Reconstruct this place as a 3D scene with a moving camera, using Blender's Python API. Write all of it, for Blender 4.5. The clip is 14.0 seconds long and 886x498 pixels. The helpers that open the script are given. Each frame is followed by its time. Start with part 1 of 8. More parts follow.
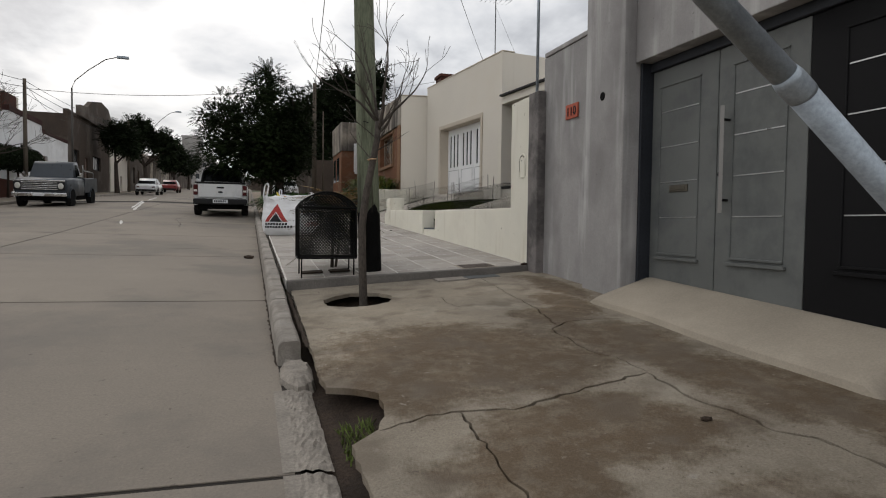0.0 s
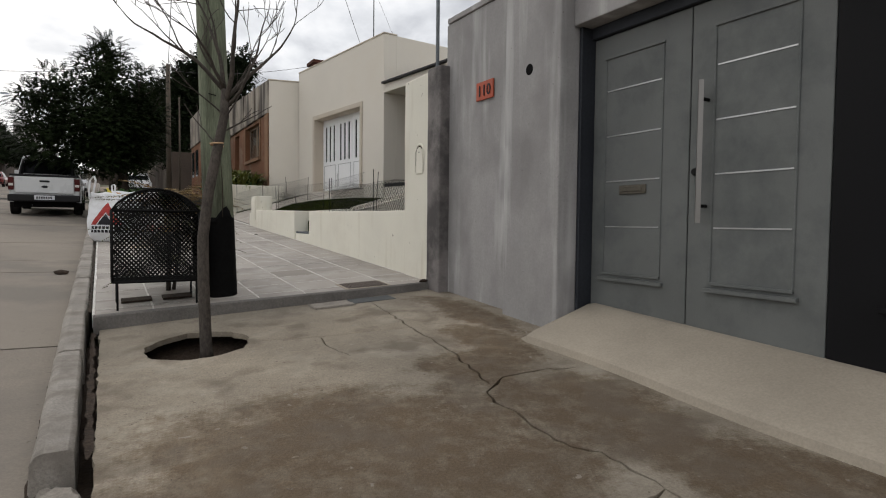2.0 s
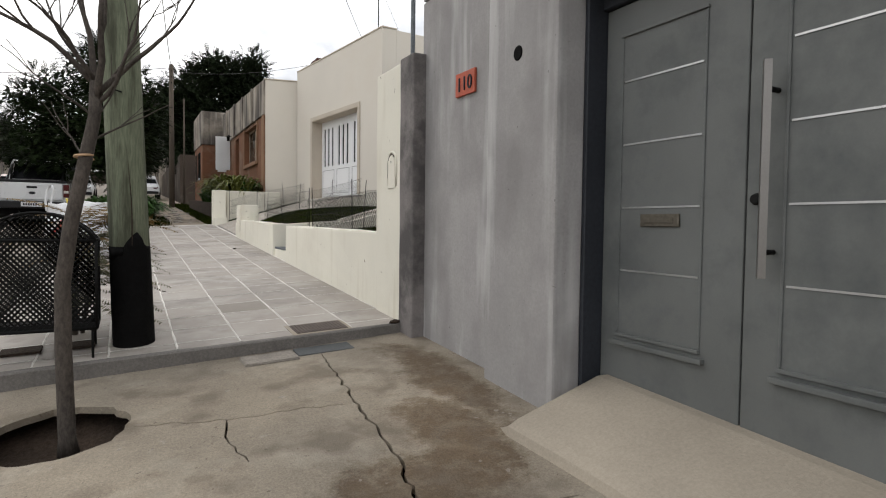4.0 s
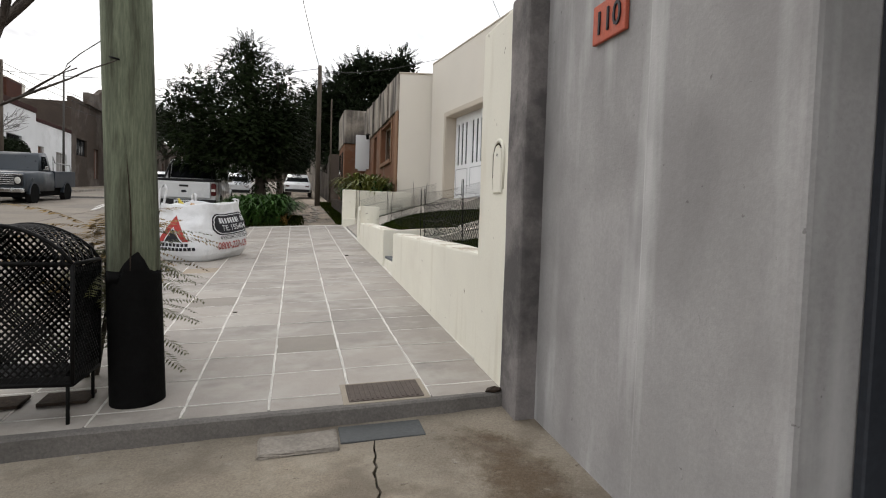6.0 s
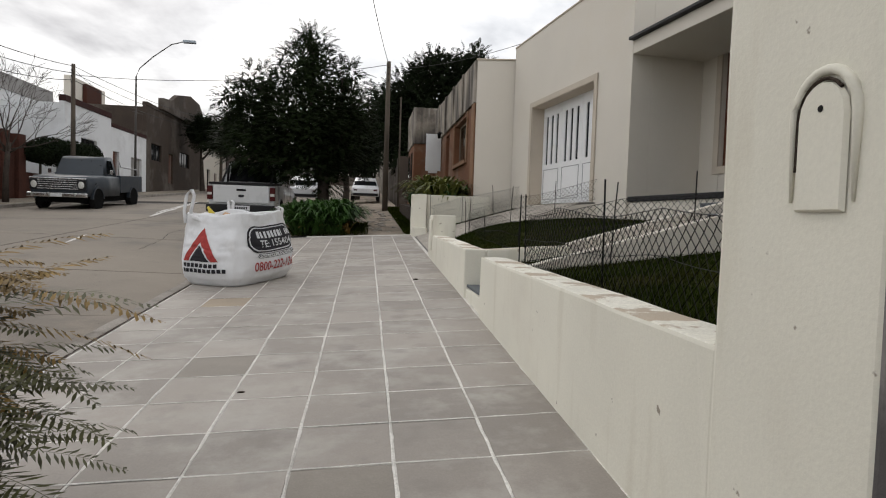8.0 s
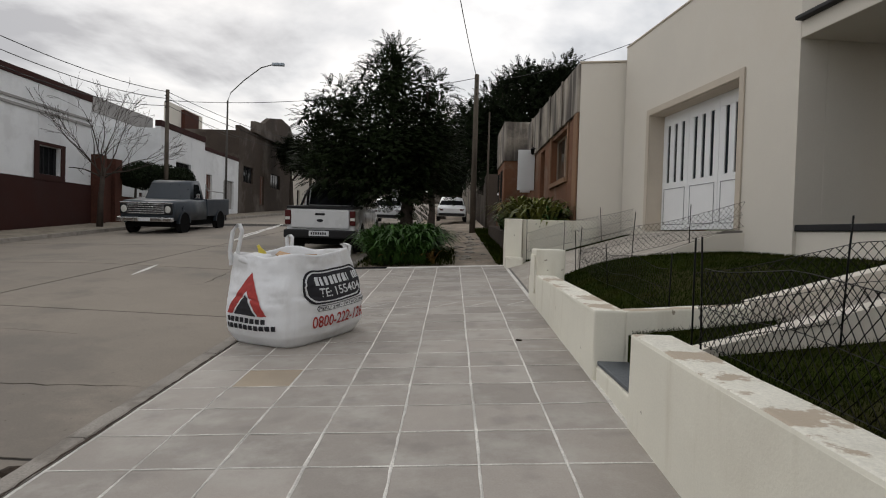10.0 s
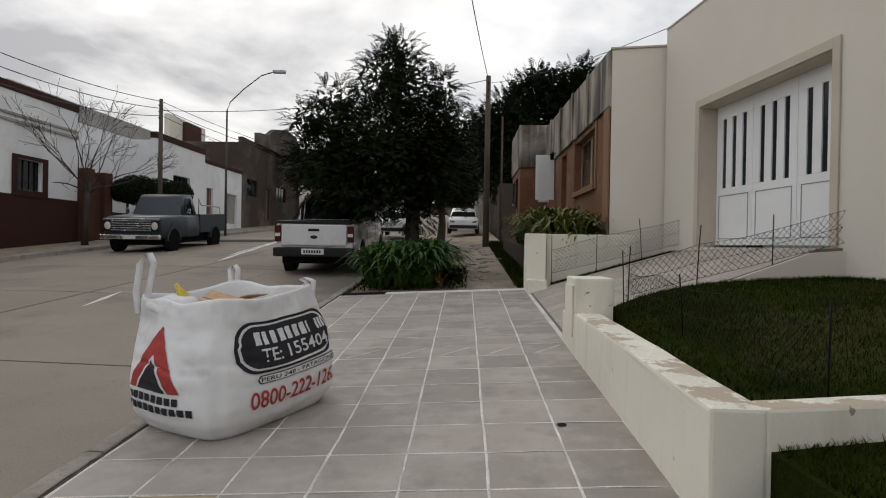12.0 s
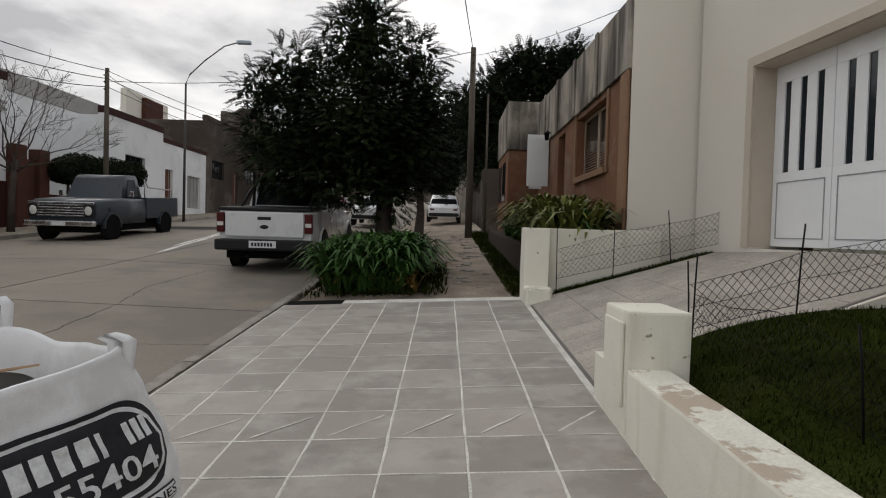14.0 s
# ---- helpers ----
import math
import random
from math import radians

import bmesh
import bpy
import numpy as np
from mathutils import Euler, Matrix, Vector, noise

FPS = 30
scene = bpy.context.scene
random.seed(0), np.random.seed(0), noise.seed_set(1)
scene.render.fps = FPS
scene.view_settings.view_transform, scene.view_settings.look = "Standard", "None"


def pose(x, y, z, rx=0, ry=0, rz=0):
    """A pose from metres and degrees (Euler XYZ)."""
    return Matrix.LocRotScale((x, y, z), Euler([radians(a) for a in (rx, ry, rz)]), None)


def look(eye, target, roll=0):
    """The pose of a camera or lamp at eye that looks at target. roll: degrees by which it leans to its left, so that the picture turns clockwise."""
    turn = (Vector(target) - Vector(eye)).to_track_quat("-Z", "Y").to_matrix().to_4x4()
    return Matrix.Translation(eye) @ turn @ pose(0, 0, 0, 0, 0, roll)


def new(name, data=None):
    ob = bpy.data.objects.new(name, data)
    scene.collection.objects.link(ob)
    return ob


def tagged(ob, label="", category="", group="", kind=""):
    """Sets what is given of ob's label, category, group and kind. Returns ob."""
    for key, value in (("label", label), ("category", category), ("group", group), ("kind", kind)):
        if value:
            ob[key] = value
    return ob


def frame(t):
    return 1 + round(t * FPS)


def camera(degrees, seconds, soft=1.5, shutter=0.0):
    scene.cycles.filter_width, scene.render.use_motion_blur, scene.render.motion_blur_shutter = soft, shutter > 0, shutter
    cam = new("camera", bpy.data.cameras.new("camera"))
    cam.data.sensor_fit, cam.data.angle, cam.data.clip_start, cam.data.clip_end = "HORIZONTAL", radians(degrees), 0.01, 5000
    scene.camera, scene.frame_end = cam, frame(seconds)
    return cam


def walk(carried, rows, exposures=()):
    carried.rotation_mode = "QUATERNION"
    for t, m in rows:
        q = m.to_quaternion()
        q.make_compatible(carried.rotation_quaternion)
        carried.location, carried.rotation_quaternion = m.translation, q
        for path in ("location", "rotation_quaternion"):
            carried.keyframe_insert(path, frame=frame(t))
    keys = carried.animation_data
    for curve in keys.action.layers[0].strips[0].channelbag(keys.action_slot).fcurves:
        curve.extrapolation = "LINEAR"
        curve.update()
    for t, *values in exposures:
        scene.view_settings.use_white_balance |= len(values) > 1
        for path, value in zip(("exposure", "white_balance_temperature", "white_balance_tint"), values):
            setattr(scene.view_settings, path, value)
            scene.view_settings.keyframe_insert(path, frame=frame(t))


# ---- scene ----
cam = camera(72.5, 14.0, soft=1.1)
UNIT = 0.88  # the plan below is drawn in units of 0.88 m and brought to metres at the end
ROWS = [
    # seconds, eye, target, roll
    (0, (0.032, -0.14, 1.355), (0.642, 1.763, 1.274), 0.7),
    (0.5, (0.193, 0.314, 1.351), (0.859, 2.199, 1.276), 0.7),
    (1, (0.284, 0.694, 1.408), (1.059, 2.535, 1.31), 1.0),
    (1.5, (0.39, 1.097, 1.426), (1.261, 2.895, 1.339), 1.0),
    (2, (0.505, 1.431, 1.462), (1.489, 3.17, 1.376), 0.6),
    (4.5, (1.697, 2.599, 1.715), (2.571, 4.397, 1.634), 0.8),
    (5, (1.92, 2.91, 1.729), (2.647, 4.772, 1.66), 1.1),
    (5.5, (2.132, 3.331, 1.758), (2.751, 5.231, 1.677), 1.2),
    (6, (2.322, 3.785, 1.819), (2.799, 5.725, 1.722), 1.8),
    (6.5, (2.435, 4.309, 1.873), (2.821, 6.268, 1.759), 2.0),
    (7, (2.511, 4.907, 1.865), (2.862, 6.873, 1.751), 2.0),
    (7.5, (2.512, 5.485, 1.898), (2.809, 7.46, 1.802), 1.9),
    (8, (2.495, 6.017, 1.941), (2.751, 7.999, 1.847), 1.9),
    (8.5, (2.479, 6.535, 1.981), (2.633, 8.528, 1.896), 2.1),
    (11, (2.471, 8.688, 2.261), (2.406, 10.687, 2.225), 1.6),
    (11.5, (2.475, 9.192, 2.278), (2.395, 11.19, 2.234), 1.7),
    (12, (2.506, 9.695, 2.301), (2.435, 11.694, 2.289), 1.0),
    (12.5, (2.496, 10.275, 2.319), (2.427, 12.273, 2.276), 1.8),
    (13, (2.483, 10.795, 2.368), (2.433, 12.794, 2.309), 1.6),
    (13.5, (2.487, 11.363, 2.389), (2.454, 13.362, 2.324), 1.5),
    (14, (2.495, 11.929, 2.428), (2.491, 13.929, 2.374), 1.6),
]
walk(cam, [(t, look(eye, target, roll)) for t, eye, target, roll in ROWS],
     [(0.0, -0.10), (2.0, 0.10), (4.5, 0.50), (5.2, 0.49), (6.5, 0.44), (7.0, 0.30), (7.5, 0.26), (8.0, 0.14), (8.5, -0.08), (8.7, -0.13), (11.0, -0.16), (14.0, -0.16)])

# ---- world, sun, exposure ----
def daylight():
    w = bpy.data.worlds.new("overcast")
    scene.world = w
    w.use_nodes = True
    nt = w.node_tree
    nt.nodes.clear()
    N, K = nt.nodes.new, nt.links.new
    out, bg = N("ShaderNodeOutputWorld"), N("ShaderNodeBackground")
    sky = N("ShaderNodeTexSky")
    sky.sky_type, sky.sun_disc = "NISHITA", False
    sky.sun_elevation, sky.sun_rotation = radians(SUN_UP), radians(SUN_ROUND)
    sky.air_density, sky.dust_density = 1.0, 3.0
    dim = N("ShaderNodeMixRGB")
    dim.blend_type, dim.inputs[0].default_value, dim.inputs[2].default_value = "MULTIPLY", 1.0, (0.1, 0.1, 0.1, 1)
    K(sky.outputs[0], dim.inputs[1])
    co, sep = N("ShaderNodeTexCoord"), N("ShaderNodeSeparateXYZ")
    K(co.outputs["Generated"], sep.inputs[0])
    lift = N("ShaderNodeMath"); lift.operation = "MAXIMUM"; lift.inputs[1].default_value = 0.0
    K(sep.outputs[2], lift.inputs[0])
    add = N("ShaderNodeMath"); add.operation = "ADD"; add.inputs[1].default_value = 0.16
    K(lift.outputs[0], add.inputs[0])
    flat = N("ShaderNodeCombineXYZ")
    for i in (0, 1):
        d = N("ShaderNodeMath"); d.operation = "DIVIDE"
        K(sep.outputs[i], d.inputs[0]); K(add.outputs[0], d.inputs[1]); K(d.outputs[0], flat.inputs[i])
    big, fine = N("ShaderNodeTexNoise"), N("ShaderNodeTexNoise")
    big.inputs["Scale"].default_value, big.inputs["Detail"].default_value, big.inputs["Roughness"].default_value = 0.75, 7, 0.55
    big.inputs["Distortion"].default_value = 0.35
    fine.inputs["Scale"].default_value, fine.inputs["Detail"].default_value = 2.3, 6
    K(flat.outputs[0], big.inputs["Vector"]); K(flat.outputs[0], fine.inputs["Vector"])
    mix = N("ShaderNodeMath"); mix.operation = "MULTIPLY_ADD"; mix.inputs[1].default_value = 0.3
    K(fine.outputs[0], mix.inputs[0]); K(big.outputs[0], mix.inputs[2])
    ramp = N("ShaderNodeValToRGB")
    e = ramp.color_ramp.elements
    e[0].position, e[0].color = 0.52, (0.42, 0.43, 0.46, 1)
    e[1].position, e[1].color = 0.73, (1.14, 1.12, 1.10, 1)
    mid = e.new(0.61); mid.color = (0.74, 0.75, 0.77, 1)
    K(mix.outputs[0], ramp.inputs[0])
    veil = N("ShaderNodeMixRGB"); veil.inputs[0].default_value = 0.9
    K(dim.outputs[0], veil.inputs[1]); K(ramp.outputs[0], veil.inputs[2])
    low = N("ShaderNodeMapRange")
    low.inputs[1].default_value, low.inputs[2].default_value, low.inputs[3].default_value, low.inputs[4].default_value = 0.0, 0.22, 0.75, 0.0
    K(lift.outputs[0], low.inputs[0])
    glow = N("ShaderNodeMixRGB"); glow.inputs[2].default_value = (1.0, 0.975, 0.94, 1)
    K(low.outputs[0], glow.inputs[0]); K(veil.outputs[0], glow.inputs[1])
    K(glow.outputs[0], bg.inputs[0]); bg.inputs[1].default_value = SKY
    K(bg.outputs[0], out.inputs[0])
    sun = bpy.data.lights.new("sun", "SUN")
    sun.energy, sun.angle, sun.color = SUN, radians(25), (1.0, 0.96, 0.9)
    ob = new("sun", sun)
    az, el = radians(SUN_ROUND), radians(SUN_UP)
    way = Vector((math.sin(az) * math.cos(el), math.cos(az) * math.cos(el), math.sin(el)))
    ob.matrix_world = look(way * 50, (0, 0, 0))


SUN_UP, SUN_ROUND, SUN, SKY = 38, -25, 0.35, 1.1
daylight()

# ---- helpers of this scene ----
TILE_END = 22.78


def slab_z(x, y):
    """Top of the old concrete pavement."""
    return 0.185 + 0.058 * y + 0.056 * x - 0.03 * max(0.0, 1.2 - x)


def tile_z(x, y):
    """Top of the new tiled pavement."""
    return 0.294 + 0.058 * y + 0.05 * x


def road_z(x, y):
    """The roadway: cambered, climbing gently."""
    d = 0.3 - x
    c = 0.02 * d if d < 5.8 else 0.116 - 0.02 * (d - 5.8)
    return 0.055 + 0.058 * y + 0.01 * max(0.0, min(y, 40.0) - 18.0) + c


def far_z(x, y):
    return road_z(-11.6, y) + 0.15


def bmnew():
    return bmesh.new()


def quad(bm, a, b, c, d):
    return bm.faces.new([bm.verts.new(p) for p in (a, b, c, d)])


def box(bm, lo, hi, m=None, bevel=0.0, seg=1):
    """A box between two corners, by the frame m."""
    (x0, y0, z0), (x1, y1, z1) = lo, hi
    vs = [bm.verts.new(p) for p in ((x0, y0, z0), (x1, y0, z0), (x1, y1, z0), (x0, y1, z0), (x0, y0, z1), (x1, y0, z1), (x1, y1, z1), (x0, y1, z1))]
    fs = [bm.faces.new([vs[i] for i in f]) for f in ((3, 2, 1, 0), (4, 5, 6, 7), (0, 1, 5, 4), (1, 2, 6, 5), (2, 3, 7, 6), (3, 0, 4, 7))]
    if bevel:
        es = list({e for f in fs for e in f.edges})
        r = bmesh.ops.bevel(bm, geom=es, offset=bevel, segments=seg, affect="EDGES", profile=0.6)
        vs = list({v for f in r["faces"] for v in f.verts} | {v for v in vs if v.is_valid})
    if m is not None:
        for v in vs:
            v.co = m @ v.co
    return vs


def prism(bm, pts, depth, m=None):
    """The outline pts in the local x-z plane, drawn out along local y from 0 to depth."""
    a = [bm.verts.new((x, 0, z)) for x, z in pts]
    b = [bm.verts.new((x, depth, z)) for x, z in pts]
    n = len(pts)
    bm.faces.new(a)
    bm.faces.new(b[::-1])
    for i in range(n):
        bm.faces.new((a[i], b[i], b[(i + 1) % n], a[(i + 1) % n]))
    if m is not None:
        for v in a + b:
            v.co = m @ v.co
    return a + b


def tube(bm, pts, r, n=8, cap=True):
    """A round bar along points; r is one radius or one for each point."""
    pts = [Vector(p) for p in pts]
    rs = r if isinstance(r, (list, tuple)) else [r] * len(pts)
    rings = []
    for i, p in enumerate(pts):
        d = (pts[min(i + 1, len(pts) - 1)] - pts[max(i - 1, 0)]).normalized()
        s = d.cross(Vector((0, 0, 1)) if abs(d.z) < 0.9 else Vector((1, 0, 0))).normalized()
        t = s.cross(d)
        rings.append([bm.verts.new(p + rs[i] * (math.cos(6.28319 * k / n) * s + math.sin(6.28319 * k / n) * t)) for k in range(n)])
    for a, b in zip(rings, rings[1:]):
        for k in range(n):
            f = bm.faces.new((a[k], a[(k + 1) % n], b[(k + 1) % n], b[k]))
            f.smooth = n > 5
    if cap and n > 2:
        bm.faces.new(rings[0][::-1])
        bm.faces.new(rings[-1])
    return rings


def disc_wheel(bm, c, r, w, axis="x", n=28, inner=0.0):
    """A wheel-like solid of revolution round a level axis."""
    prof = [(inner, -w / 2), (r * 0.93, -w / 2), (r, -w * 0.32), (r, w * 0.32), (r * 0.93, w / 2), (inner, w / 2)]
    spin(bm, prof, n, Matrix.Translation(c) @ (pose(0, 0, 0, 0, 90, 0) if axis == "x" else pose(0, 0, 0, 90, 0, 0)))


def spin(bm, prof, n=24, m=None):
    """Turns the outline (radius, height) round the z axis."""
    rings = []
    for r, z in prof:
        if r < 1e-5:
            rings.append([bm.verts.new((0, 0, z))])
        else:
            rings.append([bm.verts.new((r * math.cos(6.28319 * k / n), r * math.sin(6.28319 * k / n), z)) for k in range(n)])
    for a, b in zip(rings, rings[1:]):
        for k in range(n):
            j = (k + 1) % n
            if len(a) == 1 and len(b) == 1:
                continue
            if len(a) == 1:
                bm.faces.new((a[0], b[j], b[k]))
            elif len(b) == 1:
                bm.faces.new((a[k], a[j], b[0]))
            else:
                bm.faces.new((a[k], a[j], b[j], b[k])).smooth = True
    if m is not None:
        for ring in rings:
            for v in ring:
                v.co = m @ v.co


def finish(name, bm, material, parent=None, label="", smooth=False):
    me = bpy.data.meshes.new(name)
    bmesh.ops.recalc_face_normals(bm, faces=bm.faces)
    if smooth:
        for f in bm.faces:
            f.smooth = True
    bm.to_mesh(me)
    bm.free()
    if material:
        me.materials.append(material)
    ob = new(name, me)
    if parent:
        ob.parent = parent
    return tagged(ob, label)


def part(name, bm, material, parent, label="", smooth=False):
    return finish(name, bm, material, parent, label, smooth)


def thing(name, label, category, at=None, group="", kind=""):
    ob = new(name)
    ob.empty_display_size = 0.1
    if at is not None:
        ob.matrix_basis = at
    return tagged(ob, label, category, group, kind)


def raw(name, verts, faces, material, parent=None, label="", smooth=False):
    me = bpy.data.meshes.new(name)
    me.from_pydata([tuple(v) for v in verts], [], faces)
    me.update()
    me.materials.append(material)
    if smooth:
        me.polygons.foreach_set("use_smooth", [True] * len(me.polygons))
    ob = new(name, me)
    if parent:
        ob.parent = parent
    return tagged(ob, label)


# ---- materials ----
def shader(name, base, rough=0.8, metal=0.0, vary=0.25, scale=1.2, grain=40.0, grain_amt=0.15, bump=0.2, tint=None, tint_amt=0.0,
           tint_scale=0.5, tint_edge=(0.5, 0.62), rand=0.0, island=0.0, spec=0.22, stretch=(1, 1, 1), coords="Object", rough_vary=0.1, coat=0.0):
    """A worn surface: broad blotches, fine grain, one kind of stain, fine relief."""
    m = bpy.data.materials.new(name)
    m.use_nodes = True
    nt = m.node_tree
    nt.nodes.clear()
    N, K = nt.nodes.new, nt.links.new
    out, bs = N("ShaderNodeOutputMaterial"), N("ShaderNodeBsdfPrincipled")
    K(bs.outputs[0], out.inputs[0])
    if coords == "World":
        src = N("ShaderNodeNewGeometry").outputs["Position"]
    else:
        src = N("ShaderNodeTexCoord").outputs["Object"]
    mp = N("ShaderNodeMapping")
    mp.inputs["Scale"].default_value = [k / UNIT for k in stretch] if coords == "World" else stretch
    K(src, mp.inputs[0])

    def noise_at(s, detail=5, rough_n=0.6):
        n = N("ShaderNodeTexNoise")
        n.inputs["Scale"].default_value, n.inputs["Detail"].default_value, n.inputs["Roughness"].default_value = s, detail, rough_n
        K(mp.outputs[0], n.inputs["Vector"])
        return n.outputs[0]

    def ramp01(sock, a, b, lo=0.0, hi=1.0):
        r = N("ShaderNodeMapRange")
        for i, v in ((1, a), (2, b), (3, lo), (4, hi)):
            r.inputs[i].default_value = v
        K(sock, r.inputs[0])
        return r.outputs[0]

    def mul(a, b):
        x = N("ShaderNodeMath"); x.operation = "MULTIPLY"
        K(a, x.inputs[0]); K(b, x.inputs[1])
        return x.outputs[0]

    wide, small = noise_at(scale), noise_at(grain, 3, 0.7)
    val = mul(ramp01(wide, 0.3, 0.7, 1 - vary, 1 + vary), ramp01(small, 0.3, 0.7, 1 - grain_amt, 1 + grain_amt))
    if rand:
        val = mul(val, ramp01(N("ShaderNodeObjectInfo").outputs["Random"], 0, 1, 1 - rand, 1 + rand))
    if island:
        val = mul(val, ramp01(N("ShaderNodeNewGeometry").outputs["Random Per Island"], 0, 1, 1 - island, 1 + island))
    col = N("ShaderNodeMixRGB"); col.blend_type = "MULTIPLY"; col.inputs[0].default_value = 1.0
    col.inputs[1].default_value = (*base, 1)
    K(val, col.inputs[2])
    color = col.outputs[0]
    if tint:
        st = N("ShaderNodeMixRGB"); st.inputs[2].default_value = (*tint, 1)
        K(ramp01(noise_at(tint_scale, 8, 0.65), tint_edge[0], tint_edge[1], 0, tint_amt), st.inputs[0])
        K(color, st.inputs[1])
        color = st.outputs[0]
    K(color, bs.inputs["Base Color"])
    K(ramp01(wide, 0.3, 0.7, max(0.03, rough - rough_vary), min(1, rough + rough_vary)), bs.inputs["Roughness"])
    bs.inputs["Metallic"].default_value = metal
    bs.inputs["Specular IOR Level"].default_value = spec
    bs.inputs["Coat Weight"].default_value = coat
    if bump:
        b = N("ShaderNodeBump"); b.inputs["Strength"].default_value = bump; b.inputs["Distance"].default_value = 0.01
        K(small, b.inputs["Height"]); K(b.outputs[0], bs.inputs["Normal"])
    return m


def stain_on(m, spots, color, amount=0.8, edge=0.35, wob=2.5):
    """Adds stains with a ragged outline at places (x, y, radius x, radius y) of the ground to a material."""
    nt = m.node_tree
    N, K = nt.nodes.new, nt.links.new
    bs = next(n for n in nt.nodes if n.type == "BSDF_PRINCIPLED")
    plan = N("ShaderNodeVectorMath"); plan.operation = "SCALE"; plan.inputs["Scale"].default_value = 1 / UNIT
    K(N("ShaderNodeNewGeometry").outputs["Position"], plan.inputs[0])
    pos = plan.outputs[0]
    nz = N("ShaderNodeTexNoise"); nz.inputs["Scale"].default_value = wob; nz.inputs["Detail"].default_value = 13; nz.inputs["Roughness"].default_value = 0.78
    K(pos, nz.inputs["Vector"])
    total = None
    for x, y, rx, ry in spots:
        sub = N("ShaderNodeVectorMath"); sub.operation = "SUBTRACT"; sub.inputs[1].default_value = (x, y, 0)
        K(pos, sub.inputs[0])
        sc = N("ShaderNodeVectorMath"); sc.operation = "MULTIPLY"; sc.inputs[1].default_value = (1 / rx, 1 / ry, 0)
        K(sub.outputs[0], sc.inputs[0])
        ln = N("ShaderNodeVectorMath"); ln.operation = "LENGTH"
        K(sc.outputs[0], ln.inputs[0])
        ad = N("ShaderNodeMath"); ad.operation = "MULTIPLY_ADD"; ad.inputs[1].default_value = 3.0
        K(nz.outputs[0], ad.inputs[0]); K(ln.outputs["Value"], ad.inputs[2])
        mr = N("ShaderNodeMapRange")
        mr.interpolation_type = "SMOOTHSTEP"
        for i, v in ((1, 2.5 - edge), (2, 2.5 + edge), (3, amount), (4, 0.0)):
            mr.inputs[i].default_value = v
        K(ad.outputs[0], mr.inputs[0])
        if total is None:
            total = mr.outputs[0]
        else:
            mx = N("ShaderNodeMath"); mx.operation = "MAXIMUM"
            K(total, mx.inputs[0]); K(mr.outputs[0], mx.inputs[1])
            total = mx.outputs[0]
    patch = N("ShaderNodeTexNoise"); patch.inputs["Scale"].default_value = 7.0; patch.inputs["Detail"].default_value = 8; patch.inputs["Roughness"].default_value = 0.7
    K(pos, patch.inputs["Vector"])
    thin = N("ShaderNodeMapRange")
    for i, v in ((1, 0.34), (2, 0.54), (3, 0.62), (4, 1.0)):
        thin.inputs[i].default_value = v
    K(patch.outputs[0], thin.inputs[0])
    worn = N("ShaderNodeMath"); worn.operation = "MULTIPLY"
    K(total, worn.inputs[0]); K(thin.outputs[0], worn.inputs[1])
    total = worn.outputs[0]
    old = bs.inputs["Base Color"].links[0].from_socket
    st = N("ShaderNodeMixRGB"); st.blend_type = "MULTIPLY"; st.inputs[2].default_value = (*color, 1)
    K(total, st.inputs[0]); K(old, st.inputs[1]); K(st.outputs[0], bs.inputs["Base Color"])


def streaks_on(m, color, amount, scale=(3.0, 3.0, 0.25), edge=(0.5, 0.62)):
    """Adds runs of weather drawn out downwards to a material."""
    nt = m.node_tree
    N, K = nt.nodes.new, nt.links.new
    bs = next(n for n in nt.nodes if n.type == "BSDF_PRINCIPLED")
    mp = N("ShaderNodeMapping"); mp.inputs["Scale"].default_value = [k / UNIT for k in scale]
    K(N("ShaderNodeNewGeometry").outputs["Position"], mp.inputs[0])
    nz = N("ShaderNodeTexNoise"); nz.inputs["Scale"].default_value = 1.0; nz.inputs["Detail"].default_value = 6
    K(mp.outputs[0], nz.inputs["Vector"])
    mr = N("ShaderNodeMapRange")
    for i, v in ((1, edge[0]), (2, edge[1]), (3, 0.0), (4, amount)):
        mr.inputs[i].default_value = v
    K(nz.outputs[0], mr.inputs[0])
    old = bs.inputs["Base Color"].links[0].from_socket
    st = N("ShaderNodeMixRGB"); st.inputs[2].default_value = (*color, 1)
    K(mr.outputs[0], st.inputs[0]); K(old, st.inputs[1]); K(st.outputs[0], bs.inputs["Base Color"])


def specks_on(m, color, scale, edge, amount):
    """Adds scattered small spots to a material."""
    nt = m.node_tree
    N, K = nt.nodes.new, nt.links.new
    bs = next(n for n in nt.nodes if n.type == "BSDF_PRINCIPLED")
    nz = N("ShaderNodeTexNoise"); nz.inputs["Scale"].default_value = scale / UNIT; nz.inputs["Detail"].default_value = 4
    K(N("ShaderNodeNewGeometry").outputs["Position"], nz.inputs["Vector"])
    mr = N("ShaderNodeMapRange")
    for i, v in ((1, edge[0]), (2, edge[1]), (3, 0.0), (4, amount)):
        mr.inputs[i].default_value = v
    K(nz.outputs[0], mr.inputs[0])
    old = bs.inputs["Base Color"].links[0].from_socket
    st = N("ShaderNodeMixRGB"); st.inputs[2].default_value = (*color, 1)
    K(mr.outputs[0], st.inputs[0]); K(old, st.inputs[1]); K(st.outputs[0], bs.inputs["Base Color"])


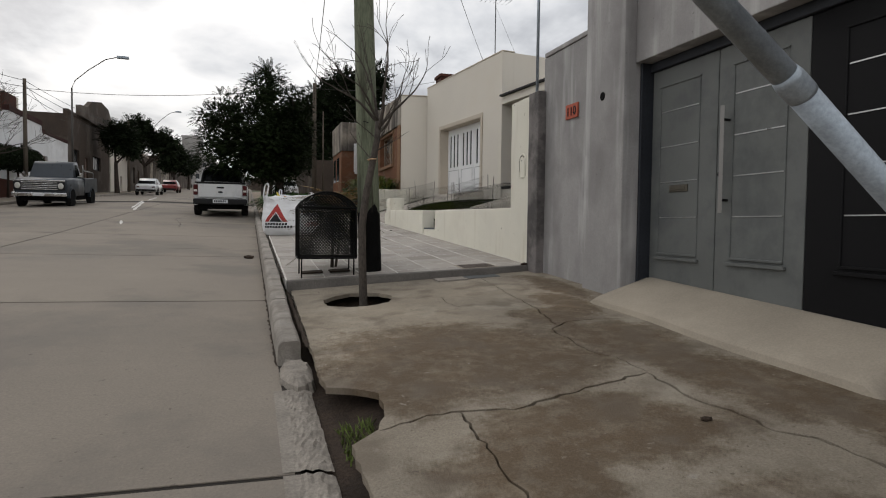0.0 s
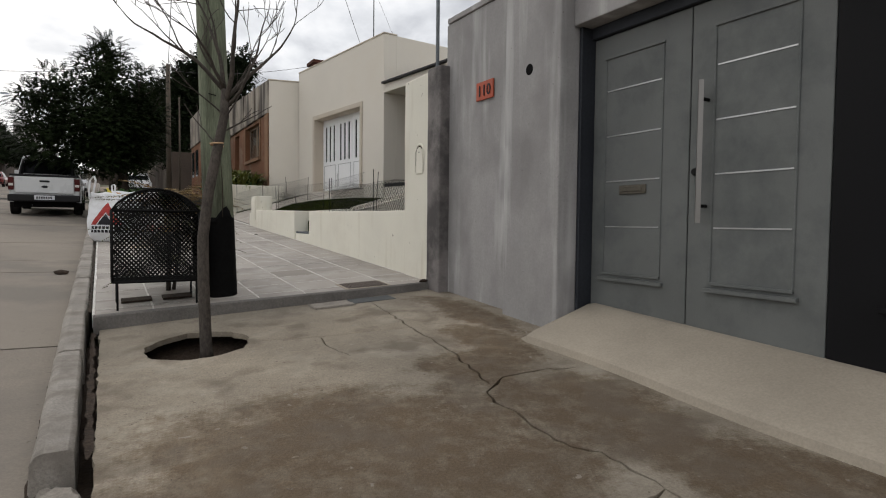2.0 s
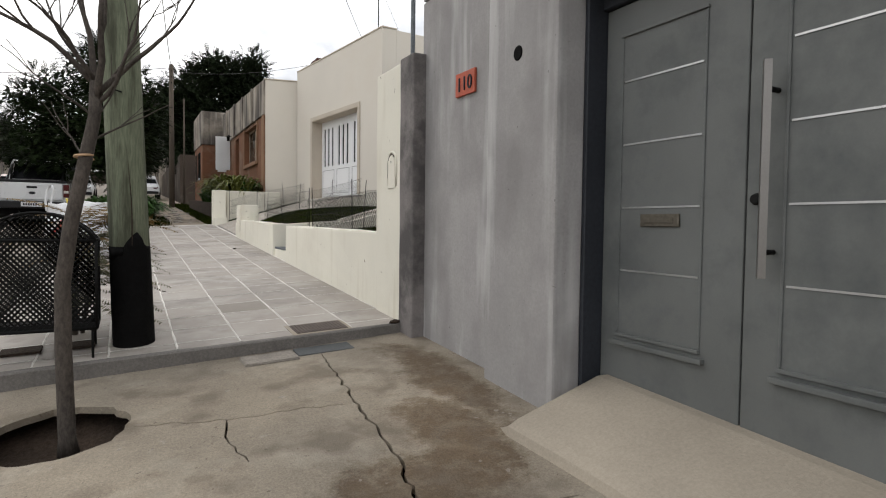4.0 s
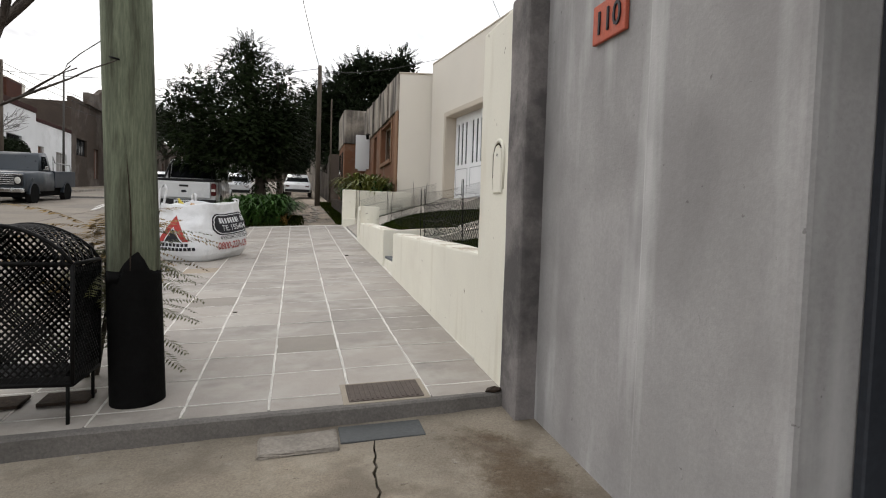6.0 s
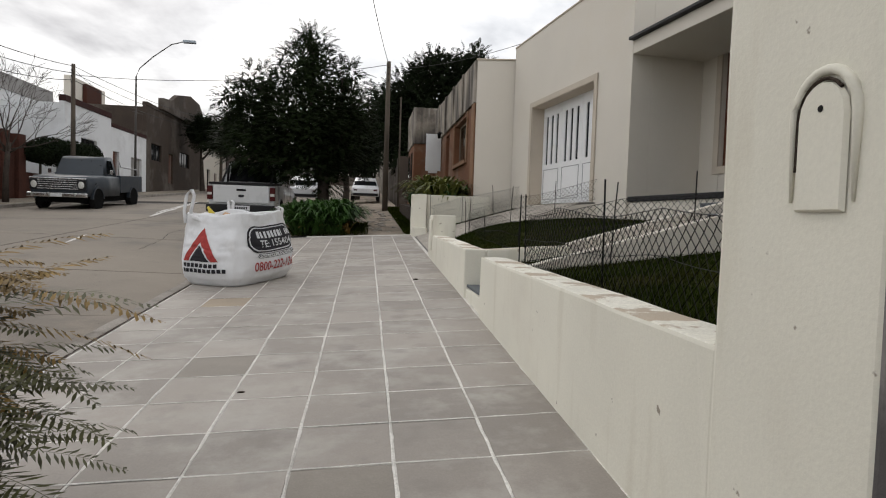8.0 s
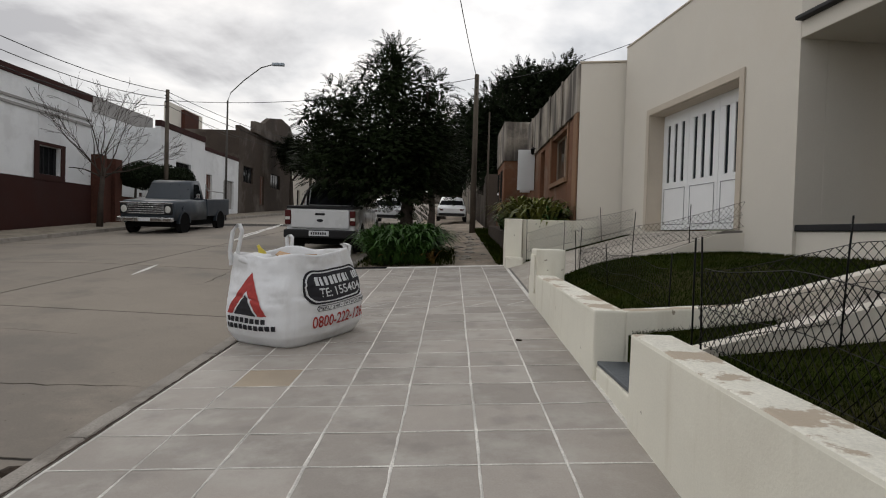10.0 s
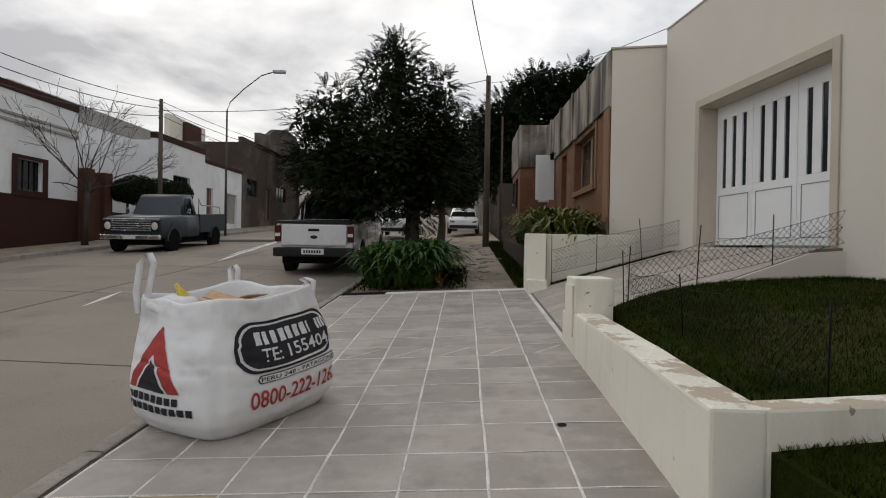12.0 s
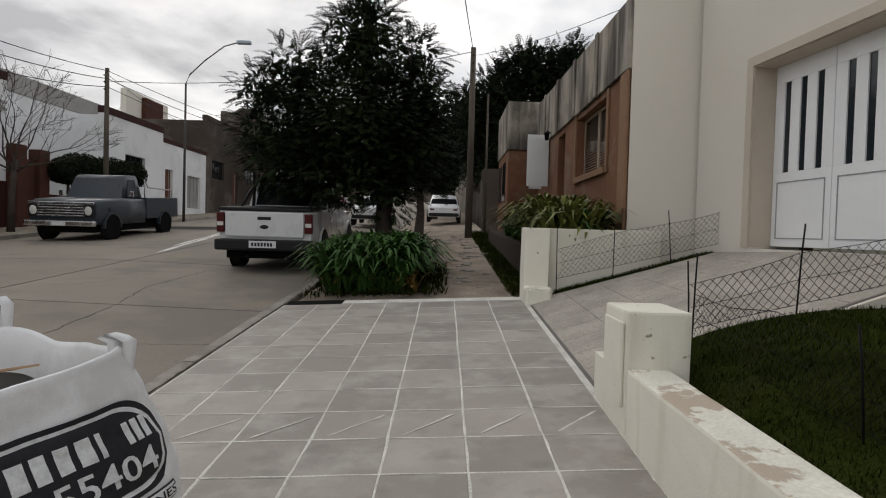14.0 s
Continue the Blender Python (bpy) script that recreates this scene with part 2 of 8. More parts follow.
def glass(name, base=(0.02, 0.025, 0.03), rough=0.05):
    m = bpy.data.materials.new(name)
    m.use_nodes = True
    bs = m.node_tree.nodes["Principled BSDF"]
    bs.inputs["Base Color"].default_value, bs.inputs["Roughness"].default_value = (*base, 1), rough
    bs.inputs["Specular IOR Level"].default_value = 0.3
    return m


def clear_glass(name):
    m = bpy.data.materials.new(name)
    m.use_nodes = True
    nt = m.node_tree
    nt.nodes.clear()
    out, mixs, tr, gl, fr = (nt.nodes.new(k) for k in ("ShaderNodeOutputMaterial", "ShaderNodeMixShader", "ShaderNodeBsdfTransparent", "ShaderNodeBsdfGlossy", "ShaderNodeFresnel"))
    tr.inputs[0].default_value, gl.inputs["Roughness"].default_value = (0.55, 0.6, 0.6, 1), 0.03
    nt.links.new(fr.outputs[0], mixs.inputs[0]); nt.links.new(tr.outputs[0], mixs.inputs[1]); nt.links.new(gl.outputs[0], mixs.inputs[2])
    nt.links.new(mixs.outputs[0], out.inputs[0])
    return m


M = {}
M["road"] = shader("road_concrete", (0.236, 0.206, 0.172), 0.85, vary=0.16, scale=0.35, grain=60, grain_amt=0.12, bump=0.25, tint=(0.15, 0.135, 0.12), tint_amt=0.55, tint_scale=0.45, coords="World", rand=0.05)
M["old_slab"] = shader("old_concrete", (0.242, 0.21, 0.166), 0.88, vary=0.16, scale=1.1, grain=70, grain_amt=0.2, bump=0.6, tint=(0.37, 0.335, 0.275), tint_amt=0.45, tint_scale=1.6, tint_edge=(0.52, 0.66), coords="World")
stain_on(M["old_slab"], [(1.55, 4.35, 1.15, 1.0), (2.1, 3.85, 0.6, 0.6), (1.0, 3.7, 0.5, 0.5), (3.08, 4.3, 0.5, 0.62), (3.05, 3.55, 0.28, 0.5), (1.85, 2.65, 0.75, 0.48), (1.3, 2.3, 0.4, 0.45), (3.4, 2.4, 0.3, 1.0), (3.2, 3.0, 0.4, 0.7), (2.9, 5.2, 0.35, 0.4), (3.7, 6.6, 0.22, 0.9), (3.35, 5.8, 0.3, 0.5), (3.15, 5.3, 0.3, 0.3), (2.0, 0.9, 0.8, 0.9)], (0.44, 0.36, 0.285), 0.9, 0.3, 2.2)
stain_on(M["old_slab"], [(1.2, 5.6, 0.9, 1.0), (2.3, 6.9, 0.8, 0.6), (3.2, 6.2, 0.4, 0.8)], (1.35, 1.33, 1.30), 0.8, 0.5, 3.0)
specks_on(M["old_slab"], (0.08, 0.06, 0.048), 26.0, (0.68, 0.71), 0.6)
specks_on(M["old_slab"], (0.40, 0.37, 0.33), 13.0, (0.68, 0.73), 0.4)
specks_on(M["old_slab"], (0.13, 0.105, 0.08), 2.6, (0.52, 0.66), 0.6)
specks_on(M["road"], (0.07, 0.06, 0.05), 18.0, (0.69, 0.73), 0.5)
M["kerb"] = shader("kerb_concrete", (0.30, 0.275, 0.245), 0.9, vary=0.2, scale=2, grain=80, grain_amt=0.25, bump=0.6, tint=(0.16, 0.14, 0.12), tint_amt=0.6, tint_scale=2.5, coords="World")
M["rubble"] = shader("broken_concrete", (0.255, 0.23, 0.20), 0.9, vary=0.2, scale=4, grain=45, grain_amt=0.2, bump=0.5, coords="World")
M["tile"] = shader("grey_tile", (0.318, 0.288, 0.258), 0.62, vary=0.1, scale=1.6, grain=90, grain_amt=0.07, bump=0.1, tint=(0.42, 0.395, 0.36), tint_amt=0.75, tint_scale=2.2, tint_edge=(0.47, 0.66), coords="World", rand=0.15)
specks_on(M["tile"], (0.20, 0.185, 0.17), 3.2, (0.56, 0.72), 0.55)
M["tan_tile"] = shader("tan_tile", (0.34, 0.28, 0.21), 0.65, vary=0.12, scale=2.5, grain=90, grain_amt=0.08, bump=0.1, coords="World")
M["grout"] = shader("white_grout", (0.66, 0.64, 0.60), 0.9, vary=0.2, scale=3, grain=50, grain_amt=0.2, bump=0.4, tint=(0.30, 0.28, 0.26), tint_amt=0.5, tint_scale=1.3, tint_edge=(0.52, 0.7), coords="World")
M["cement"] = shader("fresh_cement", (0.325, 0.285, 0.23), 0.85, vary=0.12, scale=1.5, grain=60, grain_amt=0.1, bump=0.25, coords="World")
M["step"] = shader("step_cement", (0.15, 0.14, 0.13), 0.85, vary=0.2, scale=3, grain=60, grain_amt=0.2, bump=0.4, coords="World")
M["soil"] = shader("soil", (0.042, 0.030, 0.022), 0.95, vary=0.35, scale=4, grain=40, grain_amt=0.4, bump=1.0, coords="World")
M["earth_path"] = shader("earth_path", (0.30, 0.25, 0.20), 0.95, vary=0.3, scale=1.3, grain=25, grain_amt=0.35, bump=1.0, tint=(0.16, 0.13, 0.095), tint_amt=0.6, tint_scale=0.9, coords="World")
M["ground"] = shader("earth", (0.10, 0.09, 0.06), 0.95, vary=0.3, scale=0.3, grain=8, grain_amt=0.3, bump=0.6, tint=(0.05, 0.07, 0.025), tint_amt=0.8, tint_scale=0.08, coords="World")
M["lawn"] = shader("lawn_soil", (0.020, 0.027, 0.005), 0.95, spec=0.02, vary=0.4, scale=1.5, grain=60, grain_amt=0.5, bump=1.0, tint=(0.06, 0.055, 0.025), tint_amt=0.6, tint_scale=0.8, coords="World")
M["grey_wall"] = shader("cement_render", (0.335, 0.325, 0.32), 0.8, vary=0.1, scale=1.1, grain=50, grain_amt=0.08, bump=0.15, tint=(0.23, 0.225, 0.225), tint_amt=0.55, tint_scale=0.9, tint_edge=(0.45, 0.7), coords="World")
streaks_on(M["grey_wall"], (0.54, 0.535, 0.53), 0.75, (4.6, 4.6, 0.4), (0.53, 0.70))
streaks_on(M["grey_wall"], (0.19, 0.18, 0.18), 0.6, (1.6, 1.6, 1.1), (0.48, 0.66))
specks_on(M["grey_wall"], (0.10, 0.09, 0.09), 21.0, (0.72, 0.75), 0.6)
M["pilaster"] = shader("damp_cement", (0.19, 0.175, 0.17), 0.85, vary=0.3, scale=2.5, grain=50, grain_amt=0.12, bump=0.3, tint=(0.075, 0.07, 0.07), tint_amt=0.9, tint_scale=2.1, tint_edge=(0.46, 0.62), coords="World")
M["cream"] = shader("cream_paint", (0.75, 0.725, 0.63), 0.75, vary=0.05, scale=0.9, grain=60, grain_amt=0.03, bump=0.12, tint=(0.64, 0.60, 0.51), tint_amt=0.5, tint_scale=1.1, tint_edge=(0.55, 0.75), coords="World")
specks_on(M["cream"], (0.20, 0.16, 0.11), 11.0, (0.71, 0.735), 0.8)
streaks_on(M["cream"], (0.50, 0.45, 0.34), 0.35, (5, 5, 0.7), (0.55, 0.72))
M["house_white"] = shader("off_white_paint", (0.66, 0.62, 0.55), 0.8, vary=0.04, scale=0.5, grain=70, grain_amt=0.03, bump=0.1, tint=(0.62, 0.57, 0.49), tint_amt=0.4, tint_scale=0.5, coords="World")
M["cap_peel"] = shader("peeling_cap", (0.74, 0.715, 0.63), 0.85, vary=0.1, scale=3, grain=50, grain_amt=0.12, bump=0.5, tint=(0.42, 0.34, 0.255), tint_amt=0.85, tint_scale=2.2, tint_edge=(0.515, 0.545), coords="World")
M["beige_trim"] = shader("beige_trim", (0.52, 0.46, 0.38), 0.8, vary=0.08, scale=1, grain=60, grain_amt=0.04, bump=0.1, coords="World")
M["white_metal"] = shader("white_enamel", (0.80, 0.81, 0.82), 0.4, vary=0.03, scale=2, grain=40, grain_amt=0.02, bump=0.02, spec=0.5)
M["white_wall"] = shader("white_wall", (0.72, 0.73, 0.74), 0.8, vary=0.06, scale=0.4, grain=40, grain_amt=0.05, bump=0.1, tint=(0.5, 0.5, 0.5), tint_amt=0.4, tint_scale=0.6, coords="World")
M["red_base"] = shader("oxide_red_paint", (0.034, 0.0105, 0.008), 0.75, vary=0.15, scale=0.8, grain=40, grain_amt=0.1, bump=0.15, coords="World")
M["brick"] = shader("brick_red", (0.065, 0.026, 0.018), 0.9, vary=0.25, scale=1.5, grain=14, grain_amt=0.3, bump=0.5, coords="World")
M["orange"] = shader("orange_plaster", (0.18, 0.085, 0.048), 0.9, vary=0.2, scale=1.2, grain=30, grain_amt=0.15, bump=0.4, tint=(0.24, 0.17, 0.12), tint_amt=0.6, tint_scale=0.9, coords="World")
M["weathered"] = shader("weathered_render", (0.33, 0.29, 0.24), 0.9, vary=0.2, scale=1, grain=30, grain_amt=0.15, bump=0.4, tint=(0.07, 0.06, 0.055), tint_amt=0.7, tint_scale=0.7, tint_edge=(0.48, 0.62), coords="World")
streaks_on(M["weathered"], (0.06, 0.052, 0.048), 0.85, (0.8, 0.8, 0.28), (0.46, 0.60))
streaks_on(M["weathered"], (0.42, 0.385, 0.335), 0.7, (3.4, 3.4, 0.3), (0.52, 0.64))
streaks_on(M["weathered"], (0.045, 0.04, 0.036), 0.8, (2.6, 2.6, 0.22), (0.53, 0.66))
M["brown_wall"] = shader("brown_render", (0.06, 0.046, 0.037), 0.9, vary=0.25, scale=0.5, grain=20, grain_amt=0.2, bump=0.4, tint=(0.17, 0.15, 0.13), tint_amt=0.6, tint_scale=0.3, coords="World")
M["grey_roof"] = shader("grey_sheet", (0.30, 0.29, 0.28), 0.7, vary=0.2, scale=0.6, grain=20, grain_amt=0.1, bump=0.2, coords="World")
M["dark_trim"] = shader("dark_trim", (0.02, 0.02, 0.022), 0.6, vary=0.2, grain_amt=0.1, bump=0.05)
M["gate_grey"] = shader("gate_grey_paint", (0.135, 0.142, 0.138), 0.5, vary=0.1, scale=1.6, grain=90, grain_amt=0.03, bump=0.04, tint=(0.065, 0.072, 0.075), tint_amt=0.6, tint_scale=2.2, tint_edge=(0.48, 0.7), coords="World")
M["gate_black"] = shader("gate_black_paint", (0.007, 0.007, 0.008), 0.6, spec=0.12, vary=0.2, scale=2, grain=60, grain_amt=0.1, bump=0.04)
M["gate_frame"] = shader("gate_frame_paint", (0.028, 0.031, 0.038), 0.5, vary=0.15, scale=2, bump=0.03)
M["steel"] = shader("brushed_steel", (0.24, 0.23, 0.22), 0.42, 1.0, vary=0.06, scale=4, grain=120, grain_amt=0.05, bump=0.03)
M["brass"] = shader("dull_brass", (0.16, 0.145, 0.12), 0.5, 0.9, vary=0.15, scale=9, bump=0.05)
M["strip"] = shader("bright_steel", (0.50, 0.50, 0.50), 0.35, 0.85, vary=0.05, scale=4, grain=120, grain_amt=0.05, bump=0.02)
M["galvanised"] = shader("galvanised_steel", (0.34, 0.385, 0.43), 0.5, 0.6, vary=0.18, scale=14, grain=60, grain_amt=0.15, bump=0.08)
M["iron"] = shader("black_iron", (0.008, 0.008, 0.008), 0.6, 0.0, spec=0.12, vary=0.2, bump=0.1)
M["lid_red"] = shader("rusty_lid", (0.12, 0.098, 0.085), 0.8, 0.2, vary=0.2, scale=9, bump=0.3)
M["lid_grey"] = shader("steel_lid", (0.085, 0.09, 0.092), 0.65, 0.25, vary=0.2, scale=6, bump=0.2)
M["pole_wood"] = shader("treated_green_wood", (0.158, 0.176, 0.122), 0.85, vary=0.22, scale=2.5, grain=22, grain_amt=0.3, bump=0.7, tint=(0.05, 0.052, 0.035), tint_amt=0.9, tint_scale=1.8, tint_edge=(0.48, 0.62), stretch=(3.5, 3.5, 0.35), coords="World")
# Tar; its black also paints the shade of holes and wheel wells.
M["tar"] = shader("tar", (0.006, 0.006, 0.006), 0.85, spec=0.06, vary=0.3, scale=6, grain=30, grain_amt=0.2, bump=0.5, coords="World")
M["old_wood"] = shader("grey_wood", (0.085, 0.07, 0.055), 0.9, vary=0.3, scale=2, grain=20, grain_amt=0.2, bump=0.5, stretch=(3, 3, 0.4))
M["bark"] = shader("bark", (0.068, 0.058, 0.05), 0.9, vary=0.3, scale=5, grain=45, grain_amt=0.35, bump=0.8, stretch=(1, 1, 0.5))
M["dark_bark"] = shader("dark_bark", (0.05, 0.04, 0.033), 0.95, vary=0.3, scale=4, grain=30, grain_amt=0.3, bump=0.8)
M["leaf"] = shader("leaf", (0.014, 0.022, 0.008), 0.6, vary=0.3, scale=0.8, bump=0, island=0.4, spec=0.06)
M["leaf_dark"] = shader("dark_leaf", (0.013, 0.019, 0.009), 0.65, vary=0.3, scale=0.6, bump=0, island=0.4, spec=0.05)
M["leaf_plant"] = shader("strap_leaf", (0.034, 0.078, 0.016), 0.5, vary=0.25, scale=2, bump=0, island=0.45, spec=0.15)
M["frond"] = shader("frond", (0.075, 0.075, 0.028), 0.6, vary=0.2, scale=5, bump=0, island=0.3)
M["frond_brown"] = shader("yellowing_frond", (0.19, 0.12, 0.035), 0.7, vary=0.2, scale=5, bump=0, island=0.3)
M["leaf_yellow"] = shader("yellowing_strap_leaf", (0.11, 0.12, 0.03), 0.5, vary=0.25, scale=2, bump=0, island=0.5, spec=0.15)
M["brown_tile"] = shader("brownish_tile", (0.255, 0.23, 0.20), 0.65, vary=0.15, scale=2.5, grain=90, grain_amt=0.08, bump=0.1, coords="World")
M["grass"] = shader("grass_blade", (0.018, 0.027, 0.0035), 0.9, spec=0.02, vary=0.35, scale=1.2, bump=0, island=0.5, tint=(0.042, 0.038, 0.009), tint_amt=0.5, tint_scale=1.1, coords="World")
M["cable"] = shader("cable", (0.015, 0.015, 0.016), 0.6, vary=0, grain_amt=0, bump=0)
M["paint_line"] = shader("road_paint", (0.62, 0.60, 0.57), 0.8, vary=0.15, scale=3, grain=50, grain_amt=0.2, bump=0.1, coords="World")
M["bag"] = shader("woven_plastic", (0.74, 0.75, 0.77), 0.6, vary=0.05, scale=3, grain=160, grain_amt=0.05, bump=0.2, tint=(0.52, 0.51, 0.50), tint_amt=0.5, tint_scale=2.0)
M["print_black"] = shader("black_print", (0.02, 0.02, 0.025), 0.6, vary=0.15, scale=20, bump=0.05)
M["print_red"] = shader("red_print", (0.36, 0.045, 0.04), 0.6, vary=0.15, scale=20, bump=0.05)
M["print_white"] = shader("white_print", (0.62, 0.63, 0.65), 0.6, vary=0.05, scale=10, bump=0.05)
M["card"] = shader("cardboard", (0.45, 0.30, 0.18), 0.85, vary=0.12, scale=8, bump=0.15)
M["yellow"] = shader("yellow_plastic", (0.62, 0.50, 0.08), 0.4, vary=0.08, scale=8, bump=0.05)
M["plate"] = shader("orange_plate", (0.42, 0.10, 0.06), 0.6, vary=0.12, scale=14, bump=0.1)
M["car_white"] = shader("silver_white_paint", (0.58, 0.59, 0.60), 0.3, vary=0.03, scale=2, grain_amt=0.01, bump=0, coat=0.5, spec=0.5)
M["car_blue"] = shader("faded_blue_paint", (0.025, 0.034, 0.045), 0.36, vary=0.15, scale=2, grain_amt=0.04, bump=0.02, coat=0.0, spec=0.5)
M["car_red"] = shader("red_car_paint", (0.20, 0.02, 0.02), 0.35, vary=0.05, bump=0, coat=0.5, spec=0.5)
M["black_plastic"] = shader("black_plastic", (0.014, 0.014, 0.015), 0.6, vary=0.1, bump=0.05)
M["rubber"] = shader("rubber", (0.014, 0.013, 0.013), 0.85, vary=0.2, scale=8, bump=0.3)
M["rim"] = shader("wheel_rim", (0.42, 0.42, 0.42), 0.4, 0.7, vary=0.1, bump=0)
M["chrome"] = shader("chrome", (0.60, 0.60, 0.60), 0.22, 1.0, vary=0.1, scale=6, bump=0)
M["lamp_red"] = shader("red_lens", (0.06, 0.006, 0.006), 0.3, vary=0.05, bump=0)
M["lamp_clear"] = shader("clear_lens", (0.55, 0.55, 0.52), 0.15, vary=0.05, bump=0)
M["glass_dark"] = glass("dark_glass")
M["car_glass"] = glass("car_glass", (0.008, 0.009, 0.010), 0.08)
M["car_glass"].node_tree.nodes["Principled BSDF"].inputs["Specular IOR Level"].default_value = 0.12
M["old_glass"] = glass("old_car_glass", (0.006, 0.007, 0.008), 0.08)
M["pane"] = clear_glass("window_glass")
M["curtain"] = shader("grey_curtain", (0.32, 0.34, 0.36), 0.9, vary=0.1, scale=3, bump=0.1)
M["wood_red"] = shader("red_brown_wood", (0.10, 0.032, 0.014), 0.5, vary=0.2, scale=3, grain=30, grain_amt=0.2, bump=0.1, stretch=(3, 3, 0.5))
M["shutter"] = shader("beige_shutter", (0.30, 0.235, 0.18), 0.7, vary=0.1, scale=2, bump=0.1)
M["slate"] = shader("slate", (0.10, 0.11, 0.12), 0.6, vary=0.15, scale=3, bump=0.2)
M["dark_inside"] = shader("dark_room", (0.03, 0.03, 0.03), 0.9, bump=0)

# ---- ground, road, pavements ----
from mathutils import geometry


def build_ground():
    ys = [-2500, -60, -30] + list(range(-20, 221, 20)) + [300, 2500]
    xs = [-2500, -200, -40, -20, -14, 0, 5, 12, 40, 200, 2500]
    zy = lambda y: 0.058 * max(-30, min(220, y)) - 0.25
    vs = [(x, y, zy(y)) for y in ys for x in xs]
    n = len(xs)
    fs = [(j * n + i, j * n + i + 1, (j + 1) * n + i + 1, (j + 1) * n + i) for j in range(len(ys) - 1) for i in range(n - 1)]
    tagged(raw("ground", vs, fs, M["ground"]), "brown earth ground with patches of grass", "ground", kind="structure")


def sheet(name, x0, x1, y0, y1, fz, mat, thick=0.12, nx=4, ny=4, parent=None, label=""):
    """A slab whose top follows fz."""
    bm = bmnew()
    top = [[bm.verts.new((x0 + (x1 - x0) * i / nx, y0 + (y1 - y0) * j / ny, fz(x0 + (x1 - x0) * i / nx, y0 + (y1 - y0) * j / ny))) for i in range(nx + 1)] for j in range(ny + 1)]
    for j in range(ny):
        for i in range(nx):
            bm.faces.new((top[j][i], top[j][i + 1], top[j + 1][i + 1], top[j + 1][i]))
    r = bmesh.ops.extrude_face_region(bm, geom=list(bm.faces))
    for v in r["geom"]:
        if isinstance(v, bmesh.types.BMVert):
            v.co.z -= thick
    return finish(name, bm, mat, parent, label)


def ragged(pts, amp, step=0.05, seed=0):
    """A broken line through the points, with a rough course."""
    rnd = random.Random(seed)
    out = []
    for (ax, ay), (bx, by) in zip(pts, pts[1:]):
        n = max(2, int(math.hypot(bx - ax, by - ay) / step))
        for i in range(n):
            f, k = i / n, amp if i else 0.3 * amp
            out.append((ax + (bx - ax) * f + rnd.uniform(-k, k), ay + (by - ay) * f + rnd.uniform(-k, k)))
    out.append(pts[-1])
    return out


def ribbon(line, width, seed=0):
    """The outline of a crack along a line, of uneven width, pointed at its ends."""
    rnd = random.Random(seed)
    left, right = [], []
    for i, (x, y) in enumerate(line):
        ax, ay = line[max(i - 1, 0)]
        bx, by = line[min(i + 1, len(line) - 1)]
        d = math.hypot(bx - ax, by - ay) or 1
        nx, ny = -(by - ay) / d, (bx - ax) / d
        w = width * rnd.uniform(0.45, 1.2) * (0.25 if i in (0, len(line) - 1) else 1)
        left.append((x + nx * w, y + ny * w))
        right.append((x - nx * w, y - ny * w))
    return left + right[::-1]


def blob(x, y, rx, ry, rough, n=28, seed=0):
    rnd = random.Random(seed)
    return [(x + rx * math.cos(a) * (1 + rnd.uniform(-rough, rough)), y + ry * math.sin(a) * (1 + rnd.uniform(-rough, rough))) for a in (6.28319 * i / n for i in range(n))]


def cut_slabs(name, outline, holes, fz, mat, thick, parent):
    """A flat outline less its holes, as separate loose slabs with depth, each an object under its parent."""
    pts, faces = [], []
    for poly in [outline] + holes:
        faces.append(list(range(len(pts), len(pts) + len(poly))))
        pts += poly
    edges = [(f[i], f[(i + 1) % len(f)]) for f in faces for i in range(len(f))]
    vs, _, fs, _, _, _ = geometry.delaunay_2d_cdt([Vector(p) for p in pts], edges, [], 0, 0.0005)

    def within(x, y, poly):
        odd = False
        for (ax, ay), (bx, by) in zip(poly, poly[1:] + poly[:1]):
            if (ay > y) != (by > y) and x < ax + (y - ay) / (by - ay) * (bx - ax):
                odd = not odd
        return odd
    keep = []
    for f in fs:
        x, y = sum(vs[i][0] for i in f) / 3, sum(vs[i][1] for i in f) / 3
        if within(x, y, outline) and not any(within(x, y, h) for h in holes):
            keep.append(f)
    edge = {}
    for k, f in enumerate(keep):
        for a, b in ((f[0], f[1]), (f[1], f[2]), (f[2], f[0])):
            edge.setdefault((min(a, b), max(a, b)), []).append(k)
    own = list(range(len(keep)))

    def top(i):
        while own[i] != i:
            own[i] = own[own[i]]
            i = own[i]
        return i
    for ks in edge.values():
        for k in ks[1:]:
            own[top(k)] = top(ks[0])
    groups = {}
    for k in range(len(keep)):
        groups.setdefault(top(k), []).append(keep[k])
    for tri in groups.values():
        bm = bmnew()
        ids = {}
        for f in tri:
            for i in f:
                if i not in ids:
                    x, y = vs[i]
                    ids[i] = bm.verts.new((x, y, fz(x, y)))
        for f in tri:
            bm.faces.new([ids[i] for i in f])
        r = bmesh.ops.extrude_face_region(bm, geom=list(bm.faces))
        for v in r["geom"]:
            if isinstance(v, bmesh.types.BMVert):
                v.co.z -= thick
        part(name, bm, mat, parent)


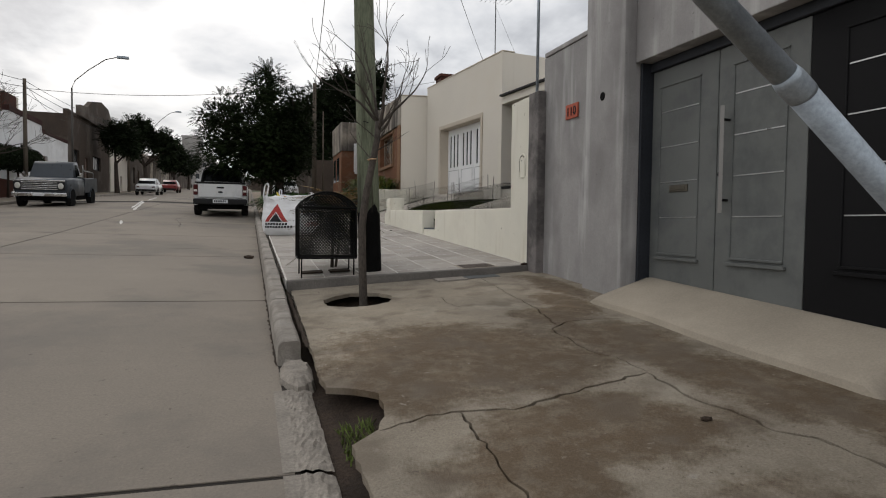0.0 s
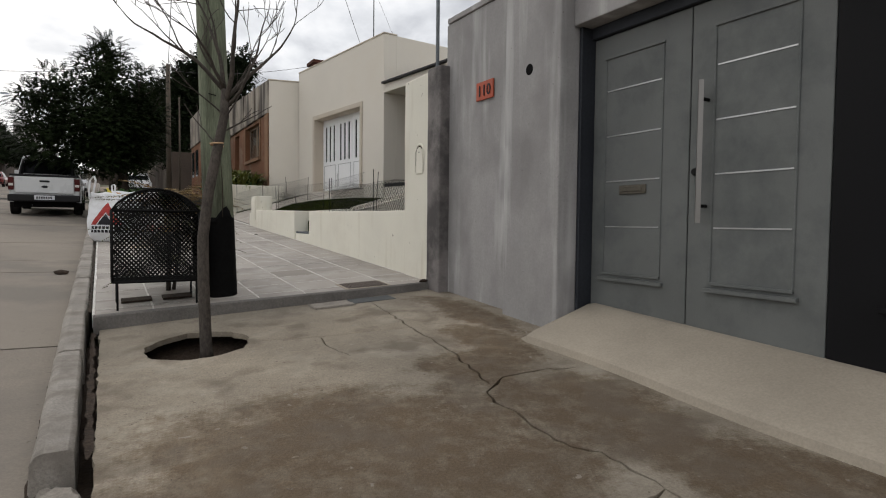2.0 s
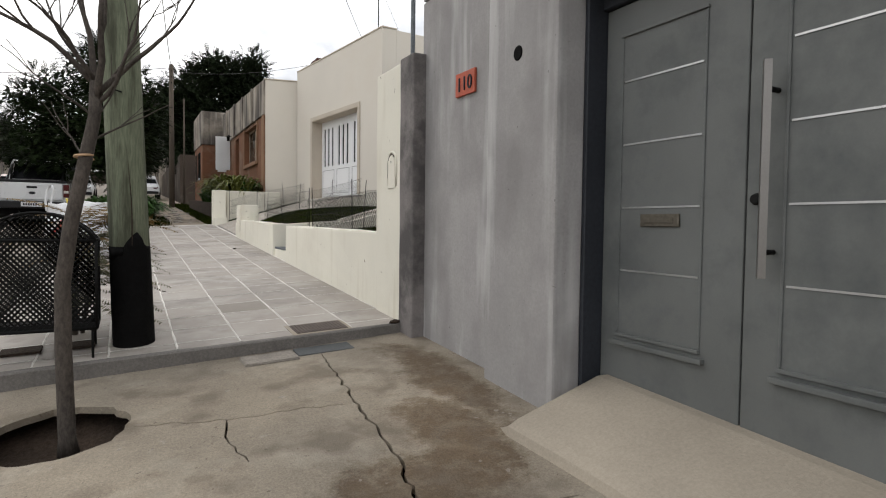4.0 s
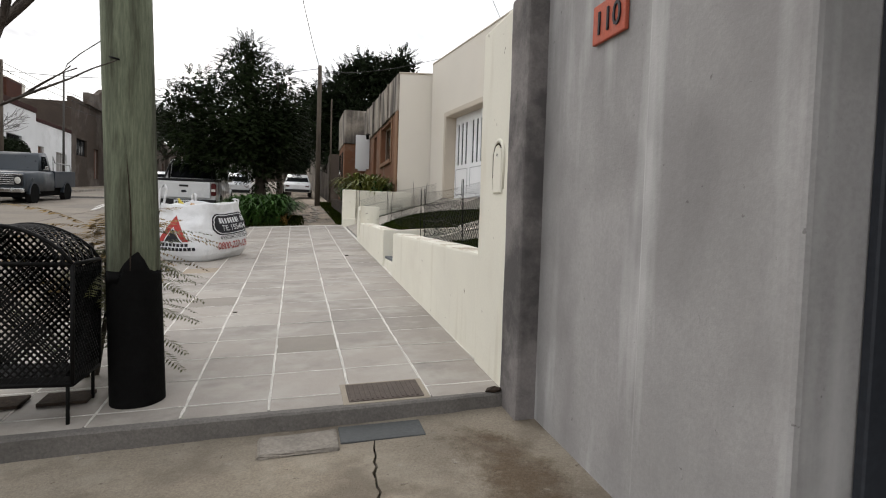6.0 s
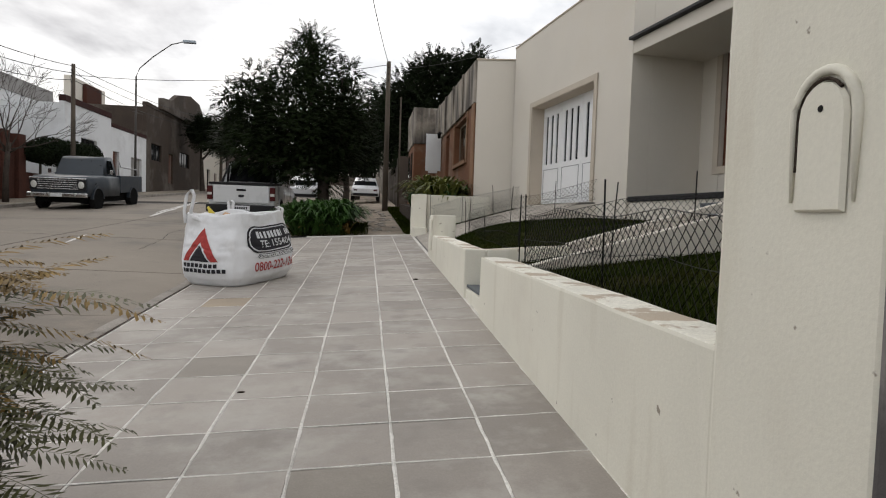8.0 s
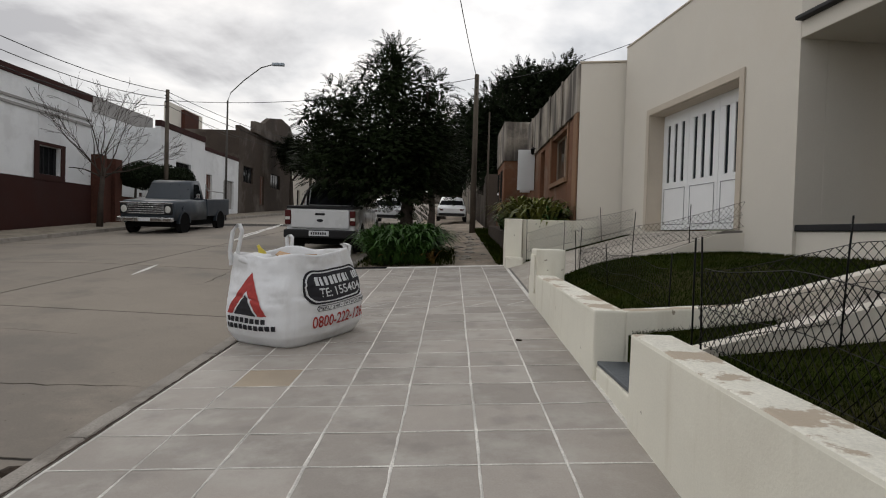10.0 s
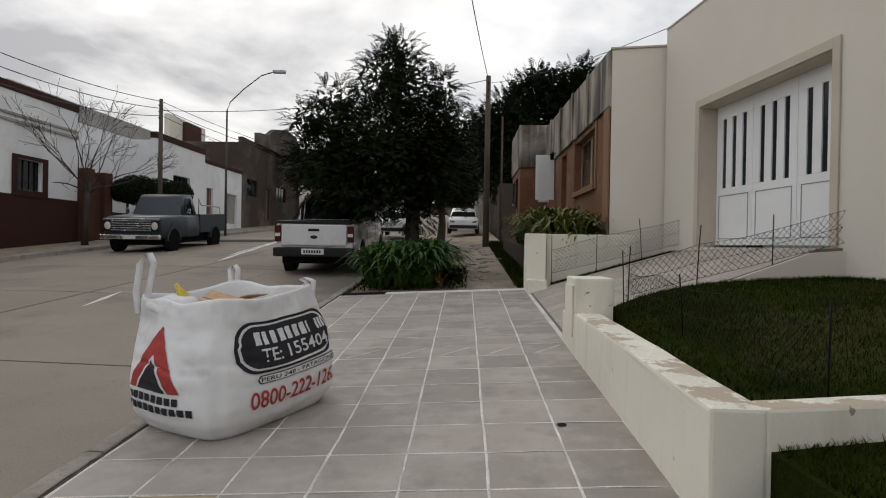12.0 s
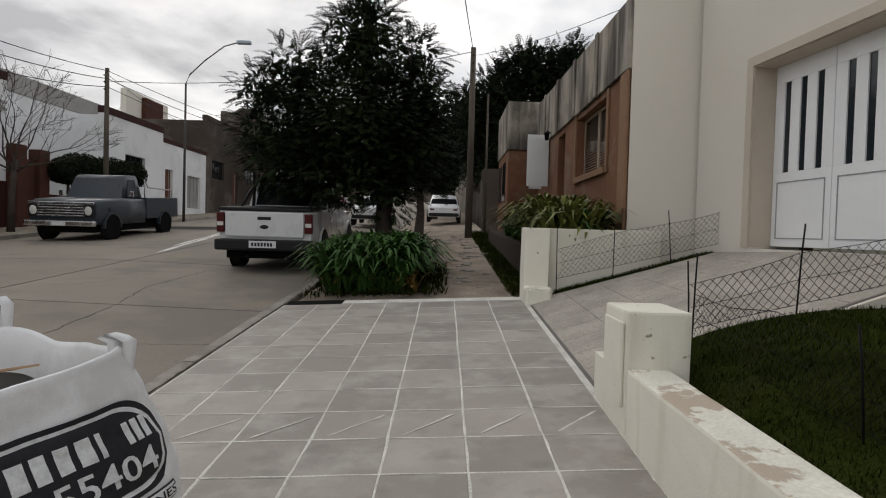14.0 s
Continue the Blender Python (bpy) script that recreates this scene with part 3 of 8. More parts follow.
def build_pavements():
    # dark soil under the old pavement, seen in cracks, in the tree pit and at the broken kerb
    tagged(sheet("soil_bed", 0.2, 4.4, -14, 8.05, lambda x, y: slab_z(x, y) - 0.10 - 0.08 * min(1.0, max(0.0, 1.0 - x) / 0.4) - 0.16 * max(0.0, 1.0 - ((x - 1.25) / 0.6) ** 2 - ((y - 6.85) / 0.6) ** 2), M["soil"], 0.05, 30, 160), "dark soil under the broken pavement", "soil", kind="structure")
    pav = thing("pavement_old", "cracked grey concrete pavement with brown damp stains", "pavement", kind="structure")
    junction = (2.67, 3.37)
    cracks = [
        ([(0.72, 3.1), (1.03, 3.19), (1.22, 3.17), (1.52, 3.08), (1.84, 3.17), (2.24, 3.28), junction], 0.014),
        ([junction, (2.69, 3.76), (2.59, 3.88), (2.59, 4.12), (2.63, 4.4), (2.6, 4.57), (2.67, 4.75), (2.91, 4.92), (3.21, 4.91), (3.5, 4.82)], 0.010),
        ([junction, (2.62, 2.84), (2.69, 2.57), (2.69, 2.31), (2.82, 2.16), (2.82, 1.6), (2.9, 0.6)], 0.013),
        ([(2.75, 4.82), (2.91, 5.58), (2.95, 6.09), (3.0, 6.64), (3.05, 7.14), (3.1, 7.66)], 0.010),
        ([(1.22, 3.17), (1.19, 2.65), (1.17, 2.25), (1.15, 1.0), (1.1, -1.0)], 0.008),
        ([(1.66, 6.73), (2.18, 6.55), (2.68, 6.5), (2.96, 6.42)], 0.006),
        ([(2.18, 6.55), (2.14, 6.19), (2.2, 5.9)], 0.006),
    ]
    holes = [ribbon(ragged(c, 0.018, 0.06, 10 + i), w * 1.05, 30 + i) for i, (c, w) in enumerate(cracks)]
    holes.append(blob(1.25, 6.85, 0.40, 0.42, 0.05, 34, 5))
    outline = [(0.56, -14), (4.2, -14), (4.2, 7.98), (0.56, 7.98)] + ragged([(0.55, 7.9), (0.52, 4.3), (0.53, 3.95), (0.70, 3.84), (0.84, 3.68), (0.80, 3.3), (0.72, 3.12), (0.55, 2.98), (0.56, 2.4), (0.56, -1.0)], 0.012, 0.08, 3)
    cut_slabs("slab", outline, holes, slab_z, M["old_slab"], 0.045, pav)
    # weeds in the broken corner
    tufts("weed_tuft", [(random.uniform(0.56, 0.78), random.uniform(3.1, 3.6)) for _ in range(260)], lambda x, y: slab_z(x, y) - 0.101 - 0.08 * min(1.0, max(0.0, 1.0 - x) / 0.4), 0.06, "small green weeds in the broken kerb corner", M["moss"])

    # kerb stones
    kerb = thing("kerb", "worn concrete kerb with dirty joints", "kerb", kind="structure")
    ys = [-14, -9.5, -5, -1.0, 2.4]
    for a, b in zip(ys, ys[1:]):
        kerb_stone(kerb, a, b, slab_z, 0.02)
    for a, b in ((5.02, 6.9), (6.92, 8.6), (8.63, 10.6)):
        kerb_stone(kerb, a, b, (lambda x, y: slab_z(0.5, y) + 0.06 + 0.025 * max(0, y - 6)) if b < 9 else (lambda x, y: tile_z(0.45, y) - 0.01), 0.0)
    for k in range(6):
        kerb_stone(kerb, 10.63 + 2.2 * k, 10.6 + 2.2 * (k + 1), lambda x, y: tile_z(0.45, y) - 0.01, 0.0)
    for k in range(30):
        kerb_stone(kerb, 24 + 5 * k, 24 + 5 * k + 4.97, lambda x, y: tile_z(0.4, y) - 0.03, 0.0)
    # broken stub and crumbled concrete
    bm = bmnew()
    low, high = blob(0.385, 4.64, 0.14, 0.34, 0.10, 26, 12), blob(0.385, 4.68, 0.085, 0.24, 0.20, 26, 13)
    foot = [bm.verts.new((x, y, road_z(0.28, y) - 0.05)) for x, y in low]
    shoulder = [bm.verts.new((x * 0.7 + u * 0.3, y * 0.8 + v * 0.2, slab_z(0.5, y) - 0.10)) for (x, y), (u, v) in zip(low, high)]
    crown = [bm.verts.new((x, y, slab_z(0.5, y) - 0.05 + 0.03 * noise.noise((x * 9, y * 9, 2)))) for x, y in high]
    for p, q in ((foot, shoulder), (shoulder, crown)):
        for i in range(26):
            bm.faces.new((p[i], p[(i + 1) % 26], q[(i + 1) % 26], q[i]))
    bm.faces.new(crown)
    bmesh.ops.triangulate(bm, faces=list(bm.faces))
    part("broken_stone", bm, M["rubble"], kerb, "broken kerb stub with pale fracture")
    for side in (0, 1):
        bm = bmnew()
        n, m = 16, 36
        y0, y1 = ((3.035, 4.35), (1.4, 3.0))[side]
        rnd = random.Random(4 + side)
        top = [[bm.verts.new((0.20 + 0.27 * i / n, y0 + (y1 - y0) * j / m, road_z(0.28, y0 + (y1 - y0) * j / m) + 0.006 - 0.10 * max(0.0, i / n - 0.72 + 0.25 * noise.noise((3.0, j * 0.3, side))) + (0.012 * noise.noise((i * 0.5, j * 0.45, side)) + rnd.uniform(-0.004, 0.004)) * (i > 4))) for i in range(n + 1)] for j in range(m + 1)]
        for j in range(m):
            for i in range(n):
                bm.faces.new((top[j][i], top[j][i + 1], top[j + 1][i + 1], top[j + 1][i]))
        part("crumbled_edge", bm, M["rubble"], kerb, "crumbled pale concrete edge")

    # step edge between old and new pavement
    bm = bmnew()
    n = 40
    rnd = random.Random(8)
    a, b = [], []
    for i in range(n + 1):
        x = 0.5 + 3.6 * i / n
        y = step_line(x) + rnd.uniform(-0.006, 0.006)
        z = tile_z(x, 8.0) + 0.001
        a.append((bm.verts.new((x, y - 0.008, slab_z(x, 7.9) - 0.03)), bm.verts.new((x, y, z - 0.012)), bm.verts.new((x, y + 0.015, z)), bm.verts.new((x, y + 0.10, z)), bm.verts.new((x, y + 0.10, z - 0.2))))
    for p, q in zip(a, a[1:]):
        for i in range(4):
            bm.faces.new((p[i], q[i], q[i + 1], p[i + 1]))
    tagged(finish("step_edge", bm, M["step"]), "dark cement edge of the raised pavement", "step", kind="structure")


def build_seams():
    """Dirt and small weeds in the joints beside the kerb."""
    s = thing("dirt_seam", "dark dirt in the joints along the kerb", "dirt", kind="structure")
    for k, (x, y0, y1, fz, w) in enumerate(((0.252, -3.0, 2.3, lambda x, y: road_z(x, y) + 0.006, 0.016), (0.250, 5.0, 22.7, lambda x, y: road_z(x, y) + 0.006, 0.020), (0.470, 8.1, 22.7, lambda x, y: tile_z(x, y) + 0.002, 0.013), (0.50, 5.0, 7.8, lambda x, y: slab_z(0.56, y) + 0.004, 0.022))):
        bm = bmnew()
        ln = ribbon(ragged([(x, y0), (x, y1)], 0.009, 0.07, 400 + k), w, 420 + k)
        n = len(ln) // 2
        left, right = ln[:n], ln[n:][::-1]
        rows = [(bm.verts.new((*p, fz(*p))), bm.verts.new((*q, fz(*q)))) for p, q in zip(left, right)]
        for p, q in zip(rows, rows[1:]):
            bm.faces.new((p[1], p[0], q[0], q[1]))
        part("seam", bm, M["soil"], s)


def step_line(x):
    return 7.86 + 0.03 * math.sin(x * 1.3) + 0.035 * x


def kerb_stone(parent, y0, y1, fz, drop):
    bm = bmnew()
    n = max(4, int((y1 - y0) / 0.35))
    rnd = random.Random(int(y0 * 100))
    rings = []
    for j in range(n + 1):
        y = y0 + (y1 - y0) * j / n
        z = fz(0.4, y) - drop + rnd.uniform(-0.006, 0.006)
        w = rnd.uniform(-0.006, 0.006)
        zr = min(road_z(0.28, y) - 0.08, z - 0.1)
        rings.append([bm.verts.new(p) for p in ((0.245 + w, y, zr), (0.262 + w, y, z - 0.05), (0.285 + w, y, z - 0.012), (0.32, y, z), (0.42, y, z), (0.442 + w * 2, y, z - 0.014), (0.448 + w * 2, y, zr))])
    for p, q in zip(rings, rings[1:]):
        for i in range(6):
            bm.faces.new((p[i], p[i + 1], q[i + 1], q[i])).smooth = i in (1, 2, 4)
    bm.faces.new(rings[0])
    bm.faces.new(rings[-1][::-1])
    part("kerb_stone", bm, M["kerb"], parent)


def rough_up(bm, amp, seed):
    rnd = random.Random(seed)
    bmesh.ops.subdivide_edges(bm, edges=list(bm.edges), cuts=2, use_grid_fill=True)
    for v in bm.verts:
        v.co += Vector((rnd.uniform(-amp, amp), rnd.uniform(-amp, amp), rnd.uniform(-amp, amp)))


def tufts(name, places, fz, size, label, mat):
    """Grass blades, as one sheet of small leaves."""
    rnd = random.Random(len(places))
    vs, fs = [], []
    for x, y in places:
        z, h, a = fz(x, y), size * rnd.uniform(0.5, 1.2), rnd.uniform(0, 6.28)
        w, b = size * 0.09, size * rnd.uniform(0.1, 0.6)
        dx, dy = math.cos(a), math.sin(a)
        n = len(vs)
        vs += [(x - dy * w, y + dx * w, z), (x + dy * w, y - dx * w, z), (x + dx * b + dy * w * 0.5, y + dy * b - dx * w * 0.5, z + h * 0.7), (x + dx * b * 1.7, y + dy * b * 1.7, z + h)]
        fs.append((n, n + 1, n + 2, n + 3))
    return tagged(raw(name, vs, fs, mat), label, "grass", kind="stuff")


def build_road():
    road = thing("road", "grey concrete roadway in cast slabs with dark joints", "road", kind="structure")
    tagged(sheet("road_joint_bed", -11.6, 0.3, -30, 215, lambda x, y: road_z(x, y) - 0.006, M["tar_joint"], 0.05, 119, 245), "dark tar in the joints of the road", "road joint", kind="structure")
    xs = (-11.58, -4.75, 0.262)
    courses = [([(-2.13, 20.92), (-2.26, 22.98)], 0.012), ([(-2.3, 23.05), (-2.62, 24.6), (-2.44, 27.1)], 0.012), ([(-1.7, 14.47), (-0.9, 14.56), (-0.15, 14.64)], 0.014), ([(-0.98, 20.78), (0.1, 20.95)], 0.012), ([(-3.2, 5.0), (-2.6, 6.1), (-2.7, 7.3)], 0.006), ([(-3.9, 16.2), (-2.8, 16.6), (-1.9, 16.5)], 0.008), ([(-4.4, 24.2), (-3.6, 25.0), (-3.2, 26.4)], 0.008)]
    road_cracks = [ribbon(ragged(p, 0.03, 0.12, 60 + k), w, 80 + k) for k, (p, w) in enumerate(courses)]
    y = -27.0
    while y < 214:
        step = 5.0 if y < 60 else 15.0
        for x0, x1 in zip(xs, xs[1:]):
            j = 0.022
            if -3 < y < 29 and x0 > -5:
                cut_slabs("road_slab", [(x0 + j, y + j), (x1, y + j), (x1, y + step - j), (x0 + j, y + step - j)], [h for h in road_cracks if any(y < q < y + step for _, q in h)], road_z, M["road"], 0.018, road)
                continue
            crest = -5.5
            bm = bmnew()
            cuts = [x0 + j] + ([crest] if x0 < crest < x1 else []) + [x1 - (j if x1 < 0 else 0)]
            rnd = random.Random(int(y * 7 + x0))
            wob = [rnd.uniform(-0.008, 0.008) for _ in cuts]
            lo = [bm.verts.new((x, y + j + w, road_z(x, y + j))) for x, w in zip(cuts, wob)]
            hi = [bm.verts.new((x, y + step - j + w, road_z(x, y + step - j))) for x, w in zip(cuts, wob)]
            for i in range(len(cuts) - 1):
                bm.faces.new((lo[i], lo[i + 1], hi[i + 1], hi[i]))
            r = bmesh.ops.extrude_face_region(bm, geom=list(bm.faces))
            for v in r["geom"]:
                if isinstance(v, bmesh.types.BMVert):
                    v.co.z -= 0.018
            part("road_slab", bm, M["road"], road)
        y += step
    # white painted strokes
    lines = thing("road_marking", "worn white painted strokes on the road", "road marking", kind="structure")
    for x0, y0, x1, y1, w in ((-4.9, 29.8, -5.95, 39.5, 0.16), (-5.25, 31.5, -6.3, 41.5, 0.14), (-6.2, 43, -6.9, 52, 0.15), (-3.9, 21.5, -4.2, 23.2, 0.12)):
        bm = bmnew()
        ln = ribbon(ragged([(x0, y0), (x1, y1)], 0.02, 0.6, int(y0)), w / 2, int(y0))
        bm.faces.new([bm.verts.new((x, y, road_z(x, y) + 0.005)) for x, y in ln])
        bmesh.ops.triangulate(bm, faces=list(bm.faces))
        part("painted_stroke", bm, M["paint_line"], lines)
    # far pavement
    fp = thing("pavement_far", "grey concrete pavement across the road with a kerb", "pavement", kind="structure")
    sheet("pavement_slab", -15.2, -11.62, -30, 215, lambda x, y: far_z(x, y), M["old_slab"], 0.25, 2, 40, fp)
    sheet("kerb_stone", -11.62, -11.45, -30, 215, lambda x, y: far_z(x, y) - 0.005, M["kerb"], 0.3, 1, 60, fp)


def build_tiles():
    """Square tiles on a bed of white grout; the two share one slope."""
    bed = thing("pavement_tiled", "grey square pavement tiles with white grout lines", "pavement", kind="structure")
    sheet("grout_bed", 0.49, 4.06, 8.03, TILE_END, lambda x, y: tile_z(x, y) - 0.0025, M["grout"], 0.12, 6, 20, bed)
    tilt = Matrix(((1, 0, 0, 0), (0, 1, 0, 0), (0.05, 0.058, 1, 0), (0, 0, 0, 1)))

    def tile_mesh(w, l, name):
        bm = bmnew()
        g, e, b = 0.007, 0.0055, 0.0025
        lo = [bm.verts.new(tilt @ Vector(p)) for p in ((g, e, -0.02), (w - g, e, -0.02), (w - g, l - e, -0.02), (g, l - e, -0.02))]
        md = [bm.verts.new(tilt @ Vector(p)) for p in ((g, e, -b), (w - g, e, -b), (w - g, l - e, -b), (g, l - e, -b))]
        hi = [bm.verts.new(tilt @ Vector(p)) for p in ((g + b, e + b, 0), (w - g - b, e + b, 0), (w - g - b, l - e - b, 0), (g + b, l - e - b, 0))]
        for p, q in ((lo, md), (md, hi)):
            for i in range(4):
                bm.faces.new((p[i], p[(i + 1) % 4], q[(i + 1) % 4], q[i]))
        bm.faces.new(hi)
        me = bpy.data.meshes.new(name)
        bm.to_mesh(me)
        bm.free()
        me.materials.append(M["tile"])
        return me
    full = tile_mesh(0.5, 0.51, "tile")
    tan = full.copy()
    tan.materials.clear()
    tan.materials.append(M["tan_tile"])
    brown = full.copy()
    brown.materials.clear()
    brown.materials.append(M["brown_tile"])
    for j in range(30):
        for i in range(7):
            x, y = 0.505 + 0.5 * i, 8.22 + 0.51 * (j - 0)
            if y + 0.51 > TILE_END + 0.02:
                continue
            o = new("tile", tan if (i, j) == (1, 11) else brown if (i, j) in ((4, 2), (2, 6)) else full)
            rnd = random.Random(i * 91 + j)
            o.location = (x, y, tile_z(x, y) + rnd.uniform(-0.0015, 0.0015))
            o.parent = bed
    # hand-drawn beads of white grout along the courses
    for i in range(8):
        x = 0.505 + 0.5 * i
        bm = bmnew()
        ln = ribbon(ragged([(x + 0.004 * math.sin(k * 1.9 + i), 8.02 + 0.6 * k) for k in range(25)], 0.0035, 0.12, 200 + i), 0.0095, 300 + i)
        n = len(ln) // 2
        left, right = ln[:n], ln[n:][::-1]
        rows = [(bm.verts.new((p[0], p[1], tile_z(*p) + 0.0005)), bm.verts.new(((p[0] + q[0]) / 2, (p[1] + q[1]) / 2, tile_z(*p) + 0.004)), bm.verts.new((q[0], q[1], tile_z(*q) + 0.0005))) for p, q in zip(left, right)]
        for p, q in zip(rows, rows[1:]):
            for k in range(2):
                bm.faces.new((p[k], q[k], q[k + 1], p[k + 1]))
        bmesh.ops.recalc_face_normals(bm, faces=list(bm.faces))
        part("grout_line", bm, M["grout"], bed)
    for j in range(30):
        y = 8.22 + 0.51 * j
        if y > TILE_END:
            continue
        bm = bmnew()
        ln = ribbon(ragged([(0.52 + 0.5 * k, y + 0.003 * math.sin(k * 2.3 + j)) for k in range(8)], 0.003, 0.1, 500 + j), 0.0074, 540 + j)
        n = len(ln) // 2
        left, right = ln[:n], ln[n:][::-1]
        rows = [(bm.verts.new((*p, tile_z(*p) + 0.0022)), bm.verts.new((*q, tile_z(*q) + 0.0022))) for p, q in zip(left, right)]
        for p, q in zip(rows, rows[1:]):
            bm.faces.new((p[0], p[1], q[1], q[0]))
        bmesh.ops.recalc_face_normals(bm, faces=list(bm.faces))
        part("grout_line", bm, M["grout"], bed)
    # slurry lines drawn across one row
    for i in range(1, 7):
        x, y = 0.505 + 0.5 * i, 17.39
        bm = bmnew()
        ln = ribbon(ragged([(x + 0.10, y + 0.06), (x + 0.44, y + 0.43)], 0.004, 0.06, i), 0.0095, i)
        bm.faces.new([bm.verts.new((p, q, tile_z(p, q) + 0.003)) for p, q in ln])
        bmesh.ops.triangulate(bm, faces=list(bm.faces))
        part("slurry_line", bm, M["grout"], bed)
    # short first row at the step
    first = tile_mesh(0.5, 0.235, "tile")
    for i in range(7):
        if i == 5:
            continue
        x, y = 0.505 + 0.5 * i, 7.985
        o = new("tile", first)
        o.location = (x, y, tile_z(x, y))
        o.parent = bed


# ---- walls and houses by the pavement ----
def wall_box(name, lo, hi, mat, parent, label="", bevel=0.012):
    bm = bmnew()
    box(bm, lo, hi, None, bevel, 2)
    return part(name, bm, mat, parent, label)


def build_grey_house():
    h = thing("grey_house_front", "grey cement-rendered house front with a wide gate opening", "house", pose(0.08, 0.11, 0.01))
    wall_box("wall", (4.01, 6.34, -0.6), (4.3, 7.68, 3.93), M["grey_wall"], h)
    bm = bmnew()
    box(bm, (3.99, 6.38, 3.931), (4.34, 7.64, 3.99), None, 0.01, 2)
    part("coping", bm, M["grey_wall"], h, "cement coping")
    wall_box("column", (3.89, 5.535, -0.6), (4.62, 6.339, 5.2), M["grey_wall"], h, "", 0.02)
    wall_box("lintel", (4.03, -2.0, 3.34), (4.62, 5.534, 5.2), M["grey_wall"], h)
    wall_box("end_wall", (4.0, -14.0, -1.2), (4.62, -2.001, 5.2), M["grey_wall"], h)
    wall_box("roof_slab", (4.3, -14.0, 5.2), (12, 7.7, 5.4), M["grey_wall"], h)
    wall_box("side_wall", (4.301, 7.5, -0.6), (12, 7.72, 3.8), M["grey_wall"], h)
    wall_box("back_wall", (12, -14.0, -1.2), (12.2, 7.7, 5.2), M["grey_wall"], h)
    # damp pilaster at the boundary
    bm = bmnew()
    box(bm, (3.965, 7.72, 0.3), (4.3, 8.03, 3.47), None, 0.02, 2)
    bmesh.ops.subdivide_edges(bm, edges=[e for e in bm.edges if e.calc_length() > 1], cuts=24)
    for v in bm.verts:
        v.co += 0.008 * Vector(noise.noise_vector(v.co * 2.2))
    tagged(finish("pilaster", bm, M["pilaster"]), "damp dark cement pilaster at the plot boundary", "pilaster", kind="structure")
    bm = bmnew()
    tube(bm, [(4.09, 8.02, 3.3), (4.09, 8.02, 6.5)], 0.022, 10)
    tagged(finish("steel_post", bm, M["galvanised"]), "thin grey steel post above the wall", "post")
    # gate opening
    gate = thing("gate", "grey painted steel double gate, closed", "gate", pose(4.322, 0.05, 0.05))
    bm = bmnew()
    box(bm, (-0.15, 5.556, 0.55), (0.06, 5.592, 3.298), None, 0.006, 1)
    part("jamb", bm, M["gate_frame"], gate, "dark blue-grey steel jamb")
    bm = bmnew()
    box(bm, (-0.04, 1.0, 3.2), (0.06, 5.555, 3.298), None, 0.006, 1)
    part("head", bm, M["gate_frame"], gate, "dark blue-grey steel head")
    leaf(gate, 4.565, 5.552, M["gate_grey"], 4.825, 5.388)
    leaf(gate, 3.565, 4.555, M["gate_grey"], 3.785, 4.339)
    bm = bmnew()
    tube(bm, [(-0.085, 4.41, 1.63), (-0.085, 4.41, 2.63)], 0.024, 4)
    h2 = part("pull_bar", bm, M["steel"], gate, "long brushed steel pull bar")
    for z in (1.75, 2.5):
        bm = bmnew()
        tube(bm, [(-0.075, 4.41, z), (0.0, 4.41, z)], 0.013, 10)
        part("stand_off", bm, M["iron"], h2, "black stand-off")
    bm = bmnew()
    spin(bm, [(0, 0.02), (0.022, 0.02), (0.03, 0.0)], 20, pose(-0.005, 4.50, 2.0, 0, -90, 0))
    part("lock", bm, M["iron"], gate, "round black lock")
    bm = bmnew()
    box(bm, (-0.016, 4.95, 1.862), (0.0, 5.23, 1.935), None, 0.004, 1)
    slot = part("letter_slot", bm, M["brass"], gate, "dull brass letter slot")
    bm = bmnew()
    box(bm, (-0.024, 4.985, 1.882), (-0.0165, 5.195, 1.915), None, 0.004, 1)
    part("flap", bm, M["brass"], slot)
    bg = thing("black_gate", "black painted steel garage gate with thin bright lines", "gate", pose(4.322, 0.05, 0.05))
    leaf(bg, 2.32, 3.558, M["gate_black"])
    leaf(bg, 1.02, 2.312, M["gate_black"])
    wall_box("pier", (4.06, -2.0, 0.2), (4.62, 1.0, 3.339), M["grey_wall"], h)
    # cement ramp before the gates
    bm = bmnew()
    n = 30
    rnd = random.Random(2)
    rows = []
    for j in range(n + 1):
        y = 2.42 + (5.64 - 2.42) * j / n
        f = min(1, (y - 2.42) / 0.1, (5.72 - y) / 0.08) if j not in (0, n) else 0.0
        x0 = 3.57 + 0.02 * math.sin(y * 3) + 0.02 * (1 - f)
        zb, zt = slab_z(x0, y) - 0.02, 0.69 + 0.052 * y
        rows.append([bm.verts.new((x0, y, zb)), bm.verts.new((x0 + 0.02, y, slab_z(x0, y) + 0.05 * f)), bm.verts.new((x0 + 0.09, y, slab_z(x0, y) + 0.085 * f)), bm.verts.new((4.24, y, slab_z(4.0, y) + (zt - slab_z(4.0, y)) * f)), bm.verts.new((4.5, y, slab_z(4.0, y) + (zt - slab_z(4.0, y)) * f)), bm.verts.new((4.5, y, zb))])
    for p, q in zip(rows, rows[1:]):
        for i in range(5):
            bm.faces.new((p[i], p[i + 1], q[i + 1], q[i])).smooth = i in (1, 2)
    bm.faces.new(rows[0])
    bm.faces.new(rows[-1][::-1])
    tagged(finish("gate_ramp", bm, M["cement"]), "beige cement ramp before the gates", "ramp", kind="structure")
    # number plate and pipe hole; the hole's inner shade is a black disc
    pl = thing("number_plate", "orange-red house number plate reading 110", "sign", pose(4.088, 6.96, 3.05))
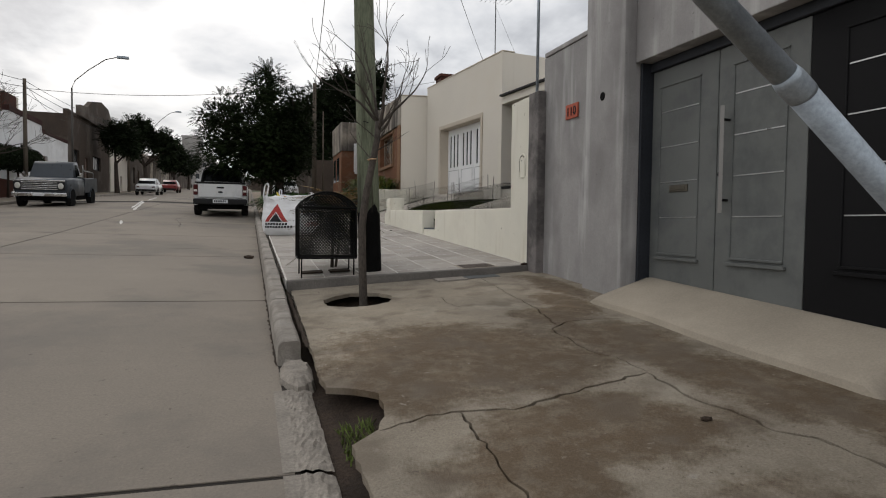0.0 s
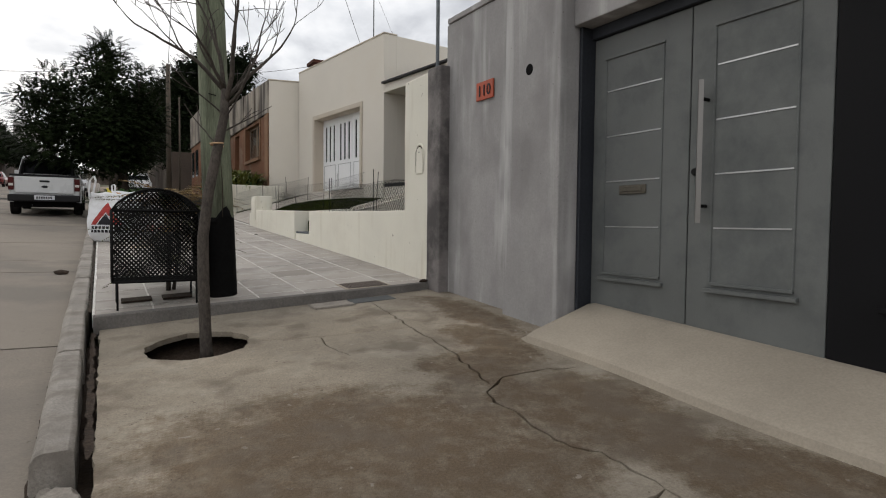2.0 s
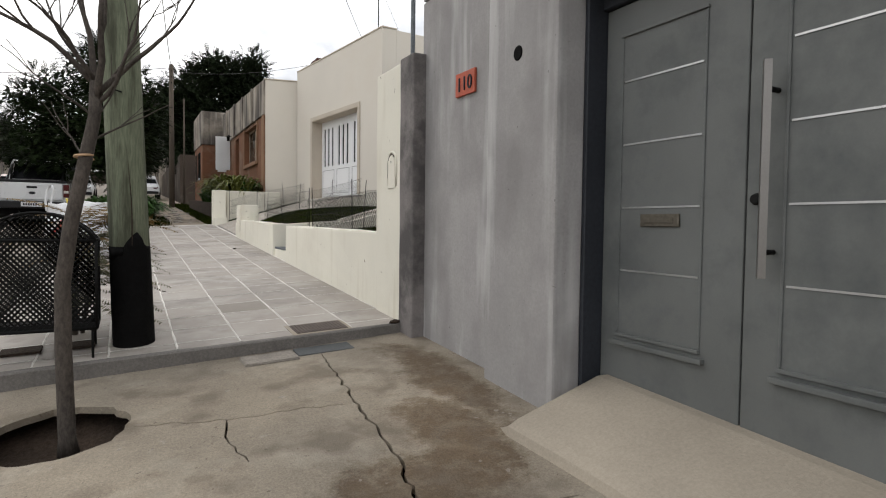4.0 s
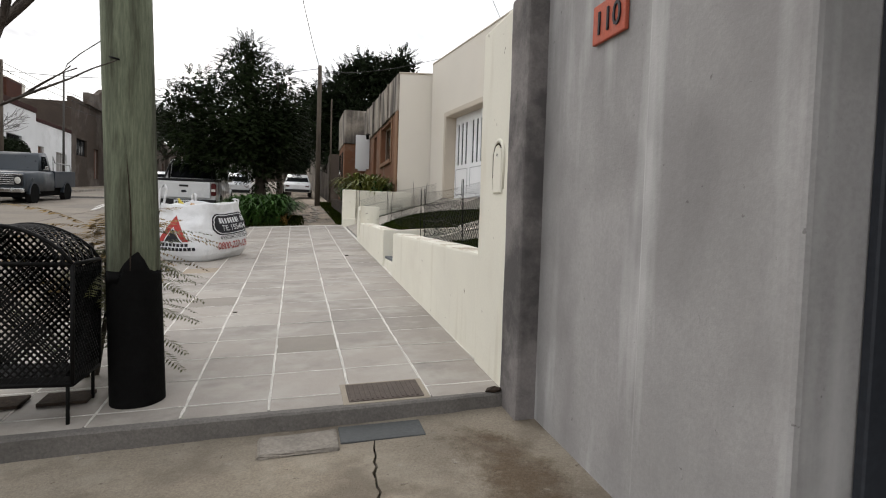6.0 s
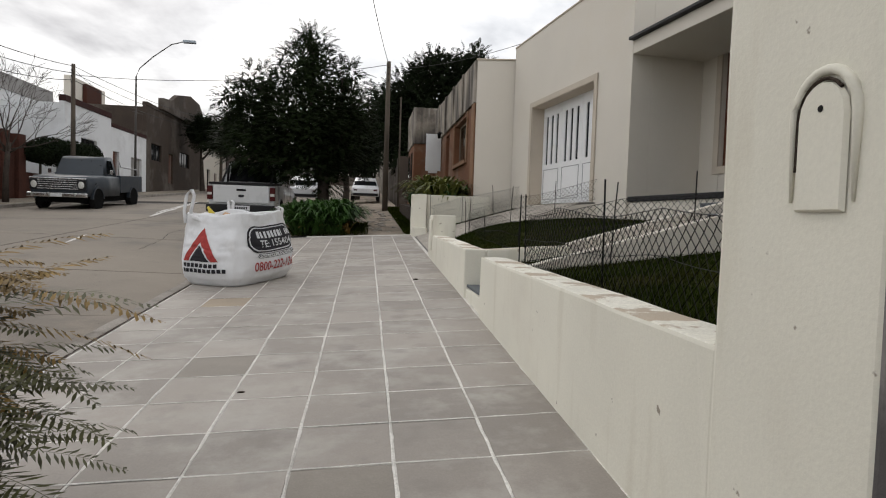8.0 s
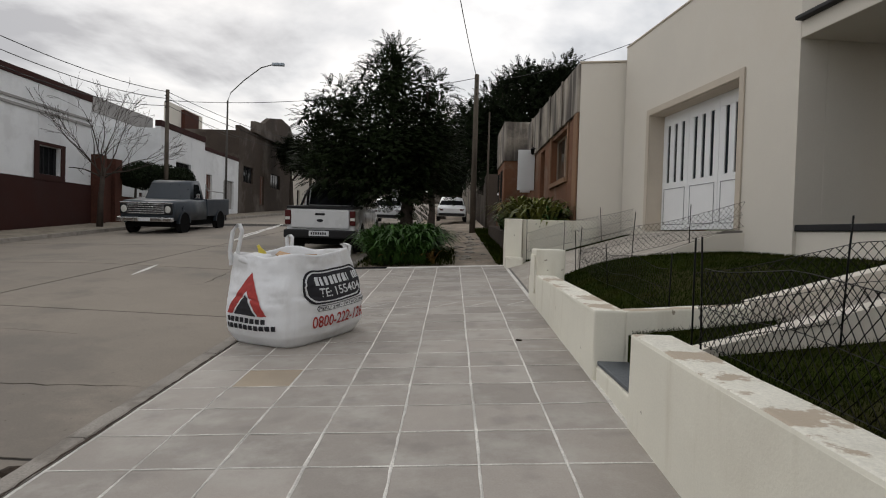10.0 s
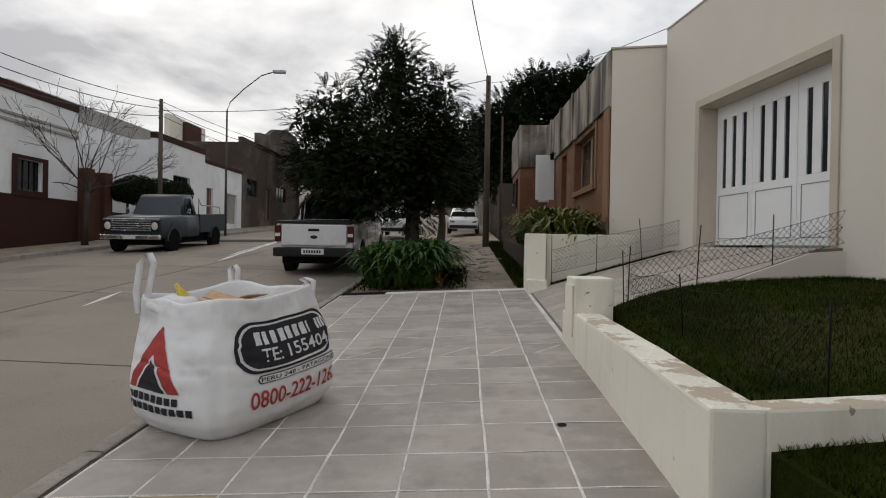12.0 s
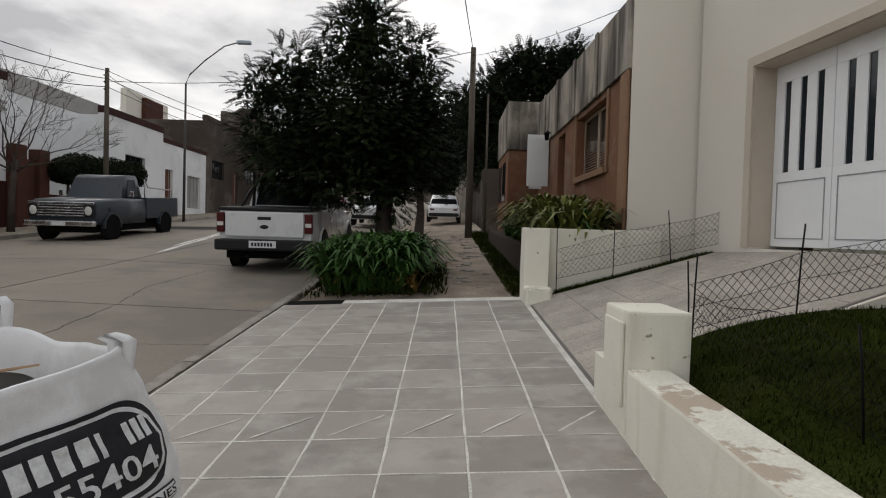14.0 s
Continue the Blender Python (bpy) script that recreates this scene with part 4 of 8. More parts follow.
    bm = bmnew()
    box(bm, (-0.022, -0.155, -0.095), (-0.001, 0.155, 0.095), None, 0.006, 2)
    part("board", bm, M["plate"], pl)
    for k, ch in enumerate("110"):
        text_on(pl, ch, 0.16, M["print_black"], Matrix(((0, 0, -1, -0.0235), (-1, 0, 0, 0.083 - 0.083 * k), (0, 1, 0, -0.056), (0, 0, 0, 1))), 0.012, "digit")
    bm = bmnew()
    spin(bm, [(0, 0.002), (0.042, 0.002), (0.05, -0.002), (0.05, -0.02)], 18, pose(3.965, 6.07, 3.06, 0, -90, 0))
    tagged(finish("conduit_end", bm, M["tar"]), "black disc for the shaded conduit hole in the cement wall", "conduit")


def text_on(parent, body, size, mat, m, deep, name, align="CENTER", label=""):
    cu = bpy.data.curves.new("lettering", "FONT")
    cu.body, cu.size, cu.align_x, cu.extrude = body, size, align, deep / 2
    cu.resolution_u = 3
    tmp = new("lettering", cu)
    me = bpy.data.meshes.new_from_object(tmp.evaluated_get(bpy.context.evaluated_depsgraph_get()))
    bpy.data.objects.remove(tmp)
    me.materials.clear()
    me.materials.append(mat)
    me.transform(m)
    ob = new(name, me)
    ob.parent = parent
    return tagged(ob, label)


def leaf(gate, y0, y1, paint, a=None, b=None):
    """One gate leaf: sheet, pressed panel with a moulding below, thin bright strips."""
    bm = bmnew()
    box(bm, (0.0, y0, 0.625 + 0.05 * y0), (0.045, y1, 3.195), None, 0.004, 1)
    f = part("gate_leaf", bm, paint, gate)
    if a is None:
        a, b = y0 + 0.16 * (y1 - y0), y1 - 0.27 * (y1 - y0)
    bm = bmnew()
    for ya, yb, za, zb, x in ((a - 0.055, b + 0.055, 1.140, 1.168, -0.034), (a - 0.025, b + 0.025, 1.192, 1.212, -0.02), (a - 0.03, b + 0.03, 3.0, 3.016, -0.014)):
        box(bm, (x, ya, za), (-0.0002, yb, zb), None, 0.002, 1)
    box(bm, (-0.008, a - 0.024, 1.213), (-0.0002, a - 0.012, 2.999), None, 0.003, 1)
    box(bm, (-0.008, b + 0.012, 1.213), (-0.0002, b + 0.026, 2.999), None, 0.003, 1)
    part("moulding", bm, paint, f)
    for k in range(4):
        bm = bmnew()
        z = 1.595 + 0.379 * k
        box(bm, (-0.005, a, z - 0.005), (-0.0003, b, z + 0.005), None)
        part("strip", bm, M["strip"], f, "thin bright steel strip")


def wavy_wall(bm, lo, hi, amp=0.006, cuts=18):
    box(bm, lo, hi, None, 0.02, 2)
    bmesh.ops.subdivide_edges(bm, edges=[e for e in bm.edges if e.calc_length() > 0.8], cuts=cuts)
    for v in bm.verts:
        v.co += amp * Vector(noise.noise_vector(v.co * 1.7))


def lean_top(bm, y1, fall):
    """The wall's top falls slightly towards the near end."""
    for v in bm.verts:
        if v.co.z > 1.4:
            v.co.z -= fall * (y1 - v.co.y)


def peel_top(ob):
    """The flat top of a wall carries peeling paint."""
    ob.data.materials.append(M["cap_peel"])
    for p in ob.data.polygons:
        p.material_index = 1 if p.normal.z > 0.75 else 0


def build_low_walls():
    p = thing("gate_pier", "cream painted masonry pier with an arched niche", "pier", kind="structure")
    bm = bmnew()
    wavy_wall(bm, (3.985, 8.034, 0.4), (4.32, 8.69, 3.45), 0.005)
    part("shaft", bm, M["cream"], p)
    bm = bmnew()
    out = [(-0.076, 0.0), (-0.076, 0.235)] + [(-0.076 * math.cos(a), 0.235 + 0.085 * math.sin(a)) for a in (0.39 * i for i in range(1, 8))] + [(0.076, 0.235), (0.076, 0.0)]
    ring = [(x * 1.12, z * 1.03 - 0.006) for x, z in out]
    a = [bm.verts.new((3.97, 8.25 - x, 2.265 + z)) for x, z in out]
    b = [bm.verts.new((3.981, 8.25 - x, 2.265 + z)) for x, z in ring]
    bm.faces.new(a)
    for i in range(len(a)):
        bm.faces.new((a[i], a[(i + 1) % len(a)], b[(i + 1) % len(a)], b[i]))
    part("niche_door", bm, M["cream"], p, "arched painted cover")
    # crack and recess shade round the cover, drawn as a dark bead
    bm = bmnew()
    arc = [(-0.084, 0.10)] + [(-0.084 * math.cos(t), 0.235 + 0.095 * math.sin(t)) for t in (0.3 * i for i in range(0, 9))]
    tube(bm, [(3.974, 8.25 + x * -1, 2.265 + z) for x, z in arc], 0.005, 5)
    part("niche_crack", bm, M["soil"], p, "dark bead for the shaded crack round the cover")
    bm = bmnew()
    arc = [(-0.107, 0.02)] + [(-0.107 * math.cos(t), 0.235 + 0.118 * math.sin(t)) for t in (0.26 * i for i in range(0, 13))] + [(0.107, 0.02)]
    tube(bm, [(3.982, 8.25 - x, 2.265 + z) for x, z in arc], [0.004] + [0.014] * 13 + [0.004], 8)
    part("niche_rim", bm, M["cream"], p, "rounded plaster rim")
    bm = bmnew()
    spin(bm, [(0, 0.003), (0.008, 0.002), (0.009, 0.0)], 12, pose(3.969, 8.25, 2.52, 0, -90, 0))
    part("lock", bm, M["iron"], p, "small dark lock")
    w = thing("low_wall", "low cream garden wall with a peeling top", "wall", kind="structure")
    for y0, y1, z1, fall in ((8.692, 12.86, 1.84, 0.008), (13.87, 17.318, 1.93, 0.018)):
        bm = bmnew()
        wavy_wall(bm, (4.0, y0, 0.5), (4.27, y1, z1 + 0.012), 0.008, 40)
        lean_top(bm, y1, fall)
        peel_top(part("wall_body", bm, M["cream"], w))
    bm = bmnew()
    wavy_wall(bm, (4.265, 13.875, 1.0), (5.3, 14.05, 1.882))
    for v in bm.verts:
        if v.co.z > 1.4:
            v.co.z += 0.07 * (v.co.x - 4.29)
    peel_top(part("return_wall", bm, M["cream"], w))
    bm = bmnew()
    wavy_wall(bm, (4.03, 12.86, 0.6), (4.2, 13.87, 1.42))
    part("sill_wall", bm, M["cream"], w)
    bm = bmnew()
    box(bm, (4.04, 12.863, 1.425), (4.62, 13.867, 1.46), None, 0.006, 1)
    tagged(finish("entry_step", bm, M["slate"]), "blue-grey slate step in the wall opening", "step", kind="structure")
    bm = bmnew()
    box(bm, (4.63, 12.81, 1.40), (4.68, 13.87, 1.62), None, 0.004, 1)
    tagged(finish("entry_riser", bm, M["cream"]), "cream painted riser", "step", kind="structure")
    # meter box at the drive
    b = thing("meter_box", "cream masonry meter box with a small door at the drive", "meter box")
    bm = bmnew()
    wavy_wall(bm, (4.0, 17.32, 0.9), (4.40, 17.86, 2.30), 0.006)
    part("body", bm, M["cream"], b)
    bm = bmnew()
    box(bm, (3.98, 17.38, 1.68), (3.997, 17.80, 2.22), None, 0.004, 1)
    part("door", bm, M["cream"], b, "small painted metal door")
    wall_box("shoulder", (4.02, 17.863, 0.9), (4.4, 18.2, 1.88), M["cream"], b)
    bm = bmnew()
    q = thing("gate_post", "short cream masonry post at the drive", "post", kind="structure")
    wavy_wall(bm, (4.0, 22.4, 1.3), (4.38, 22.76, 2.87), 0.008)
    part("shaft", bm, M["cream"], q)
    bm = bmnew()
    box(bm, (4.0, 22.05, 1.4), (4.38, 22.42, 2.02), None, 0.05, 2)
    rough_up(bm, 0.012, 3)
    part("broken_foot", bm, M["cream"], q, "crumbled lower block")
    bm = bmnew()
    wavy_wall(bm, (4.421, 22.68, 1.3), (6.1, 22.86, 2.87))
    tagged(finish("boundary_wall", bm, M["cream"]), "white low boundary wall beside the drive", "wall", kind="structure")
    # lawn, path and drive
    tagged(sheet("lawn", 4.292, 7.75, 7.9, 18.27, lawn_z, M["lawn"], 0.4, 20, 50), "dark green lawn soil", "lawn", kind="structure")
    tagged(sheet("lawn_strip", 4.45, 7.0, 22.35, 22.68, lambda x, y: drive_z(x, y) - 0.04, M["lawn"], 0.4, 6, 2), "dark grass strip by the boundary wall", "lawn", kind="structure")
    rnd = random.Random(5)
    tufts("grass", [(4.32 + 3.3 * rnd.random() ** 1.3, rnd.uniform(8.1, 18.25)) for _ in range(64000)], lawn_z, 0.038, "short dark green lawn grass", M["grass"])
    tufts("grass_strip", [(rnd.uniform(4.5, 7.0), rnd.uniform(22.37, 22.66)) for _ in range(3500)], lambda x, y: drive_z(x, y) - 0.04, 0.06, "dark grass strip along the drive", M["grass"])
    d = thing("driveway", "sloping grey tiled driveway up to the garage", "driveway", kind="structure")
    sheet("drive_bed", 4.06, 7.5, 18.28, 22.34, lambda x, y: drive_z(x, y) - 0.006, M["step"], 0.5, 14, 2, d)
    for i in range(7):
        for j in range(8):
            x, y = 4.09 + 0.49 * i, 18.3 + 0.505 * j
            if i == 6:
                continue
            sheet("tile", x + 0.004, x + 0.486, y + 0.004, y + 0.501, drive_z, M["weathered_path"], 0.02, 1, 1, d)
    wall_box("drive_side", (5.0, 18.22, 1.2), (7.5, 18.279, 2.0), M["house_white"], d)
    bm = bmnew()
    prism(bm, [(5.7, 1.2), (7.5, 1.2), (7.5, 2.65), (6.9, 2.60), (5.7, drive_z(5.7, 18.3) - 0.01)], 0.05, pose(0, 18.225, 0))
    part("drive_kerb", bm, M["house_white"], d)
    e = thing("entrance_path", "sloping stone path with white kerbs to the porch", "path", kind="structure")
    sheet("path_slab", 4.69, 7.2, 13.06, 13.86, lambda x, y: 1.60 + (x - 4.69) * 0.30, M["weathered_path"], 0.3, 6, 2, e)
    for y0, y1 in ((12.9, 13.06), (13.9, 14.06)):
        bm = bmnew()
        prism(bm, [(4.31 if y0 < 13.5 else 5.3, 1.2), (7.4, 1.2), (7.4, 2.58), (5.3, 1.98), (4.31 if y0 < 13.5 else 5.29, 1.70 if y0 < 13.5 else 1.97)], y1 - y0, pose(0, y0, 0))
        part("path_kerb", bm, M["house_white"], e, "white painted kerb")
    for k in range(2):
        bm = bmnew()
        box(bm, (7.05 + 0.3 * k, 12.4, 1.9), (7.36 + 0.3 * k, 14.6, 2.40 + 0.16 * k), None, 0.01, 1)
        part("stone_step", bm, M["slate"], e, "grey stone step")


def lawn_z(x, y):
    if y > 14:
        f = min(1, (y - 14) / 3.5)
        rise = (1 - f) * 0.19 * (x - 4.29) + f * 0.62 * (1 - math.exp(-1.15 * (x - 4.29)))
    else:
        rise = 0.13 * (x - 4.29)
    return 1.66 + rise + 0.01 * (y - 12) + 0.012 * noise.noise((x * 1.5, y * 1.5, 0))


def drive_z(x, y):
    f = min(1, max(0, (x - 4.06) / 3.0))
    lo = tile_z(4.06, y)
    return lo + (2.67 - lo) * f


def fence(name, a, b, height, stakes, label, gauge=0.0034):
    """Chain-link wire between thin stakes, from a to b (ground points)."""
    a, b = Vector(a), Vector(b)
    f = thing(name, label, "fence")
    rnd = random.Random(int(a.x * 31 + a.y * 17))
    length = (b - a).length
    for k in range(stakes):
        p = a.lerp(b, k / (stakes - 1)) + Vector((rnd.uniform(-0.03, 0.03), rnd.uniform(-0.03, 0.03), 0))
        bm = bmnew()
        lean = Vector((rnd.uniform(-0.05, 0.05), rnd.uniform(-0.05, 0.05), height + rnd.uniform(0.08, 0.28)))
        tube(bm, [p - Vector((0, 0, 0.2)), p + lean * 0.6, p + lean], 0.0065, 6)
        part("stake", bm, M["iron"], f)
    bm = bmnew()
    side = (b - a).cross(Vector((0, 0, 1))).normalized()

    def at(u, v):
        sag = 0.04 * noise.noise((u * 1.3, v * 2, a.y)) - 0.05 * v * abs(math.sin(u * 1.7 + a.x))
        return a.lerp(b, u / length) + Vector((0, 0, 0.02 + height * v + sag * (v > 0.1))) + side * 0.04 * noise.noise((u * 1.1, v * 3, a.x + 4))
    pitch = 0.078
    rise = height / pitch / 1.15
    n = int(length / pitch)
    for s in (1, -1):
        for k in range(-int(rise) - 1, n + int(rise) + 1):
            pts = []
            for q in range(7):
                v = q / 6
                u = k * pitch + (s * v * rise * pitch if s > 0 else (rise - v * rise) * pitch) - (0 if s > 0 else 0)
                if 0 <= u <= length:
                    pts.append(at(u, v))
            if len(pts) > 1:
                tube(bm, pts, gauge, 3, False)
    for v in (0.02, 0.5, 1.0):
        tube(bm, [at(length * k / 24, v) for k in range(25)], 0.003, 3, False)
    part("wire_mesh", bm, M["wire"], f, "dark chain-link wire")


# white house with garage: local frame along its front
U_LEN = 5.84
FRONT = Matrix(((0.1216, 0.9926, 0, 6.72), (-0.9926, 0.1216, 0, 22.95), (0, 0, 1, -0.21), (0, 0, 0, 1)))


def build_white_house():
    h = thing("white_house", "off-white rendered house with a garage and a porch", "house")
    m = FRONT
    g0, g1, gz0, gz1, top = 1.34, 4.50, 2.89, 5.28, 7.08

    def wb(name, lo, hi, mat="house_white", label="", bev=0.012):
        bm = bmnew()
        box(bm, lo, hi, m, 0 if name == "wall" else bev, 2)
        return part(name, bm, M[mat], h, label)
    wb("wall", (0, 0, 1.5), (g0, 0.4, top))
    wb("wall", (g1, 0, 1.5), (U_LEN, 0.4, top))
    wb("wall", (g0 + 0.001, 0, gz1), (g1 - 0.001, 0.4, top))
    wb("wall", (g0 + 0.001, 0, 1.5), (g1 - 0.001, 0.4, gz0 - 0.02))
    wb("side_wall", (U_LEN - 0.35, 0.401, 1.5), (U_LEN, 9, top))
    wb("back_wall", (0, 9.0, 1.5), (12, 9.3, top))
    wb("roof", (0.1, 0.41, top - 0.4), (U_LEN - 0.36, 9, top - 0.25))
    wb("coping", (0, -0.02, top + 0.001), (U_LEN + 0.02, 0.42, top + 0.04), "beige_trim")
    # garage surround
    for lo, hi in (((g0 - 0.13, -0.03, gz0), (g0 - 0.001, -0.002, gz1 + 0.13)), ((g1 + 0.001, -0.03, gz0), (g1 + 0.13, -0.002, gz1 + 0.13)), ((g0, -0.03, gz1 + 0.001), (g1, -0.002, gz1 + 0.13))):
        wb("surround", lo, hi, "beige_trim", "beige moulding round the garage", 0.006)
    for lo, hi in (((g0 + 0.002, 0.0, gz0), (g0 + 0.012, 0.34, gz1 - 0.002)), ((g1 - 0.012, 0.0, gz0), (g1 - 0.002, 0.34, gz1 - 0.002)), ((g0 + 0.013, 0.0, gz1 - 0.012), (g1 - 0.013, 0.34, gz1 - 0.002))):
        wb("reveal", lo, hi, "beige_trim", "", 0)
    gd = thing("garage_door", "white metal folding garage door with narrow dark panes", "garage door", m)
    lw = (g1 - g0 - 0.06) / 3
    for k in range(3):
        a = g0 + 0.02 + k * (lw + 0.01)
        w0, w1 = 0.30, 0.345
        bm = bmnew()
        sl, gap = 0.115, (lw - 3 * 0.115) / 4
        zt, zb = gz1 - 0.24, gz0 + 0.98
        box(bm, (a, w0, gz0 + 0.02), (a + lw, w1, zb), None, 0.004, 1)
        box(bm, (a, w0, zt), (a + lw, w1, gz1 - 0.013), None, 0.004, 1)
        for i in range(4):
            s = a + i * (sl + gap)
            box(bm, (s, w0, zb + 0.0005), (s + gap, w1, zt - 0.0005), None, 0.003, 1)
        lf = part("door_leaf", bm, M["white_metal"], gd)
        bm = bmnew()
        for lo, hi in (((a + 0.09, w0 - 0.007, gz0 + 0.12), (a + 0.105, w0 - 0.0005, zb - 0.12)), ((a + lw - 0.105, w0 - 0.007, gz0 + 0.12), (a + lw - 0.09, w0 - 0.0005, zb - 0.12)), ((a + 0.106, w0 - 0.007, zb - 0.135), (a + lw - 0.106, w0 - 0.0005, zb - 0.12)), ((a + 0.106, w0 - 0.007, gz0 + 0.12), (a + lw - 0.106, w0 - 0.0005, gz0 + 0.135))):
            box(bm, lo, hi, None)
        part("panel_bead", bm, M["gate_frame_light"], lf, "grey bead of the lower panel")
        for i in range(3):
            s = a + gap + i * (sl + gap)
            bm = bmnew()
            box(bm, (s + 0.0005, w0 + 0.02, zb + 0.001), (s + sl - 0.0005, w0 + 0.028, zt - 0.001), None)
            part("pane", bm, M["glass_dark"], lf, "narrow dark pane")
    # porch
    wb("porch_back", (U_LEN + 0.001, 1.45, 1.5), (6.38, 1.7, 6.4))
    wb("porch_back", (8.9, 1.45, 1.5), (14.5, 1.7, 6.4))
    wb("porch_back", (6.381, 1.45, 1.5), (8.899, 1.7, 3.52))
    wb("porch_back", (6.381, 1.45, 5.54), (8.899, 1.7, 6.4))
    wb("porch_roof", (U_LEN + 0.001, 0.0, 5.46), (14.5, 1.449, 5.69))
    wb("roof_edge", (U_LEN - 0.0, -0.10, 5.691), (14.5, 1.449, 5.745), "dark_trim", "dark tile edge of the porch roof")
    wb("porch_floor", (U_LEN + 0.001, 0.05, 1.5), (14.5, 1.449, 2.86))
    wb("floor_edge", (U_LEN + 0.001, 0.02, 2.861), (14.5, 1.449, 2.95), "dark_trim", "dark floor tiles of the porch")
    wb("porch_end", (14.2, 0.05, 2.951), (14.5, 1.449, 5.459))
    wi = thing("window", "red-brown wooden casement window with pale curtains", "window", m)
    z0, z1, u0, u1 = 3.52, 5.54, 6.38, 8.90
    bm = bmnew()
    for lo, hi in (((u0 - 0.13, 1.42, z0 - 0.13), (u0, 1.448, z1 + 0.13)), ((u1, 1.42, z0 - 0.13), (u1 + 0.13, 1.448, z1 + 0.13)), ((u0 + 0.001, 1.42, z0 - 0.13), (u1 - 0.001, 1.448, z0)), ((u0 + 0.001, 1.42, z1), (u1 - 0.001, 1.448, z1 + 0.13))):
        box(bm, lo, hi, None)
    part("moulding", bm, M["beige_trim"], wi, "beige moulding")
    bm = bmnew()
    for u in (u0, u0 + 0.62, u0 + 1.22, u0 + 1.84, u1 - 0.09):
        box(bm, (u + 0.001, 1.53, z0 + 0.001), (u + 0.09, 1.59, z1 - 0.001), None, 0.006, 1)
    for z in (z0, z1 - 0.45, z1 - 0.1):
        box(bm, (u0 + 0.01, 1.525, z + 0.001), (u1 - 0.01, 1.585, z + 0.1), None, 0.006, 1)
    part("frame", bm, M["wood_red"], wi)
    bm = bmnew()
    box(bm, (u0 + 0.02, 1.56, z0 + 0.02), (u1 - 0.02, 1.566, z1 - 0.02), None)
    gl = part("pane", bm, M["pane"], wi)
    gl.visible_shadow = False
    for c0, c1 in ((u0 + 0.15, u0 + 0.55), (u0 + 0.78, u0 + 1.15), (u0 + 1.4, u0 + 1.75), (u0 + 2.0, u0 + 2.4)):
        bm = bmnew()
        n = 24
        cols = [(c0 + (c1 - c0) * i / n, 1.68 + 0.02 * math.sin(i * 1.6)) for i in range(n + 1)]
        vs = [(bm.verts.new((u, w, z0 + 0.05)), bm.verts.new((u, w, z1 - 0.05))) for u, w in cols]
        for p, q in zip(vs, vs[1:]):
            bm.faces.new((p[0], q[0], q[1], p[1])).smooth = True
        part("curtain", bm, M["curtain"], wi, "pale grey curtain")
    bm = bmnew()
    box(bm, (u0 - 0.05, 2.6, z0 - 0.1), (u1 + 0.05, 2.65, z1 + 0.1), m)
    part("room_back", bm, M["dark_inside"], h)
    # chimneys and aerial on the roof
    for x, y, z, s, mat, nm in ((9.3, 28.5, 6.4, 0.85, "brick", "chimney"), (9.2, 22.8, 6.6, 0.5, "dark_trim", "roof_vent")):
        t = thing(nm, "brick chimney with a cap" if nm == "chimney" else "dark metal roof vent on the flat roof", nm.replace("_", " "))
        bm = bmnew()
        hh = 2.5 if nm == "chimney" else 1.55
        box(bm, (x - s / 2, y - s / 2, z), (x + s / 2, y + s / 2, z + hh - 0.2), None, 0.01, 1)
        part("stack", bm, M[mat] if nm == "chimney" else M["house_white"], t)
        bm = bmnew()
        box(bm, (x - s / 2 - 0.06, y - s / 2 - 0.06, z + hh - 0.199), (x + s / 2 + 0.06, y + s / 2 + 0.06, z + hh - 0.05), None, 0.01, 1)
        part("cap", bm, M["dark_trim"] if nm != "chimney" else M["brick"], t)
    a = thing("aerial", "thin television aerial on a mast above the roof", "aerial", pose(10.0, 24.0, 6.6))
    bm = bmnew()
    tube(bm, [(0, 0, 0), (0, 0, 4.5)], 0.02, 6)
    part("mast", bm, M["iron"], a)
    bm = bmnew()
    tube(bm, [(-0.7, 0, 4.42), (0.7, -0.2, 4.5)], 0.012, 5)
    for k in range(7):
        x = -0.6 + 0.2 * k
        tube(bm, [(x, -0.3, 4.44), (x, 0.3, 4.44)], 0.006, 4)
    part("boom", bm, M["iron"], a)
    bm = bmnew()
    tube(bm, [(0, 0, 4.2), (1.6, -0.6, 0.3)], 0.005, 4)
    part("stay", bm, M["iron"], a)


